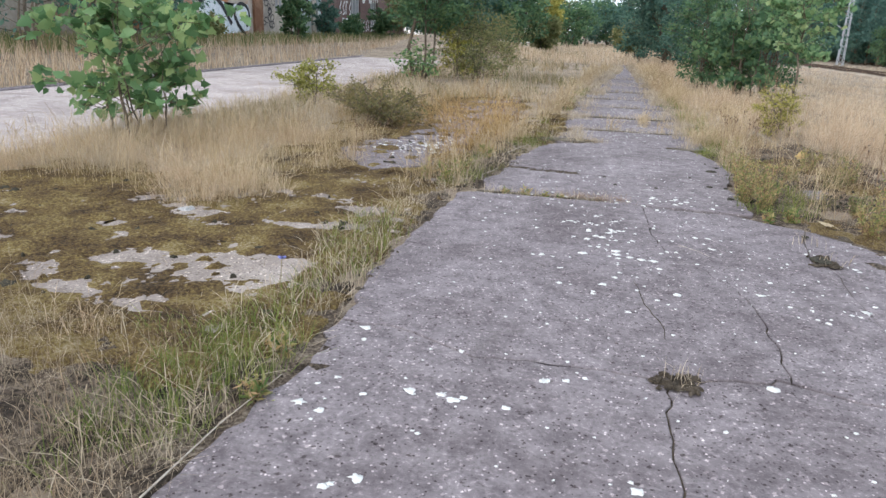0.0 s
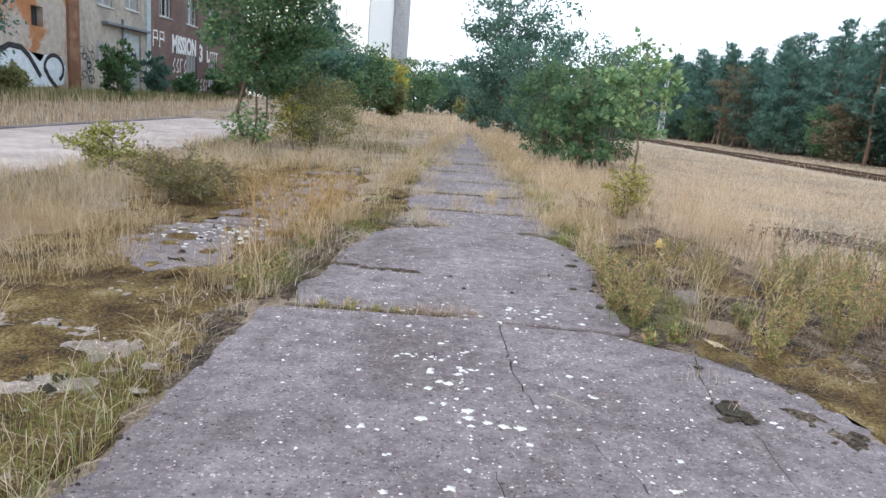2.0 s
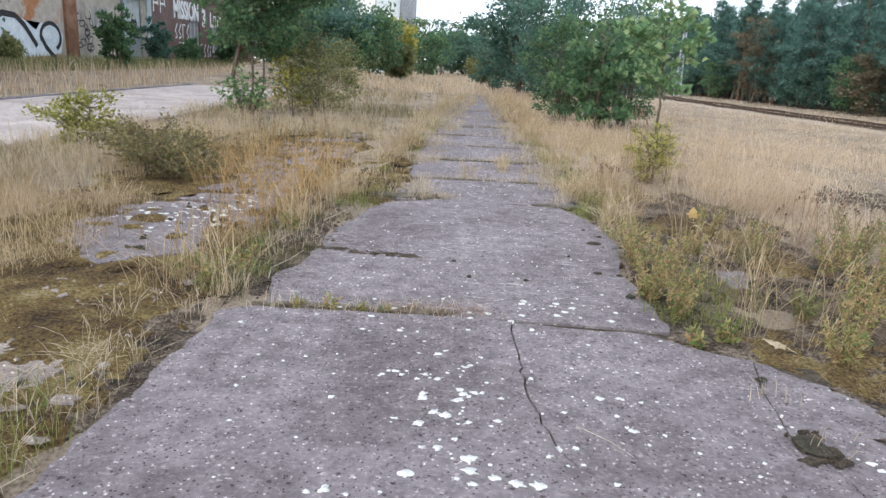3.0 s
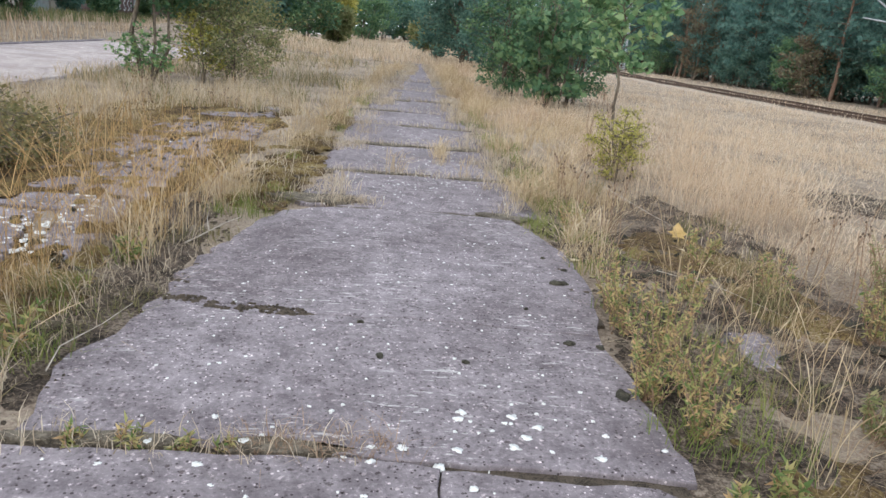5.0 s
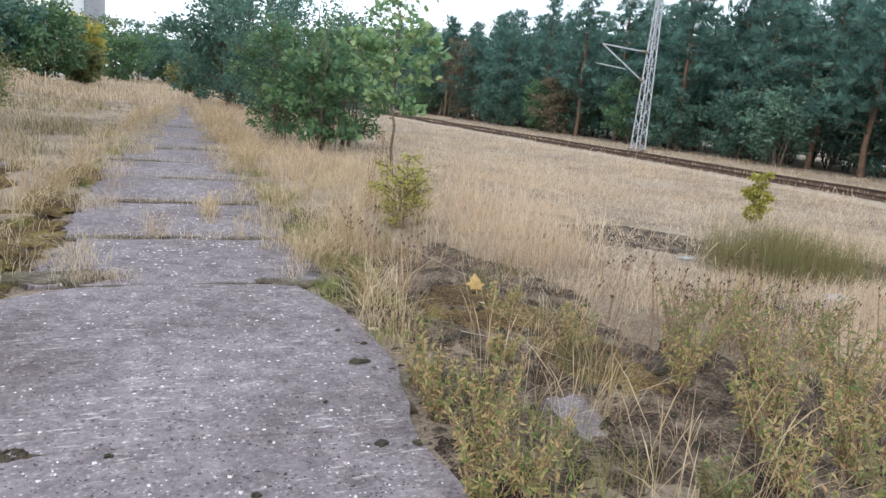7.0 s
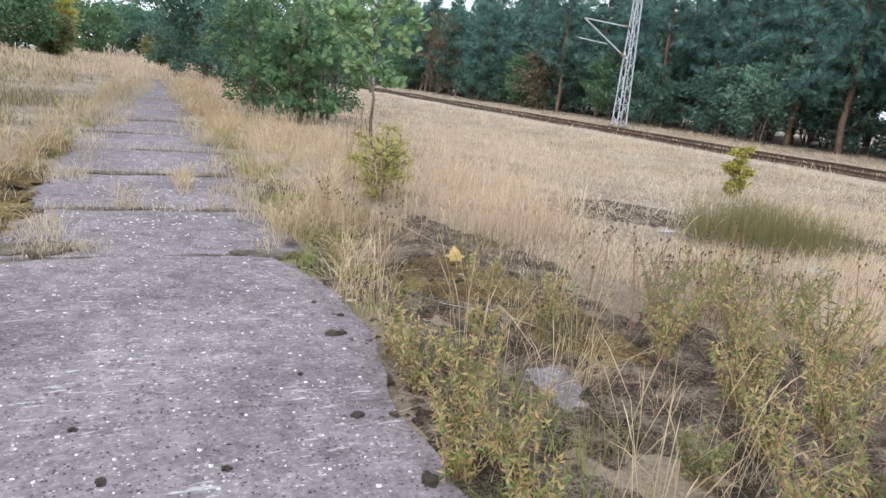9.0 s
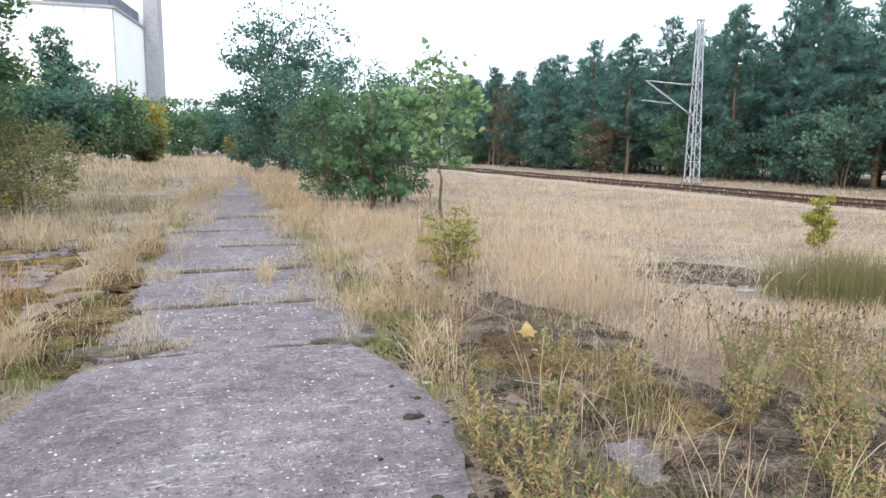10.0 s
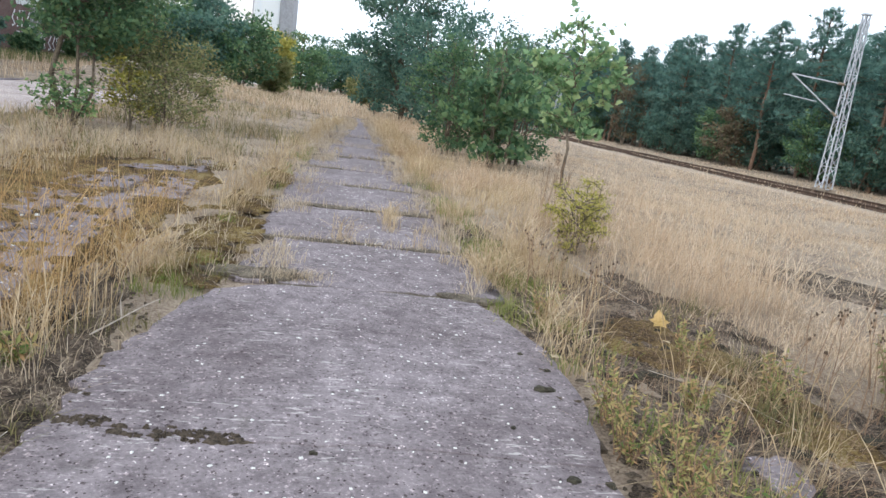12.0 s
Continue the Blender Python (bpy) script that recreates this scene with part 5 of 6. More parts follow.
woody("shrub", "pale lime green leafy shrub beside the road", "shrub", -5.5, 13.5, 0.85, 0.5, 25, M_LIMELEAF, LEAF_DIAMOND, 1700, 0.065, 7, 0.05, 30, 0.012, 0.2)
woody("shrub", "olive brown dense weed shrub on mossy paving", "shrub", -3.35, 11.3, 0.5, 0.55, 26, M_OLIVE, LEAF_DIAMOND, 3000, 0.05, 8, 0.06, 40, 0.012, 0.2)
woody("shrub", "olive brown weed shrub with dry stalks", "shrub", -3.9, 12.0, 0.45, 0.5, 27, M_OLIVE, LEAF_DIAMOND, 1800, 0.05, 7, 0.06, 30, 0.012, 0.2)
woody("maple_tree", "young maple tree with thin trunk and light green crown", "tree", 4.6, 18.3, 3.3, 0.82, 28, M_SAPLING, LEAF_MAPLE, 1000, 0.13, 1, 0.36, 30, 0.035, 0.14, top_thin=0.7, lean=(-0.22, 0))
woody("shrub", "yellow-green young shrub in straw grass", "shrub", 3.12, 13.2, 0.85, 0.38, 29, M_YELLOWLEAF, LEAF_DIAMOND, 3000, 0.036, 9, 0.02, 50, 0.012, 0.2)
woody("shrub", "dense dark green maple shrub beside the path", "shrub", 4.2, 22.6, 3.0, 1.0, 30, M_LEAF, LEAF_MAPLE, 2000, 0.15, 6, 0.02, 48, 0.05, 0.15, top_thin=0.5)
woody("shrub", "dense dark green shrub beside the path", "shrub", 3.4, 25.5, 3.3, 1.25, 31, M_LEAF, LEAF_DIAMOND, 6500, 0.11, 7, 0.02, 50, 0.05, 0.17)
woody("shrub", "dense dark green shrub at the field edge", "shrub", 5.2, 25.2, 3.7, 1.2, 32, M_LEAF, LEAF_DIAMOND, 6500, 0.11, 7, 0.02, 50, 0.05, 0.17, top_thin=0.4)
woody("tree", "dark bluish green tree with airy top beside the path", "tree", 4.3, 45.0, 9.0, 3.0, 33, M_DARKLEAF, LEAF_DIAMOND, 11000, 0.23, 5, 0.03, 76, 0.14, 0.15, top_thin=0.75)
woody("tree", "dark bluish green bushy tree beside the path", "tree", 5.2, 38.5, 5.4, 2.3, 34, M_DARKLEAF, LEAF_DIAMOND, 8000, 0.19, 6, 0.03, 54, 0.1, 0.17)
woody("tree", "dark green bushy tree in the field edge", "tree", 7.0, 34.0, 4.9, 2.0, 35, M_DARKLEAF, LEAF_DIAMOND, 4600, 0.17, 5, 0.06, 40, 0.09, 0.17, top_thin=0.4)
woody("tree", "dark green bushy tree behind the shrubs", "tree", 9.0, 41.0, 6.0, 2.3, 36, M_DARKLEAF, LEAF_DIAMOND, 4600, 0.2, 4, 0.06, 40, 0.1, 0.17, top_thin=0.4)
woody("shrub", "low dark green shrub beside the path end", "shrub", 2.9, 49, 3.2, 1.6, 37, M_DARKLEAF, LEAF_DIAMOND, 3000, 0.18, 5, 0.06, 30, 0.06, 0.18)
# shrub belt under the silo
for k, (x, y, h, s, m, q) in enumerate([(-11.8, 52, 4.0, 2.9, M_LEAF, "broad green"), (-9.2, 53, 3.6, 2.7, M_DARKLEAF, "broad dark"), (-7.0, 54.5, 3.4, 2.3, M_LEAF, "rounded green"), (-8.6, 56, 6.0, 2.6, M_DARKLEAF, "dark green"), (-6.3, 58, 5.6, 2.5, M_LEAF, "dull green"), (-10.6, 55, 4.8, 2.3, M_LEAF, "green"), (-9.7, 61, 9.4, 1.1, M_DARKLEAF, "slender upright dark"), (-12.6, 57, 5.5, 2.4, M_DARKLEAF, "dark green"),
                                       (-4.8, 68, 5.4, 1.4, M_YELLOWLEAF, "yellow autumn"), (-4.3, 62, 3.4, 1.5, M_BROWNLEAF, "brownish"), (-2.8, 84, 6.0, 2.6, M_LEAF, "green"), (-1.0, 95, 6.4, 2.8, M_DARKLEAF, "dark green"), (1.8, 100, 5.6, 2.6, M_LEAF, "green"),
                                       (4.6, 95, 5.4, 2.6, M_DARKLEAF, "dark green"), (0.2, 118, 7.5, 3.4, M_LEAF, "green"), (4.4, 118, 7.2, 3.4, M_BROWNLEAF, "brownish green"), (7.8, 105, 6.4, 3.0, M_LEAF, "green"), (-4.6, 110, 7.6, 3.0, M_BROWNLEAF, "brownish"), (11.0, 70, 6.4, 2.8, M_DARKLEAF, "dark green"),
                                       (13.5, 90, 7.0, 3.2, M_LEAF, "green"), (6.0, 70, 5.0, 2.4, M_DARKLEAF, "dark green"), (2.6, 63, 2.6, 1.3, M_BROWNLEAF, "olive")]):
    woody("tree" if h > 5 else "shrub", q + " leafy " + ("tree" if h > 5 else "shrub") + " at the far end of the path", "tree" if h > 5 else "shrub", x, y, h, s, 50 + k, m, LEAF_DIAMOND, 6500 if s < 1.2 else 3600, 0.24 + 0.0012 * y, 4, 0.06, 80 if s < 1.2 else 36, 0.1, 0.34 if s < 1.2 else 0.2, "far shrub belt")
# shrubs along the hall
for k, (x, y, h, s, m) in enumerate([(-17.4, 26.8, 5.0, 2.4, M_DARKLEAF), (-16.5, 24.0, 6.0, 3.0, M_DARKLEAF), (-17.8, 31.4, 1.2, 0.7, M_BROWNLEAF), (-16.2, 18.5, 6.5, 3.2, M_DARKLEAF), (-16.5, 12.0, 6.0, 3.0, M_DARKLEAF), (-16.6, 39.0, 3.1, 0.75, M_LEAF), (-17.7, 46.6, 2.8, 0.75, M_DARKLEAF),
                                    (-17.0, 57.5, 2.5, 0.9, M_LEAF), (-17.0, 62.0, 4.2, 1.6, M_BROWNLEAF), (-15.5, 6.0, 6.5, 3.2, M_DARKLEAF), (-17.0, 50.0, 1.6, 0.8, M_LEAF)]):
    woody("shrub", ("dark" if m is M_DARKLEAF else "green") + " leafy shrub growing along the derelict hall", "shrub", x, y, h, s, 80 + k, m, LEAF_DIAMOND, 3200, 0.2, 5, 0.05, 36, 0.06, 0.18, "shrubs along the hall")
# small shrubs on the field
woody("shrub", "small bright yellow shrub standing in the field", "shrub", 11.4, 15.8, 1.1, 0.2, 96, M_YELLOWLEAF, LEAF_DIAMOND, 2600, 0.075, 4, 0.08, 26, 0.015, 0.32)


def pine(seed, h):
    """A forest pine: straight reddish stem, bare below, tiers of limbs with needle tufts."""
    r = np.random.default_rng(seed)
    t = thing("pine_tree", "tall dark green pine with reddish bare lower trunk", "tree", group="pine wood along the railway")
    tr = curve_points((0, 0, 0), (r.normal(0, 0.2), r.normal(0, 0.2), h), 0, 8, 0.06, r)
    segs = chain(tr, 0.17, 0.03)
    pos = []
    lo = r.uniform(0.14, 0.34)
    n = 40
    for k in range(n):
        f = lo + (0.99 - lo) * (k + r.uniform(0, 0.7)) / n
        p = tr[0] + (tr[-1] - tr[0]) * f
        az = k * 2.4 + r.uniform(-0.5, 0.5)
        ln = (0.5 + 2.1 * min(1, (1 - f) * 2.3)) * r.uniform(0.6, 1.15)
        q = p + np.array((ln * math.cos(az), ln * math.sin(az), ln * r.uniform(-0.05, 0.4)))
        segs.append((p, q, 0.035, 0.012))
        m = int(16 + 11 * ln)
        w = r.uniform(0.25, 1.05, m)[:, None]
        pos.append(p + (q - p) * w + r.normal(0, 0.2, (m, 3)) * np.array((1, 1, 0.55)))
    for k in range(6):
        f = r.uniform(0.1, lo)
        p = tr[0] + (tr[-1] - tr[0]) * f
        az = r.uniform(0, 6.28)
        segs.append((p, p + np.array((math.cos(az) * 0.8, math.sin(az) * 0.8, -0.1)), 0.02, 0.008))
    v, f = tubes(segs, 6)
    mesh_object("trunk", fast_mesh("trunk", v, f), M_PINEBARK, t)
    pos = np.concatenate(pos)
    lv, lf = leaves(LEAF_TUFT, pos, 0.62 * r.uniform(0.55, 1.3, len(pos)), r, 0.5)
    mesh_object("crown", fast_mesh("crown", lv, lf), M_NEEDLE, t, "uneven tiers of dark needles")
    return t


pines = [pine(200 + k, h) for k, h in enumerate((9.6, 11.0, 9.0, 11.8, 10.4))]
pr = np.random.default_rng(31)
k = 0
first = [True] * 5
for row, (x0, dy) in enumerate([(33.2, 3.3), (35.8, 3.2), (38.8, 3.3), (42.5, 3.6)]):
    y = 2.0 + row
    while y < 158 + row * 6:
        w = int(pr.integers(0, 5))
        px, py = x0 + pr.normal(0, 0.7), y + pr.normal(0, 0.7)
        m = Matrix.Translation((px, py, float(ground_z(px, py)) - 0.05)) @ Matrix.Rotation(pr.uniform(0, 6.28), 4, "Z")
        sc = pr.uniform(0.78, 1.06) * (1.0 + 0.05 * row)
        if first[w]:
            pines[w].matrix_basis, first[w] = m, False
        else:
            copy_thing(pines[w], m)
        y += dy * pr.uniform(0.75, 1.3)
# undergrowth at the edge of the wood
under = []
for k, (h, s, mt, q) in enumerate([(3.4, 1.9, M_DARKLEAF, "dark green"), (5.0, 1.7, M_REDLEAF, "russet brown"), (4.6, 2.3, M_YOUNGPINE, "bushy grey-green young pine"), (4.6, 2.0, M_LEAF, "green"), (6.5, 2.6, M_NEEDLE, "deep shaded")]):
    under.append(woody("shrub", q + " undergrowth at the edge of the wood", "shrub", 30.2, -10 - 4 * k, h, s, 120 + k, mt, LEAF_DIAMOND, 3000, 0.24, 4, 0.04, 34, 0.06, 0.2, "undergrowth along the wood"))
for k, u in enumerate(under):
    u.location.x = 33.5
for x, y, w in [(29.3, 56.3, 1), (29.4, 33.4, 2), (29.8, 43, 0), (30.2, 60, 3), (30.3, 67, 0), (30.5, 90, 3), (30.4, 100, 0), (30.0, 24, 0), (30.5, 37.5, 0), (30.8, 48, 3), (31.0, 72, 0), (30.5, 112, 3), (30.0, 18, 3), (31.0, 140, 0), (31.5, 56, 0), (33, 64, 3), (33, 40, 0), (33, 46, 3), (33, 30, 0), (33.2, 74, 0), (33, 88, 0), (33, 96, 3), (30.5, 12, 0)]:
    x += 1.7
    copy_thing(under[w], Matrix.Translation((x, y, float(ground_z(x, y)))) @ Matrix.Rotation(x * 7 + y, 4, "Z"))
woody("tree", "tall russet autumn tree at the edge of the wood", "tree", 31.8, 78.5, 8.6, 2.3, 131, M_REDLEAF, LEAF_DIAMOND, 4200, 0.26, 3, 0.08, 44, 0.1, 0.2)
for k in range(44):
    x, y = 43.5 + 1.2 * math.sin(k * 1.9), 8 + 3.3 * k
    copy_thing(under[4], Matrix.Translation((x, y, float(ground_z(x, y)))) @ Matrix.Rotation(k * 2.1, 4, "Z"))
for k in range(46):
    x, y = 35.0 + 0.8 * math.sin(k * 2.9), 6 + 3.1 * k
    copy_thing(under[4], Matrix.Translation((x, y, float(ground_z(x, y)))) @ Matrix.Rotation(k * 1.3, 4, "Z"))
for k in range(40):
    x, y = 37.5 + 3.0 * math.sin(k * 2.3), 6 + 3.9 * k
    copy_thing(under[4], Matrix.Translation((x, y, float(ground_z(x, y)))) @ Matrix.Rotation(k * 1.7, 4, "Z"))


# ---------------------------------------------------------------- grass
def blades(x, y, h, width, lean, seed, head=0.0, az=None, zoff=0.0):
    """Curved blades standing at x, y. head: width of a seed head at the tip, as a share of the height."""
    r = np.random.default_rng(seed)
    n = len(x)
    z = ground_z(x, y) + zoff
    h = np.broadcast_to(h, n) * r.uniform(0.55, 1.15, n)
    a = r.uniform(0, 6.283, n) if az is None else az + r.normal(0, 0.5, n)
    d = np.stack([np.cos(a), np.sin(a)], 1)
    ln = h * np.abs(r.normal(lean, 0.6 * lean + 0.05, n))
    fa = r.uniform(0, 6.283, n)
    side = np.stack([np.cos(fa), np.sin(fa), np.zeros(n)], 1) * (np.broadcast_to(width, n) / 2)[:, None]

    def at(s):
        c = np.empty((n, 3))
        c[:, :2] = np.stack([x, y], 1) + d * (ln * s * s)[:, None]
        c[:, 2] = z + h * (s - 0.22 * s * s * np.minimum(1.5, ln / h))
        return c

    p0, p1, p2 = at(0.0), at(0.55), at(1.0)
    p0[:, 2] -= 0.02
    if head:
        ph = at(0.82)
        hw = side * (head * np.ones(n))[:, None]
        v = np.stack([p0 - side, p0 + side, p1 + side * 0.7, p1 - side * 0.7, ph + hw, ph - hw, p2], 1).reshape(-1, 3)
        t = np.array([(0, 1, 2), (0, 2, 3), (3, 2, 4), (3, 4, 5), (5, 4, 6)])
        m = 7
    else:
        v = np.stack([p0 - side, p0 + side, p1 + side * 0.7, p1 - side * 0.7, p2], 1).reshape(-1, 3)
        t = np.array([(0, 1, 2), (0, 2, 3), (3, 2, 4)])
        m = 5
    f = (t[None] + (np.arange(n) * m)[:, None, None]).reshape(-1, 3)
    return v, f


def join(pieces):
    vs, fs, o = [], [], 0
    for v, f in pieces:
        vs.append(v), fs.append(f + o)
        o += len(v)
    return np.concatenate(vs), np.concatenate(fs)


def grass(name, label, pieces, material, category="grass"):
    v, f = join(pieces)
    return tagged(mesh_object(name, fast_mesh(name, v, f), material), label, category, kind="stuff")


def tufts(cx, cy, per, spread, seed):
    r = np.random.default_rng(seed)
    return np.repeat(cx, per) + r.normal(0, spread, len(cx) * per), np.repeat(cy, per) + r.normal(0, spread, len(cy) * per)


def strip(n, x0, x1, y0, y1, seed, power=1.0):
    """Points in a strip, thinning out along y."""
    r = np.random.default_rng(seed)
    return r.uniform(x0, x1, n), y0 + (y1 - y0) * r.uniform(0, 1, n) ** power


def clear_of_slabs(x, y, pad=0.0):
    ok = (x < left_edge(y) - pad) | (x > right_edge(y) + pad) | (y > 40)
    ok &= ~((x > -3.1) & (x < -1.9) & (y > 8.2) & (y < 9.9) & (x > -3.1 + 0.5 * np.abs(y - 9.2)))
    ok &= ~((x > -2.35) & (x < -1.7) & (y > 9.6) & (y < 13.2))
    return ok


def polar(n, seed, r0, r1, a0, a1, cx=0.3, cy=4.0):
    """Points whose density falls with the distance from the path's near end; a from the path's direction, to the right."""
    r = np.random.default_rng(seed)
    q = r0 * (r1 / r0) ** r.uniform(0, 1, n)
    a = np.radians(r.uniform(a0, a1, n))
    return cx + q * np.sin(a), cy + q * np.cos(a), q


def sel(mask, *arrs):
    return [a[mask] for a in arrs]


# open field on the right: low clumps on pale thatch
def on_tracks(x):
    return np.abs(x - 21.6) < 1.3


def weedy_corner(x, y):
    """The strip of weeds, litter and dead stalks beside the second slab."""
    return (x > 1.4) & (x < 4.9) & (y > 5.5) & (y < 10.6) & (y < 12.0 - 0.42 * x + 0.5 * wave(x, y, 1.5))


cx_, cy_, cq = polar(17500, 601, 3.0, 90, 1, 88)
m = (cx_ > 3.3 + 0.4 * wave(cx_, cy_, 1.1)) & (cx_ < 32.5) & ~(on_tracks(cx_) & (rng.uniform(0, 1, len(cx_)) < 0.5))
m &= fbm(cx_, cy_, 2.6, 21) + 0.25 * rng.uniform(-1, 1, len(cx_)) > 0.30
m &= ~(weedy_corner(cx_, cy_) & (rng.uniform(0, 1, len(cx_)) < 0.94))
m &= ~((np.abs(cx_ - 7.0) < 3.0) & (np.abs(cy_ - 13.0) < 2.0) & (fbm(cx_, cy_, 0.8, 22) < 0.62))
cx_, cy_, cq = sel(m, cx_, cy_, cq)
per = 12
x, y = tufts(cx_, cy_, per, 1.0, 640)
q = np.repeat(cq, per)
x, y = np.repeat(cx_, per) + (x - np.repeat(cx_, per)) * (0.05 + 0.012 * q), np.repeat(cy_, per) + (y - np.repeat(cy_, per)) * (0.05 + 0.012 * q)
tall = fbm(cx_, cy_, 3.4, 23)
hh = np.repeat(rng.uniform(0.06, 0.20, len(cx_)) + 0.30 * np.clip(tall - 0.35, 0, 1) * rng.uniform(0.4, 1.3, len(cx_)), per)
red = np.repeat(fbm(cx_ + 9, cy_, 4.0, 24) + 0.3 * rng.uniform(-1, 1, len(cx_)) > 0.76, per)
grass("field_grass", "pale dry straw grass covering the open field", [blades(x[~red], y[~red], hh[~red], 0.003 + 0.00042 * q[~red], 0.95, 1)], M_FIELD)
xm, ym, qm = polar(30000, 664, 7, 65, 3, 86)
xm, ym, qm = sel((xm > 4.5) & (xm < 31) & ~on_tracks(xm), xm, ym, qm)
grass("thatch", "matted pale thatch lying flat on the field", [blades(xm, ym, 0.07, 0.004 + 0.0008 * qm, 2.6, 74)], M_FIELD)
grass("field_grass", "reddish dry grass patches on the open field", [blades(x[red], y[red], hh[red], 0.003 + 0.00042 * q[red], 0.8, 41)], M_PINKSTRAW)
x, y, q = polar(11000, 602, 3.4, 45, 2, 80)
m = (x > 2.9) & (x < 20.0) & ~weedy_corner(x, y) & (fbm(x, y, 1.8, 25) > 0.55) & clear_of_slabs(x, y)
x, y, q = sel(m, x, y, q)
grass("field_grass", "taller straw-coloured seed stalks on the open field", [blades(x, y, 0.46, 0.0018 + 0.0003 * q, 0.45, 3, 2.2)], M_FIELD)

tx, ty = strip(150, 1.7, 4.6, 6.6, 11.6, 668)
tx, ty = sel(weedy_corner(tx, ty) & clear_of_slabs(tx, ty, 0.15) & (fbm(tx, ty, 0.6, 44) > 0.5), tx, ty)
x, y = tufts(tx, ty, 16, 0.06, 669)
hh = np.repeat(rng.uniform(0.15, 0.5, len(tx)), 16)
grass("dead_stems", "pale broken straw stalks standing among weeds", [blades(x, y, hh, 0.003, 0.8, 77, 1.5)], M_STRAW, "dead grass")
grass("dead_stems", "brown weathered stalks leaning among weeds", [blades(x[::2] + 0.05, y[::2] - 0.04, hh[::2] * 1.2, 0.0034, 1.3, 78)], M_STALK, "dead grass")
# strip along the right edge of the path
tx, ty = strip(420, 1.4, 2.6, 8.6, 36, 604, 1.4)
tx, ty = sel(clear_of_slabs(tx, ty, 0.04) & (tx < right_edge(ty) + np.where(ty < 12, 0.42, 0.8)) & (fbm(tx, ty, 0.7, 26) > 0.52), tx, ty)
x, y = tufts(tx, ty, 34, 0.075, 605)
hh = np.repeat(rng.uniform(0.12, 0.42, len(tx)) + 0.2 * smooth(11, 14, ty) * rng.uniform(0, 1, len(tx)), 34)
grass("verge_grass", "straw tufts with seed heads beside the path", [blades(x, y, hh, 0.0026 + 0.0002 * y, 0.55, 5, 1.7)], M_STRAW)
tx, ty = strip(950, 1.8, 4.2, 11.4, 40, 603, 1.4)
tx, ty = sel(clear_of_slabs(tx, ty, 0.1) & (fbm(tx, ty, 1.3, 27) > 0.42), tx, ty)
x, y = tufts(tx, ty, 18, 0.11, 641)
hh = np.repeat(rng.uniform(0.08, 0.46, len(tx)), 18)
half = np.repeat(fbm(tx, ty, 1.6, 28) > 0.5, 18)
grass("verge_grass", "low dry straw grass along the path", [blades(x[half], y[half], hh[half], 0.0028 + 0.00024 * y[half], 0.7, 4)], M_STRAW)
grass("verge_grass", "reddish dry grass along the path", [blades(x[~half], y[~half], hh[~half] * 1.15, 0.0026 + 0.00022 * y[~half], 0.6, 42, 1.5)], M_PINKSTRAW)
tx, ty = strip(120, 2.9, 4.9, 11.2, 17.5, 606, 1.2)
tx, ty = sel(fbm(tx, ty, 1.2, 29) > 0.42, tx, ty)
x, y = tufts(tx, ty, 36, 0.15, 607)
grass("field_grass", "tall pale reddish straw stand on the right verge", [blades(x, y, np.repeat(rng.uniform(0.25, 0.85, len(tx)), 36), 0.0026, 0.42, 6, 2.0)], M_PINKSTRAW)
tx, ty = np.array([1.95, 2.05, 2.15, 2.5, 2.55, 2.1, 1.75, 1.7]), np.array([7.0, 7.25, 8.0, 7.2, 8.4, 8.8, 9.3, 9.9])
x, y = tufts(tx, ty, 14, 0.06, 643)
grass("field_grass", "single tall straw stems among the weeds", [blades(x, y, 0.62, 0.0034, 0.3, 60, 1.6)], M_STRAW)
# litter of dry stems lying on the ground
x, y = strip(11000, 1.5, 4.9, 6.0, 12.6, 608)
x, y = sel(clear_of_slabs(x, y, 0.08), x, y)
grass("dead_stems", "flattened dead grass stems on the ground", [blades(x, y, 0.04, 0.0036, 6.0, 7), blades(x[::3], y[::3], 0.11, 0.003, 2.4, 8)], M_THATCH, "dead grass")
x, y = strip(2400, 1.8, 4.8, 6.2, 12.0, 649)
x, y = sel(clear_of_slabs(x, y, 0.12), x, y)
grass("dead_stems", "brown dead weed stems leaning every way", [blades(x, y, 0.18, 0.0034, 2.4, 63)], M_STALK, "dead grass")
x, y = strip(2600, -3.4, -1.0, 2.0, 14.0, 644)
x, y = sel(x < left_edge(y) + 0.02, x, y)
grass("dead_stems", "flattened dead grass stems beside the slabs", [blades(x, y, 0.08, 0.0036, 3.0, 61)], M_THATCH, "dead grass")
# thatch
x, y = strip(85000, -6.3, 7.5, 0.8, 17, 645, 1.25)
m = clear_of_slabs(x, y, 0.02) & (wave(x, y, 2.7) > -0.3)
m &= ~((x > 1.5) & (x < 4.6) & (y > 4.8) & (y < 12.4) & (rng.uniform(0, 1, len(x)) < 0.85))
m &= ~((x > -5.6) & (x < -1.6) & (y > 3.2) & (y < 6.4) & (fbm(x, y, 0.7, 31) < 0.72))
m &= ~((x > -3.4) & (x < -1.5) & (y > 7.6) & (rng.uniform(0, 1, len(x)) < 0.8))
x, y = sel(m, x, y)
grass("thatch", "short withered thatch covering the ground", [blades(x, y, 0.065, 0.0036, 1.3, 62)], M_THATCH)

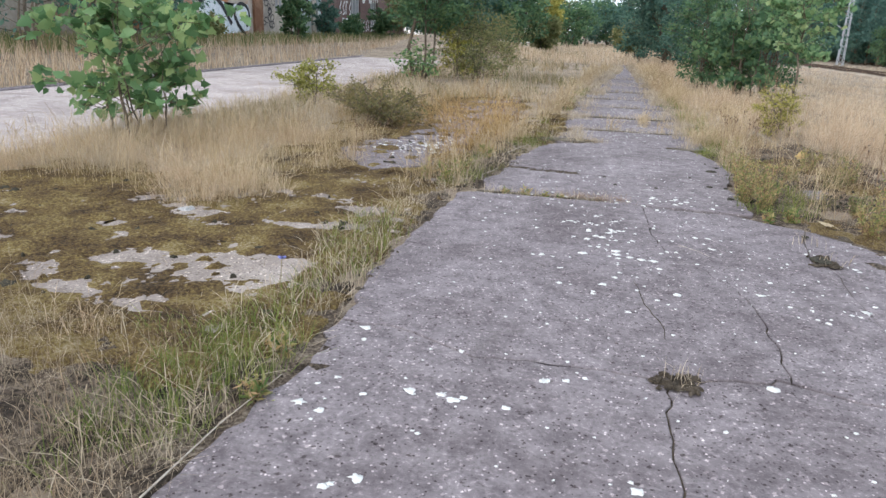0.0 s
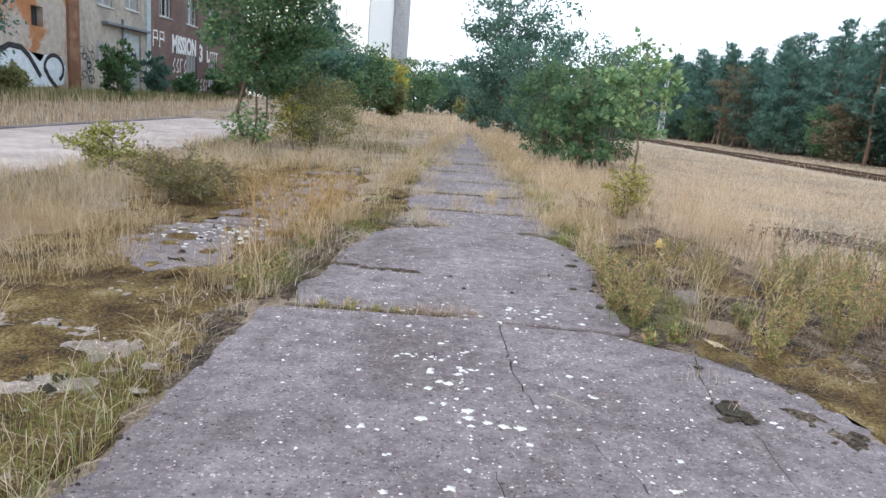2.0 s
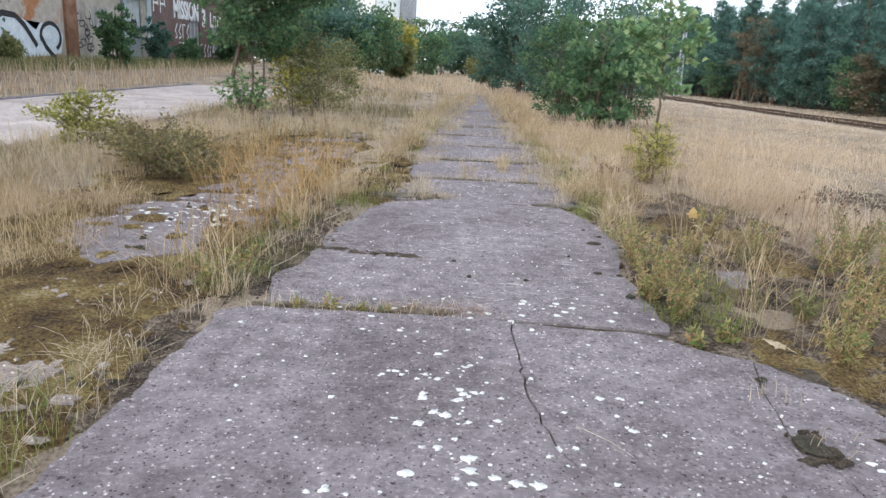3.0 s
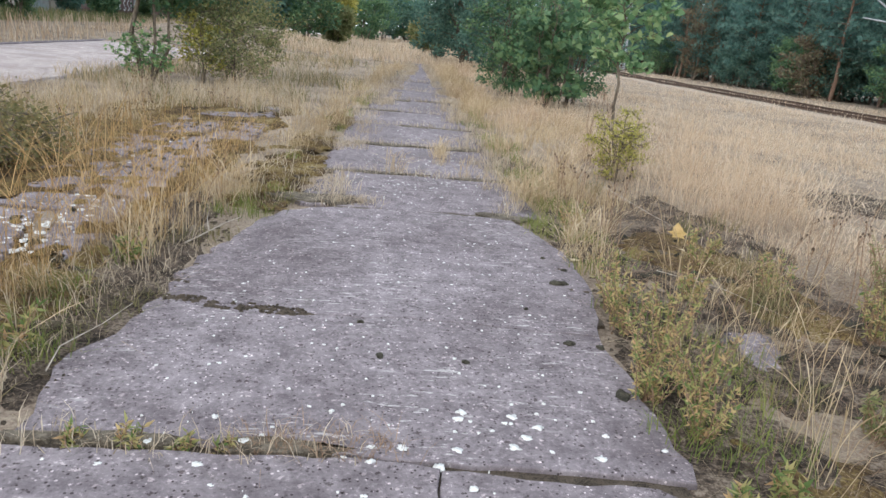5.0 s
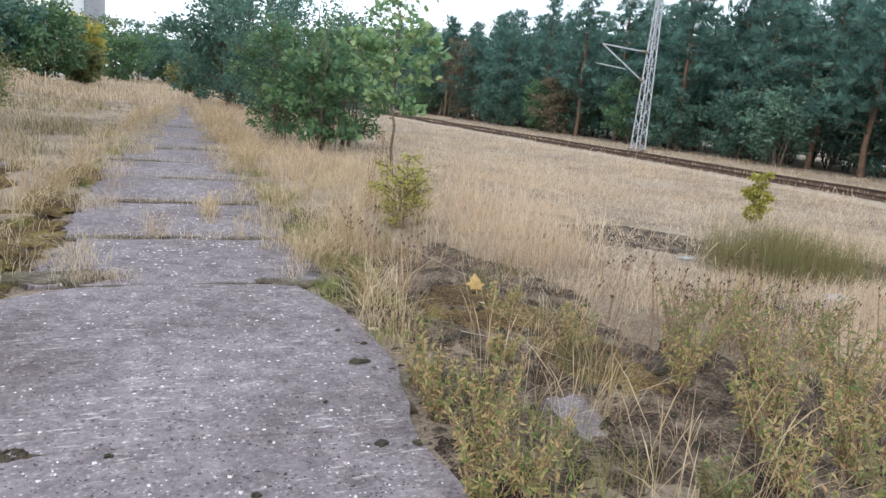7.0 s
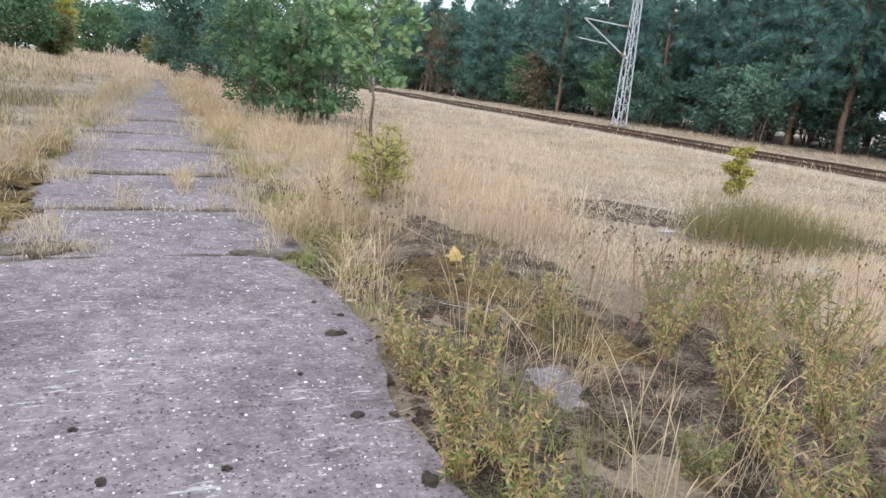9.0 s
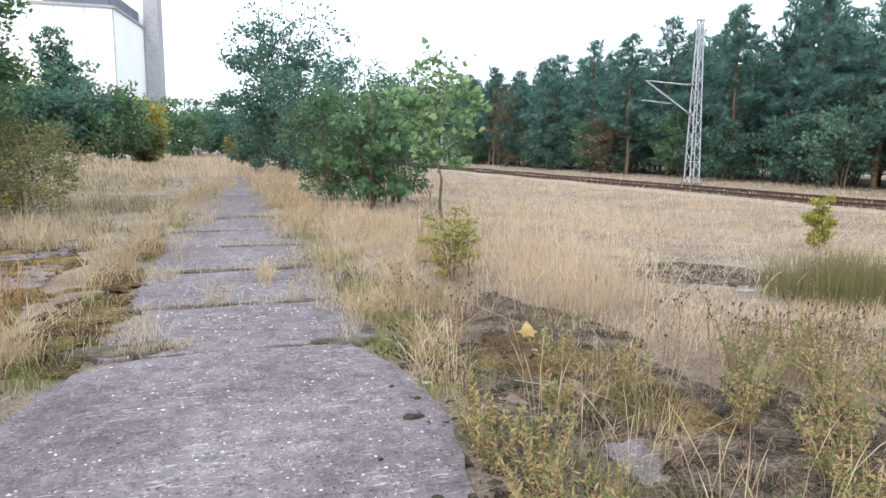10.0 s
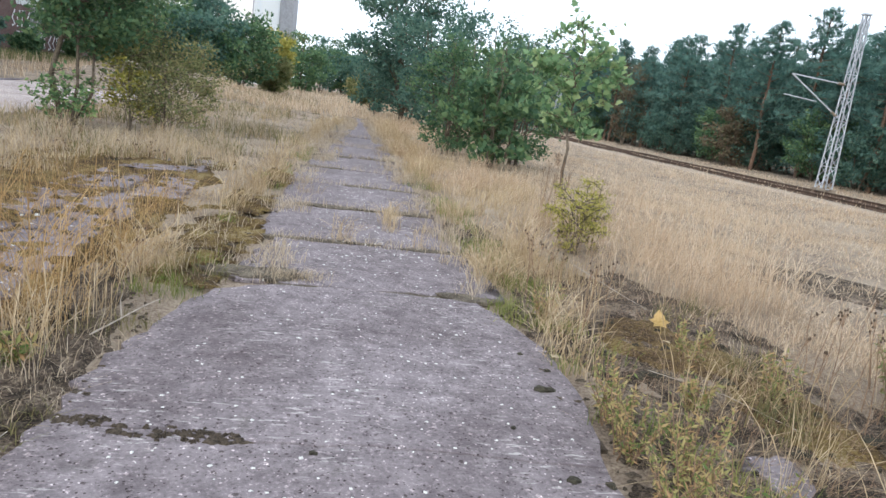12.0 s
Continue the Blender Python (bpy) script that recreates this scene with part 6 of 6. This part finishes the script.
# left verge, next to the slab edge
tx, ty = strip(520, -2.1, 0.8, 7.2, 36, 611, 1.6)
tx, ty = sel((tx < left_edge(ty) - 0.2) & (tx > left_edge(ty) - 0.75) & (fbm(tx, ty, 0.8, 36) > 0.38), tx, ty)
x, y = tufts(tx, ty, 34, 0.075, 612)
grass("verge_grass", "tall straw tufts on the verge of the path", [blades(x, y, np.repeat(rng.uniform(0.22, 0.55, len(tx)), 34), 0.0028 + 0.0002 * y, 0.55, 10, 1.6)], M_STRAW)
x, y = strip(9000, -2.1, 0.8, 7.2, 36, 610, 1.7)
m = (x < left_edge(y) - 0.1) & (x > left_edge(y) - 0.8) & (wave(x, y, 1.7) > -0.3)
x, y = sel(m, x, y)
grass("verge_grass", "short dry and greenish grass along the slab edge", [blades(x, y, 0.2, 0.0035 + 0.0003 * y, 0.6, 9)], M_GREYGRASS)
tx, ty = strip(11, -1.8, -1.3, 8.2, 9.9, 653)
x, y = tufts(tx, ty, 38, 0.10, 613)
grass("rust_grass", "rust orange dry grass beside the slab", [blades(x, y, np.repeat(rng.uniform(0.5, 1.05, len(tx)), 38), 0.0028, 0.42, 11, 1.9)], M_RUSTGRASS)
tx, ty = strip(30, -2.2, -1.2, 9.8, 13.4, 662)
tx, ty = sel((tx < left_edge(ty) - 0.3) & (tx > -1.65), tx, ty)
x, y = tufts(tx, ty, 30, 0.10, 663)
grass("rust_grass", "thin rust orange grass along the verge", [blades(x, y, np.repeat(rng.uniform(0.3, 0.7, len(tx)), 30), 0.0032, 0.5, 73, 1.8)], M_RUSTGRASS)
tx, ty = strip(30, -4.2, -2.3, 11.3, 14.0, 614)
x, y = tufts(tx, ty, 34, 0.15, 615)
grass("rust_grass", "rust orange dry grass clumps on mossy paving", [blades(x, y, np.repeat(rng.uniform(0.25, 0.65, len(tx)), 34), 0.0032, 0.75, 12)], M_RUSTGRASS)

# grey withered grass on the left foreground and behind the moss
tx, ty = strip(1100, -5.4, -1.5, 0.8, 3.6, 616)
tx, ty = sel((tx < left_edge(ty) - 0.1) & (fbm(tx, ty, 0.6, 32) > 0.40 + 0.2 * smooth(2.9, 3.6, ty)), tx, ty)
x, y = tufts(tx, ty, 16, 0.06, 646)
hh = np.repeat(rng.uniform(0.05, 0.24, len(tx)), 16)
tone = np.repeat(fbm(tx, ty, 0.9, 33) + 0.25 * rng.uniform(-1, 1, len(tx)), 16)
for lo, hi, mt, words in ((-1, 0.52, M_THATCH, "short grey-brown withered grass"), (0.52, 0.68, M_GREYGRASS, "short straw grass with thin seed stalks"), (0.68, 2, M_PINKSTRAW, "short reddish withered grass")):
    w = (tone > lo) & (tone <= hi)
    grass("withered_grass", words, [blades(x[w], y[w], hh[w], 0.003, 0.95, 13), blades(x[w][::7], y[w][::7], hh[w][::7] * 1.7, 0.0022, 0.5, 14, 1.8)], mt)
tx, ty = strip(1500, -6.4, -2.3, 5.6, 9.8, 617)
dens = fbm(tx, ty, 0.9, 34)
tx, ty = sel(clear_of_slabs(tx, ty) & ((tx < -2.7) | (ty > 10)) & (dens > 0.40 + 0.35 * (1 - smooth(5.6, 6.6, ty))), tx, ty)
x, y = tufts(tx, ty, 20, 0.085, 647)
hh = np.repeat(rng.uniform(0.08, 0.26, len(tx)) + 0.34 * np.clip(fbm(tx, ty, 0.9, 34) - 0.4, 0, 1) * rng.uniform(0.3, 1.6, len(tx)), 20)
tone = np.repeat(fbm(tx, ty, 1.1, 35) + 0.3 * rng.uniform(-1, 1, len(tx)), 20)
for lo, hi, mt, words in ((-1, 0.45, M_GREYGRASS, "knee-high pale withered grass clumps"), (0.45, 0.72, M_STRAW, "knee-high straw grass clumps"), (0.72, 2, M_PINKSTRAW, "reddish dry grass clumps near the road")):
    w = (tone > lo) & (tone <= hi)
    grass("withered_grass", words, [blades(x[w], y[w], hh[w], 0.0034, 1.15, 15), blades(x[w][::6], y[w][::6], hh[w][::6] * 1.45, 0.0024, 0.5, 55, 2.0)], mt)
tx, ty = strip(130, -6.2, -2.8, 5.8, 9.5, 618)
x, y = tufts(tx, ty, 16, 0.1, 619)
grass("withered_grass", "pale withered seed stalks on the left", [blades(x, y, 0.46, 0.0026, 0.3, 16, 2.0)], M_STRAW)
cx_, cy_, cq = polar(5200, 620, 7.5, 75, -62, -3)
m = (cx_ < left_edge(cy_) - 0.8) & (cx_ > -6.5) & ~((cx_ > -3.1) & (cy_ < 16.5)) & (fbm(cx_, cy_, 1.6, 37) > 0.36) & (cy_ > 9)
cx_, cy_, cq = sel(m, cx_, cy_, cq)
x, y = tufts(cx_, cy_, 18, 0.13, 648)
q = np.repeat(cq, 18)
hh = np.repeat(rng.uniform(0.1, 0.5, len(cx_)), 18)
odd = np.repeat(rng.uniform(0, 1, len(cx_)) < 0.62, 18)
grass("withered_grass", "dry straw grass between path and road", [blades(x[~odd], y[~odd], hh[~odd], 0.003 + 0.0005 * q[~odd], 0.5, 17)], M_STRAW)
grass("withered_grass", "grey withered grass between path and road", [blades(x[odd], y[odd], hh[odd], 0.003 + 0.0005 * q[odd], 0.7, 64)], M_GREYGRASS)
sel_ = odd & (np.arange(len(x)) % 3 == 0) & (wave(x, y, 1.3) > -0.05)
grass("verge_grass", "olive green weeds between path and road", [blades(x[sel_], y[sel_], 0.3, 0.006 + 0.0006 * q[sel_], 0.6, 65)], M_OLIVE)
x, y, q = polar(24000, 670, 9, 62, -60, -1)
x, y, q = sel((x < left_edge(y) - 0.5) & (x > -6.3) & (y > 9) & clear_of_slabs(x, y) & ((x < -3.2) | (y > 17)), x, y, q)
grass("thatch", "matted dry thatch lying between path and road", [blades(x, y, 0.09, 0.004 + 0.0008 * q, 2.2, 79)], M_THATCH)
x, y, q = polar(9000, 671, 16, 62, -30, -1)
x, y, q = sel((x < left_edge(y) - 0.6) & (x > -6.3) & (fbm(x, y, 2.2, 45) > 0.5), x, y, q)
grass("verge_grass", "olive and brown weeds in dry grass beyond the paving", [blades(x, y, 0.42, 0.005 + 0.0005 * q, 0.5, 80)], M_OLIVE)
# verge beyond the road
x, y, q = polar(30000, 621, 13, 80, -85, -8)
m = (x < -11.7) & (x > -18.8)
x, y, q = sel(m, x, y, q)
grass("verge_grass", "tall olive and straw weeds in front of the hall", [blades(x, y, 0.6, 0.010 + 0.0006 * q, 0.35, 18)], M_PINKSTRAW)
x, y = strip(8000, -18.6, -15.8, 8, 66, 622)
grass("verge_grass", "olive green weeds along the hall", [blades(x, y, 0.65, 0.04, 0.4, 19)], M_BROWNLEAF)
# far end
x, y = strip(14000, -14, 12, 40, 115, 623, 1.4)
x, y = sel((np.abs(x + 8.8) > 2.6), x, y)
grass("far_grass", "straw grass at the far end of the path", [blades(x, y, 0.45, 0.04, 0.45, 20)], M_FIELD)

# grass growing over the railway ballast
x, y, q = polar(26000, 650, 17, 110, 12, 88)
x, y, q = sel(on_tracks(x), x, y, q)
grass("track_grass", "dry grass growing over the railway ballast", [blades(x, y, 0.19, 0.004 + 0.0006 * q, 0.6, 66, 0, None, 0.06)], M_FIELD)
# fresh green
x, y = strip(2300, -2.1, -1.3, 2.0, 7.0, 665)
x, y = sel((x < left_edge(y) - 0.02) & (x > left_edge(y) - 0.55 + 0.15 * wave(x, y, 3)) & (fbm(x, y, 0.35, 43) > 0.4), x, y)
grass("verge_grass", "thin dry grass along the slab edge", [blades(x, y, 0.19, 0.003, 0.7, 75, 1.6)], M_GREYGRASS)
r5_ = np.random.default_rng(666)
x, y = tufts(r5_.normal(-1.78, 0.16, 26), r5_.normal(3.0, 0.35, 26), 34, 0.05, 667)
x, y = sel(x < left_edge(y) - 0.03, x, y)
grass("green_grass", "fresh green grass patch at the slab edge", [blades(x, y, 0.17, 0.0048, 0.7, 76)], M_GREEN)
x, y = strip(2000, -2.0, -1.3, 2.2, 5.8, 624)
m = (x < left_edge(y) - 0.03) & (x > left_edge(y) - 0.5 + 0.12 * wave(x, y, 3)) & (wave(x, y, 4.0) > -0.2)
x, y = sel(m, x, y)
grass("green_grass", "fresh green grass along the slab edge", [blades(x, y, 0.20, 0.0042, 0.55, 21)], M_GREEN)
tx, ty = strip(120, -2.2, 0.2, 7.2, 24, 625, 1.5)
tx, ty = sel((tx < left_edge(ty) - 0.1) & (tx > left_edge(ty) - 0.5), tx, ty)
x, y = tufts(tx, ty, 46, 0.07, 626)
grass("green_grass", "low green grass in the left verge", [blades(x, y, 0.17, 0.0055, 0.7, 22)], M_GREEN)
tx, ty = strip(80, 1.5, 2.1, 7.0, 20, 627, 1.2)
tx, ty = sel(clear_of_slabs(tx, ty, 0.05), tx, ty)
x, y = tufts(tx, ty, 40, 0.08, 628)
grass("green_grass", "low green grass at the right slab edge", [blades(x, y, 0.17, 0.0055, 0.7, 23)], M_GREEN)
tx = np.array([2.9, 3.0, 2.95, 2.75, 2.6, 2.7, 3.35, 2.2, -1.6, -1.5, -1.4, -5.6, -4.9, 2.5])
ty = np.array([10.6, 9.6, 9.45, 8.75, 8.6, 8.9, 10.9, 7.6, 7.9, 8.4, 7.4, 8.2, 8.4, 12.2])
x, y = tufts(tx, ty, 45, 0.08, 629)
grass("green_grass", "dark green tufts among the dead stems", [blades(x, y, 0.24, 0.007, 0.7, 24)], M_OLIVE)
tx, ty = strip(34, 6.4, 8.4, 10.8, 11.9, 630)
x, y = tufts(tx, ty, 90, 0.16, 631)
grass("grass_clump", "grey-green tall rush clump on the field", [blades(x, y, 0.62, 0.005, 0.3, 25)], M_OLIVE, "grass clump")
x, y = strip(5200, -2.0, -0.5, 7.1, 11.0, 661)
m = (x < left_edge(y) + 0.02) & (x > left_edge(y) - 0.5) & (fbm(x, y, 0.4, 38) > 0.42)
x, y = sel(m, x, y)
g = fbm(x, y, 0.5, 39) > 0.52
grass("green_grass", "olive green grass and creeping weeds at the slab edge", [blades(x[g], y[g], 0.12, 0.0055, 1.0, 71)], M_OLIVE)
grass("withered_grass", "short withered grass matted at the slab edge", [blades(x[~g], y[~g], 0.10, 0.0036, 1.4, 72)], M_GREYGRASS)
# grass creeping over the slab edges
ty = rng.uniform(10.8, 38, 900)
side = rng.uniform(0, 1, 900) < 0.5
tx = np.where(side, left_edge(ty) + rng.uniform(-0.1, 0.34, 900) ** 1.0, right_edge(ty) - rng.uniform(-0.1, 0.26, 900))
tx, ty = sel(wave(tx * 0.4, ty, 2.6) + rng.normal(0, 0.25, 900) > 0.12, tx, ty)
x, y = tufts(tx, ty, 15, 0.06, 651)
hh = np.repeat(rng.uniform(0.06, 0.3, len(tx)), 15)
grass("verge_grass", "dry grass creeping over the slab edges", [blades(x, y, hh, 0.0032 + 0.0003 * y, 0.8, 67, 0, None, 0.025)], M_GREYGRASS)
x, y = tufts(np.array([0.88, 0.92, 0.85, 0.9, 0.95, 0.3, 0.35, 1.1]), np.array([13.1, 13.3, 13.55, 13.8, 14.0, 12.5, 12.4, 12.4]), 30, 0.05, 652)
grass("joint_grass", "straw tufts standing in a slab crack", [blades(x, y, 0.26, 0.004, 0.5, 68, 1.5, None, 0.02)], M_STRAW)
# tufts in the joints
jx = np.concatenate([np.linspace(-1.0, 0.1, 14), np.linspace(-0.25, 0.1, 7), np.linspace(-0.3, 1.3, 16), np.linspace(-0.2, 1.3, 10), np.linspace(-0.2, 1.3, 9), np.linspace(0, 1.4, 8), np.linspace(0.1, 1.6, 9), np.linspace(0.2, 1.6, 9), np.linspace(0.3, 1.6, 9), np.array([0.4, 0.45, 1.75, 1.7, 0.9, 0.95, 0.9])])
jy = np.concatenate([np.full(14, 7.03), np.full(7, 10.85), np.full(16, 12.29), np.full(10, 14.29), np.full(9, 16.34), np.full(8, 18.44), np.full(9, 20.75), np.full(9, 23.55), np.full(9, 26.95), np.array([3.37, 3.42, 5.6, 6.1, 13.1, 13.6, 14.1])])
x, y = tufts(jx, jy, 13, 0.055, 632)
grass("joint_grass", "small dry grass tufts growing in the joints", [blades(x, y, 0.10 + 0.004 * np.maximum(0, y - 7), 0.0035 + 0.0002 * y, 0.8, 26, 0, None, 0.03)], M_GREYGRASS)
x, y = tufts(np.linspace(-0.28, 0.1, 12), np.linspace(10.80, 10.95, 12), 26, 0.06, 633)
grass("joint_grass", "pale dry grass tuft on the slab joint", [blades(x, y, 0.13, 0.0034, 0.7, 27)], M_GREYGRASS)


# ---------------------------------------------------------------- single weeds
def weed(x, y, h, seed, mat, stems=20, per=26, size=0.026, label="leafy green weed at the slab edge"):
    r = np.random.default_rng(seed)
    t = thing("weed", label, "weed", (x, y, float(ground_z(x, y))), "weeds beside the path")
    segs, pos = [], []
    for s in range(stems):
        a = r.uniform(0, 6.28)
        q = np.array((0.4 * h * math.cos(a), 0.4 * h * math.sin(a), h * r.uniform(0.6, 1.0)))
        pts = curve_points((r.normal(0, 0.03), r.normal(0, 0.03), -0.02), q, 0, 5, 0.02 * h, r)
        segs += chain(pts, 0.0042, 0.002)
        w = r.uniform(0.2, 1.0, per)
        pos.append(np.stack([np.interp(w * 4, range(5), pts[:, k]) for k in range(3)], 1))
    v, f = tubes(segs, 4)
    tagged(mesh_object("stem", fast_mesh("stem", v, f), M_STALK, t), kind="stuff")
    pos = np.concatenate(pos)
    lv, lf = leaves(LEAF_LANCE, pos, 1.25 * size * r.uniform(0.6, 1.4, len(pos)), r, 0.3)
    mesh_object("foliage", fast_mesh("foliage", lv, lf), mat, t)
    return t


wr = np.random.default_rng(77)
for k, (x, y, h) in enumerate([(1.62, 8.35, 0.36), (1.75, 8.1, 0.42), (1.58, 7.85, 0.38), (1.72, 7.6, 0.4), (1.5, 7.55, 0.3), (1.66, 8.7, 0.36), (1.6, 7.25, 0.3), (1.8, 10.3, 0.3)]):
    weed(x, y, h, 700 + k, M_WEED)
for k, (x, y, h) in enumerate([(3.15, 8.35, 0.45), (3.45, 8.6, 0.55), (3.8, 8.4, 0.55), (3.45, 8.0, 0.52), (4.1, 8.75, 0.55), (3.1, 7.75, 0.45), (3.9, 7.9, 0.55), (3.75, 9.1, 0.5), (2.85, 7.35, 0.4), (3.3, 7.35, 0.5), (4.35, 8.25, 0.55), (2.9, 9.1, 0.32), (2.55, 6.9, 0.38),
                               (3.0, 6.95, 0.45), (3.6, 7.6, 0.55), (4.3, 9.2, 0.5), (2.45, 7.3, 0.25), (2.65, 9.7, 0.3), (2.3, 6.6, 0.3), (4.6, 8.7, 0.5), (2.25, 8.9, 0.25)]):
    weed(x, y, h, 720 + k, (M_WEED, M_BROWNLEAF, M_WEED)[k % 3], 20, 24, 0.03, "yellowing leafy weed among dead stalks")
for k, (x, y, h) in enumerate([(-1.5, 7.35, 0.22), (-1.35, 7.7, 0.25), (-1.75, 7.5, 0.2), (-1.45, 3.15, 0.14), (-1.38, 2.75, 0.12), (1.55, 6.75, 0.12), (1.75, 6.85, 0.14), (-1.3, 9.0, 0.2)]):
    weed(x, y, h, 740 + k, M_WEED, 9, 14, 0.042, "low broad-leaved green weed at the slab edge")
# weeds and dead twigs in the first joint
for k, (jx_, h) in enumerate([(-0.82, 0.08), (-0.62, 0.1), (-0.45, 0.08), (-0.3, 0.07)]):
    weed(jx_, 7.03, h, 770 + k, M_WEED, 9, 12, 0.03, "small green weed growing in the slab joint")
x, y = tufts(np.linspace(-0.25, 0.3, 9), np.full(9, 7.05), 30, 0.05, 653)
grass("dead_stems", "tangle of dead brown twigs on the slab joint", [blades(x, y, 0.07, 0.0035, 1.4, 69, 0, None, 0.035)], M_STALK, "dead grass")


def dry_stalks(x, y, n, h, seed):
    """Dead brown flower stalks with dark round heads."""
    r = np.random.default_rng(seed)
    t = thing("dry_flower_stalks", "dead brown flower stalks with dark seed heads", "dry plant", (x, y, float(ground_z(x, y))), "dead flower stalks")
    segs, heads = [], []
    for k in range(n):
        p = np.array((r.normal(0, 0.16), r.normal(0, 0.16), -0.02))
        q = p + np.array((r.normal(0, 0.07), r.normal(0, 0.07), h * r.uniform(0.7, 1.1)))
        pts = curve_points(p, q, 0, 4, 0.01, r)
        segs += chain(pts, 0.0035, 0.002)
        for s in range(3):
            e = q + np.array((r.normal(0, 0.03), r.normal(0, 0.03), r.uniform(-0.04, 0.03)))
            segs.append((pts[2] + (q - pts[2]) * 0.6, e, 0.002, 0.0015))
            heads.append((e, e + np.array((0, 0, 0.014)), 0.007, 0.005))
    v, f = tubes(segs, 4)
    tagged(mesh_object("stem", fast_mesh("stem", v, f), M_STALK, t), kind="stuff")
    v, f = tubes(heads, 5)
    tagged(mesh_object("seed_head", fast_mesh("seed_head", v, f), M_SEED, t, "dark dry seed heads"), kind="stuff")


for k, (x, y, n, h) in enumerate([(3.4, 8.9, 8, 0.62), (3.9, 8.8, 8, 0.62), (4.3, 9.2, 8, 0.6), (4.6, 8.8, 7, 0.55), (3.7, 9.5, 6, 0.55), (1.9, 9.9, 6, 0.6), (2.0, 11.0, 6, 0.6), (-1.3, 10.6, 6, 0.5), (-3.3, 11.2, 9, 0.6), (-3.6, 11.6, 9, 0.62), (-3.9, 12.1, 9, 0.6), (-4.3, 12.4, 7, 0.6), (-3.1, 11.9, 7, 0.55), (-2.6, 8.4, 5, 0.5), (-1.5, 12.4, 7, 0.55), (-1.9, 14.0, 7, 0.6), (3.0, 13.9, 6, 1.0), (3.5, 15.6, 7, 1.0), (4.8, 8.3, 6, 0.55), (-3.0, 14.5, 7, 0.6)]):
    dry_stalks(x, y, n, h, 760 + k)


def fallen_leaf(x, y, z, size, mat, label, turn, lift=25):
    t = bpy.data.meshes.new("leaf")
    tv, tf = LEAF_MAPLE
    bm = bmesh.new()
    vs = [bm.verts.new(p * size) for p in tv]
    for f in tf:
        bm.faces.new([vs[i] for i in f])
    bmesh.ops.solidify(bm, geom=bm.faces[:], thickness=0.002)
    v, f = tubes([((0, 0, 0), (0.02 * size, -0.6 * size, -0.1 * size), 0.002, 0.0015)], 4)
    ws = [bm.verts.new(p) for p in v]
    for q in f:
        bm.faces.new([ws[i] for i in q])
    ob = part("fallen_leaf", bm, mat, None)
    ob.matrix_basis = pose(x, y, z, lift, 0, turn)
    return tagged(ob, label, "leaf")


fallen_leaf(2.70, 10.26, 0.05, 0.15, M_YELLOW, "yellow fallen maple leaf propped in dry grass", -12, 45)
fallen_leaf(2.70, 10.05, 0.0, 0.12, M_CREAM, "pale dry fallen leaf in the grass", 120, 15)
fallen_leaf(2.06, 6.75, 0.01, 0.13, M_CREAM, "pale dry fallen leaf beside the slab", 60, 12)
fallen_leaf(1.62, 9.55, 0.02, 0.09, M_CREAM, "pale dry fallen leaf at the slab edge", 200, 10)


def stick(pts, r, label):
    segs = chain(np.array(pts, float), 0.6 * r, 0.3 * r)
    v, f = tubes(segs, 6)
    return tagged(mesh_object("stick", fast_mesh("stick", v, f), M_TWIG), label, "stick", "sticks on the verge")


stick([(-1.08, 9.35, 0.012), (-1.0, 9.6, 0.02), (-0.92, 9.85, 0.03), (-0.86, 10.05, 0.02)], 0.009, "bleached dead stick at the slab edge")
stick([(-1.0, 9.65, 0.02), (-1.06, 9.85, 0.05), (-1.08, 9.98, 0.06)], 0.006, "bleached forked twig at the slab edge")
stick([(-1.13, 7.5, 0.014), (-1.16, 7.7, 0.03), (-1.08, 7.95, 0.03), (-1.04, 8.25, 0.02)], 0.006, "thin dead twig along the slab")
stick([(-1.43, 1.9, 0.016), (-1.40, 2.5, 0.014), (-1.34, 2.95, 0.012)], 0.007, "long dry stem lying along the slab edge")
stick([(0.66, 5.68, 0.012), (0.78, 5.56, 0.012), (0.85, 5.45, 0.012)], 0.004, "short dry straw lying on the slab")
stick([(2.3, 11.2, 0.25), (2.6, 10.9, 0.12), (2.9, 10.7, 0.0)], 0.006, "bent dead twig in dry grass")
stick([(2.2, 9.4, 0.02), (2.5, 9.0, 0.05), (2.75, 8.6, 0.02)], 0.005, "thin dead twig on the ground")


def chicory(x, y, h):
    t = thing("chicory_flower", "small blue wild flower on a thin stem", "flower", (x, y, float(ground_z(x, y))))
    v, f = tubes(chain(curve_points((0, 0, -0.02), (0.03, 0.0, h), 0, 5), 0.003, 0.002), 4)
    mesh_object("stem", fast_mesh("stem", v, f), M_OLIVE, t)
    pr_ = np.random.default_rng(3)
    pos = np.tile(np.array((0.03, 0.0, h)), (14, 1))
    a = np.linspace(0, 6.28, 14, endpoint=False)
    out = np.stack([np.cos(a), np.sin(a), np.full(14, 0.3)], 1)
    lv, lf = leaves(LEAF_DIAMOND, pos, 0.028, pr_, 0.0, out * 9)
    mesh_object("blossom", fast_mesh("blossom", lv, lf), M_BLUE, t, "blue petals")


chicory(-1.72, 3.75, 0.30)
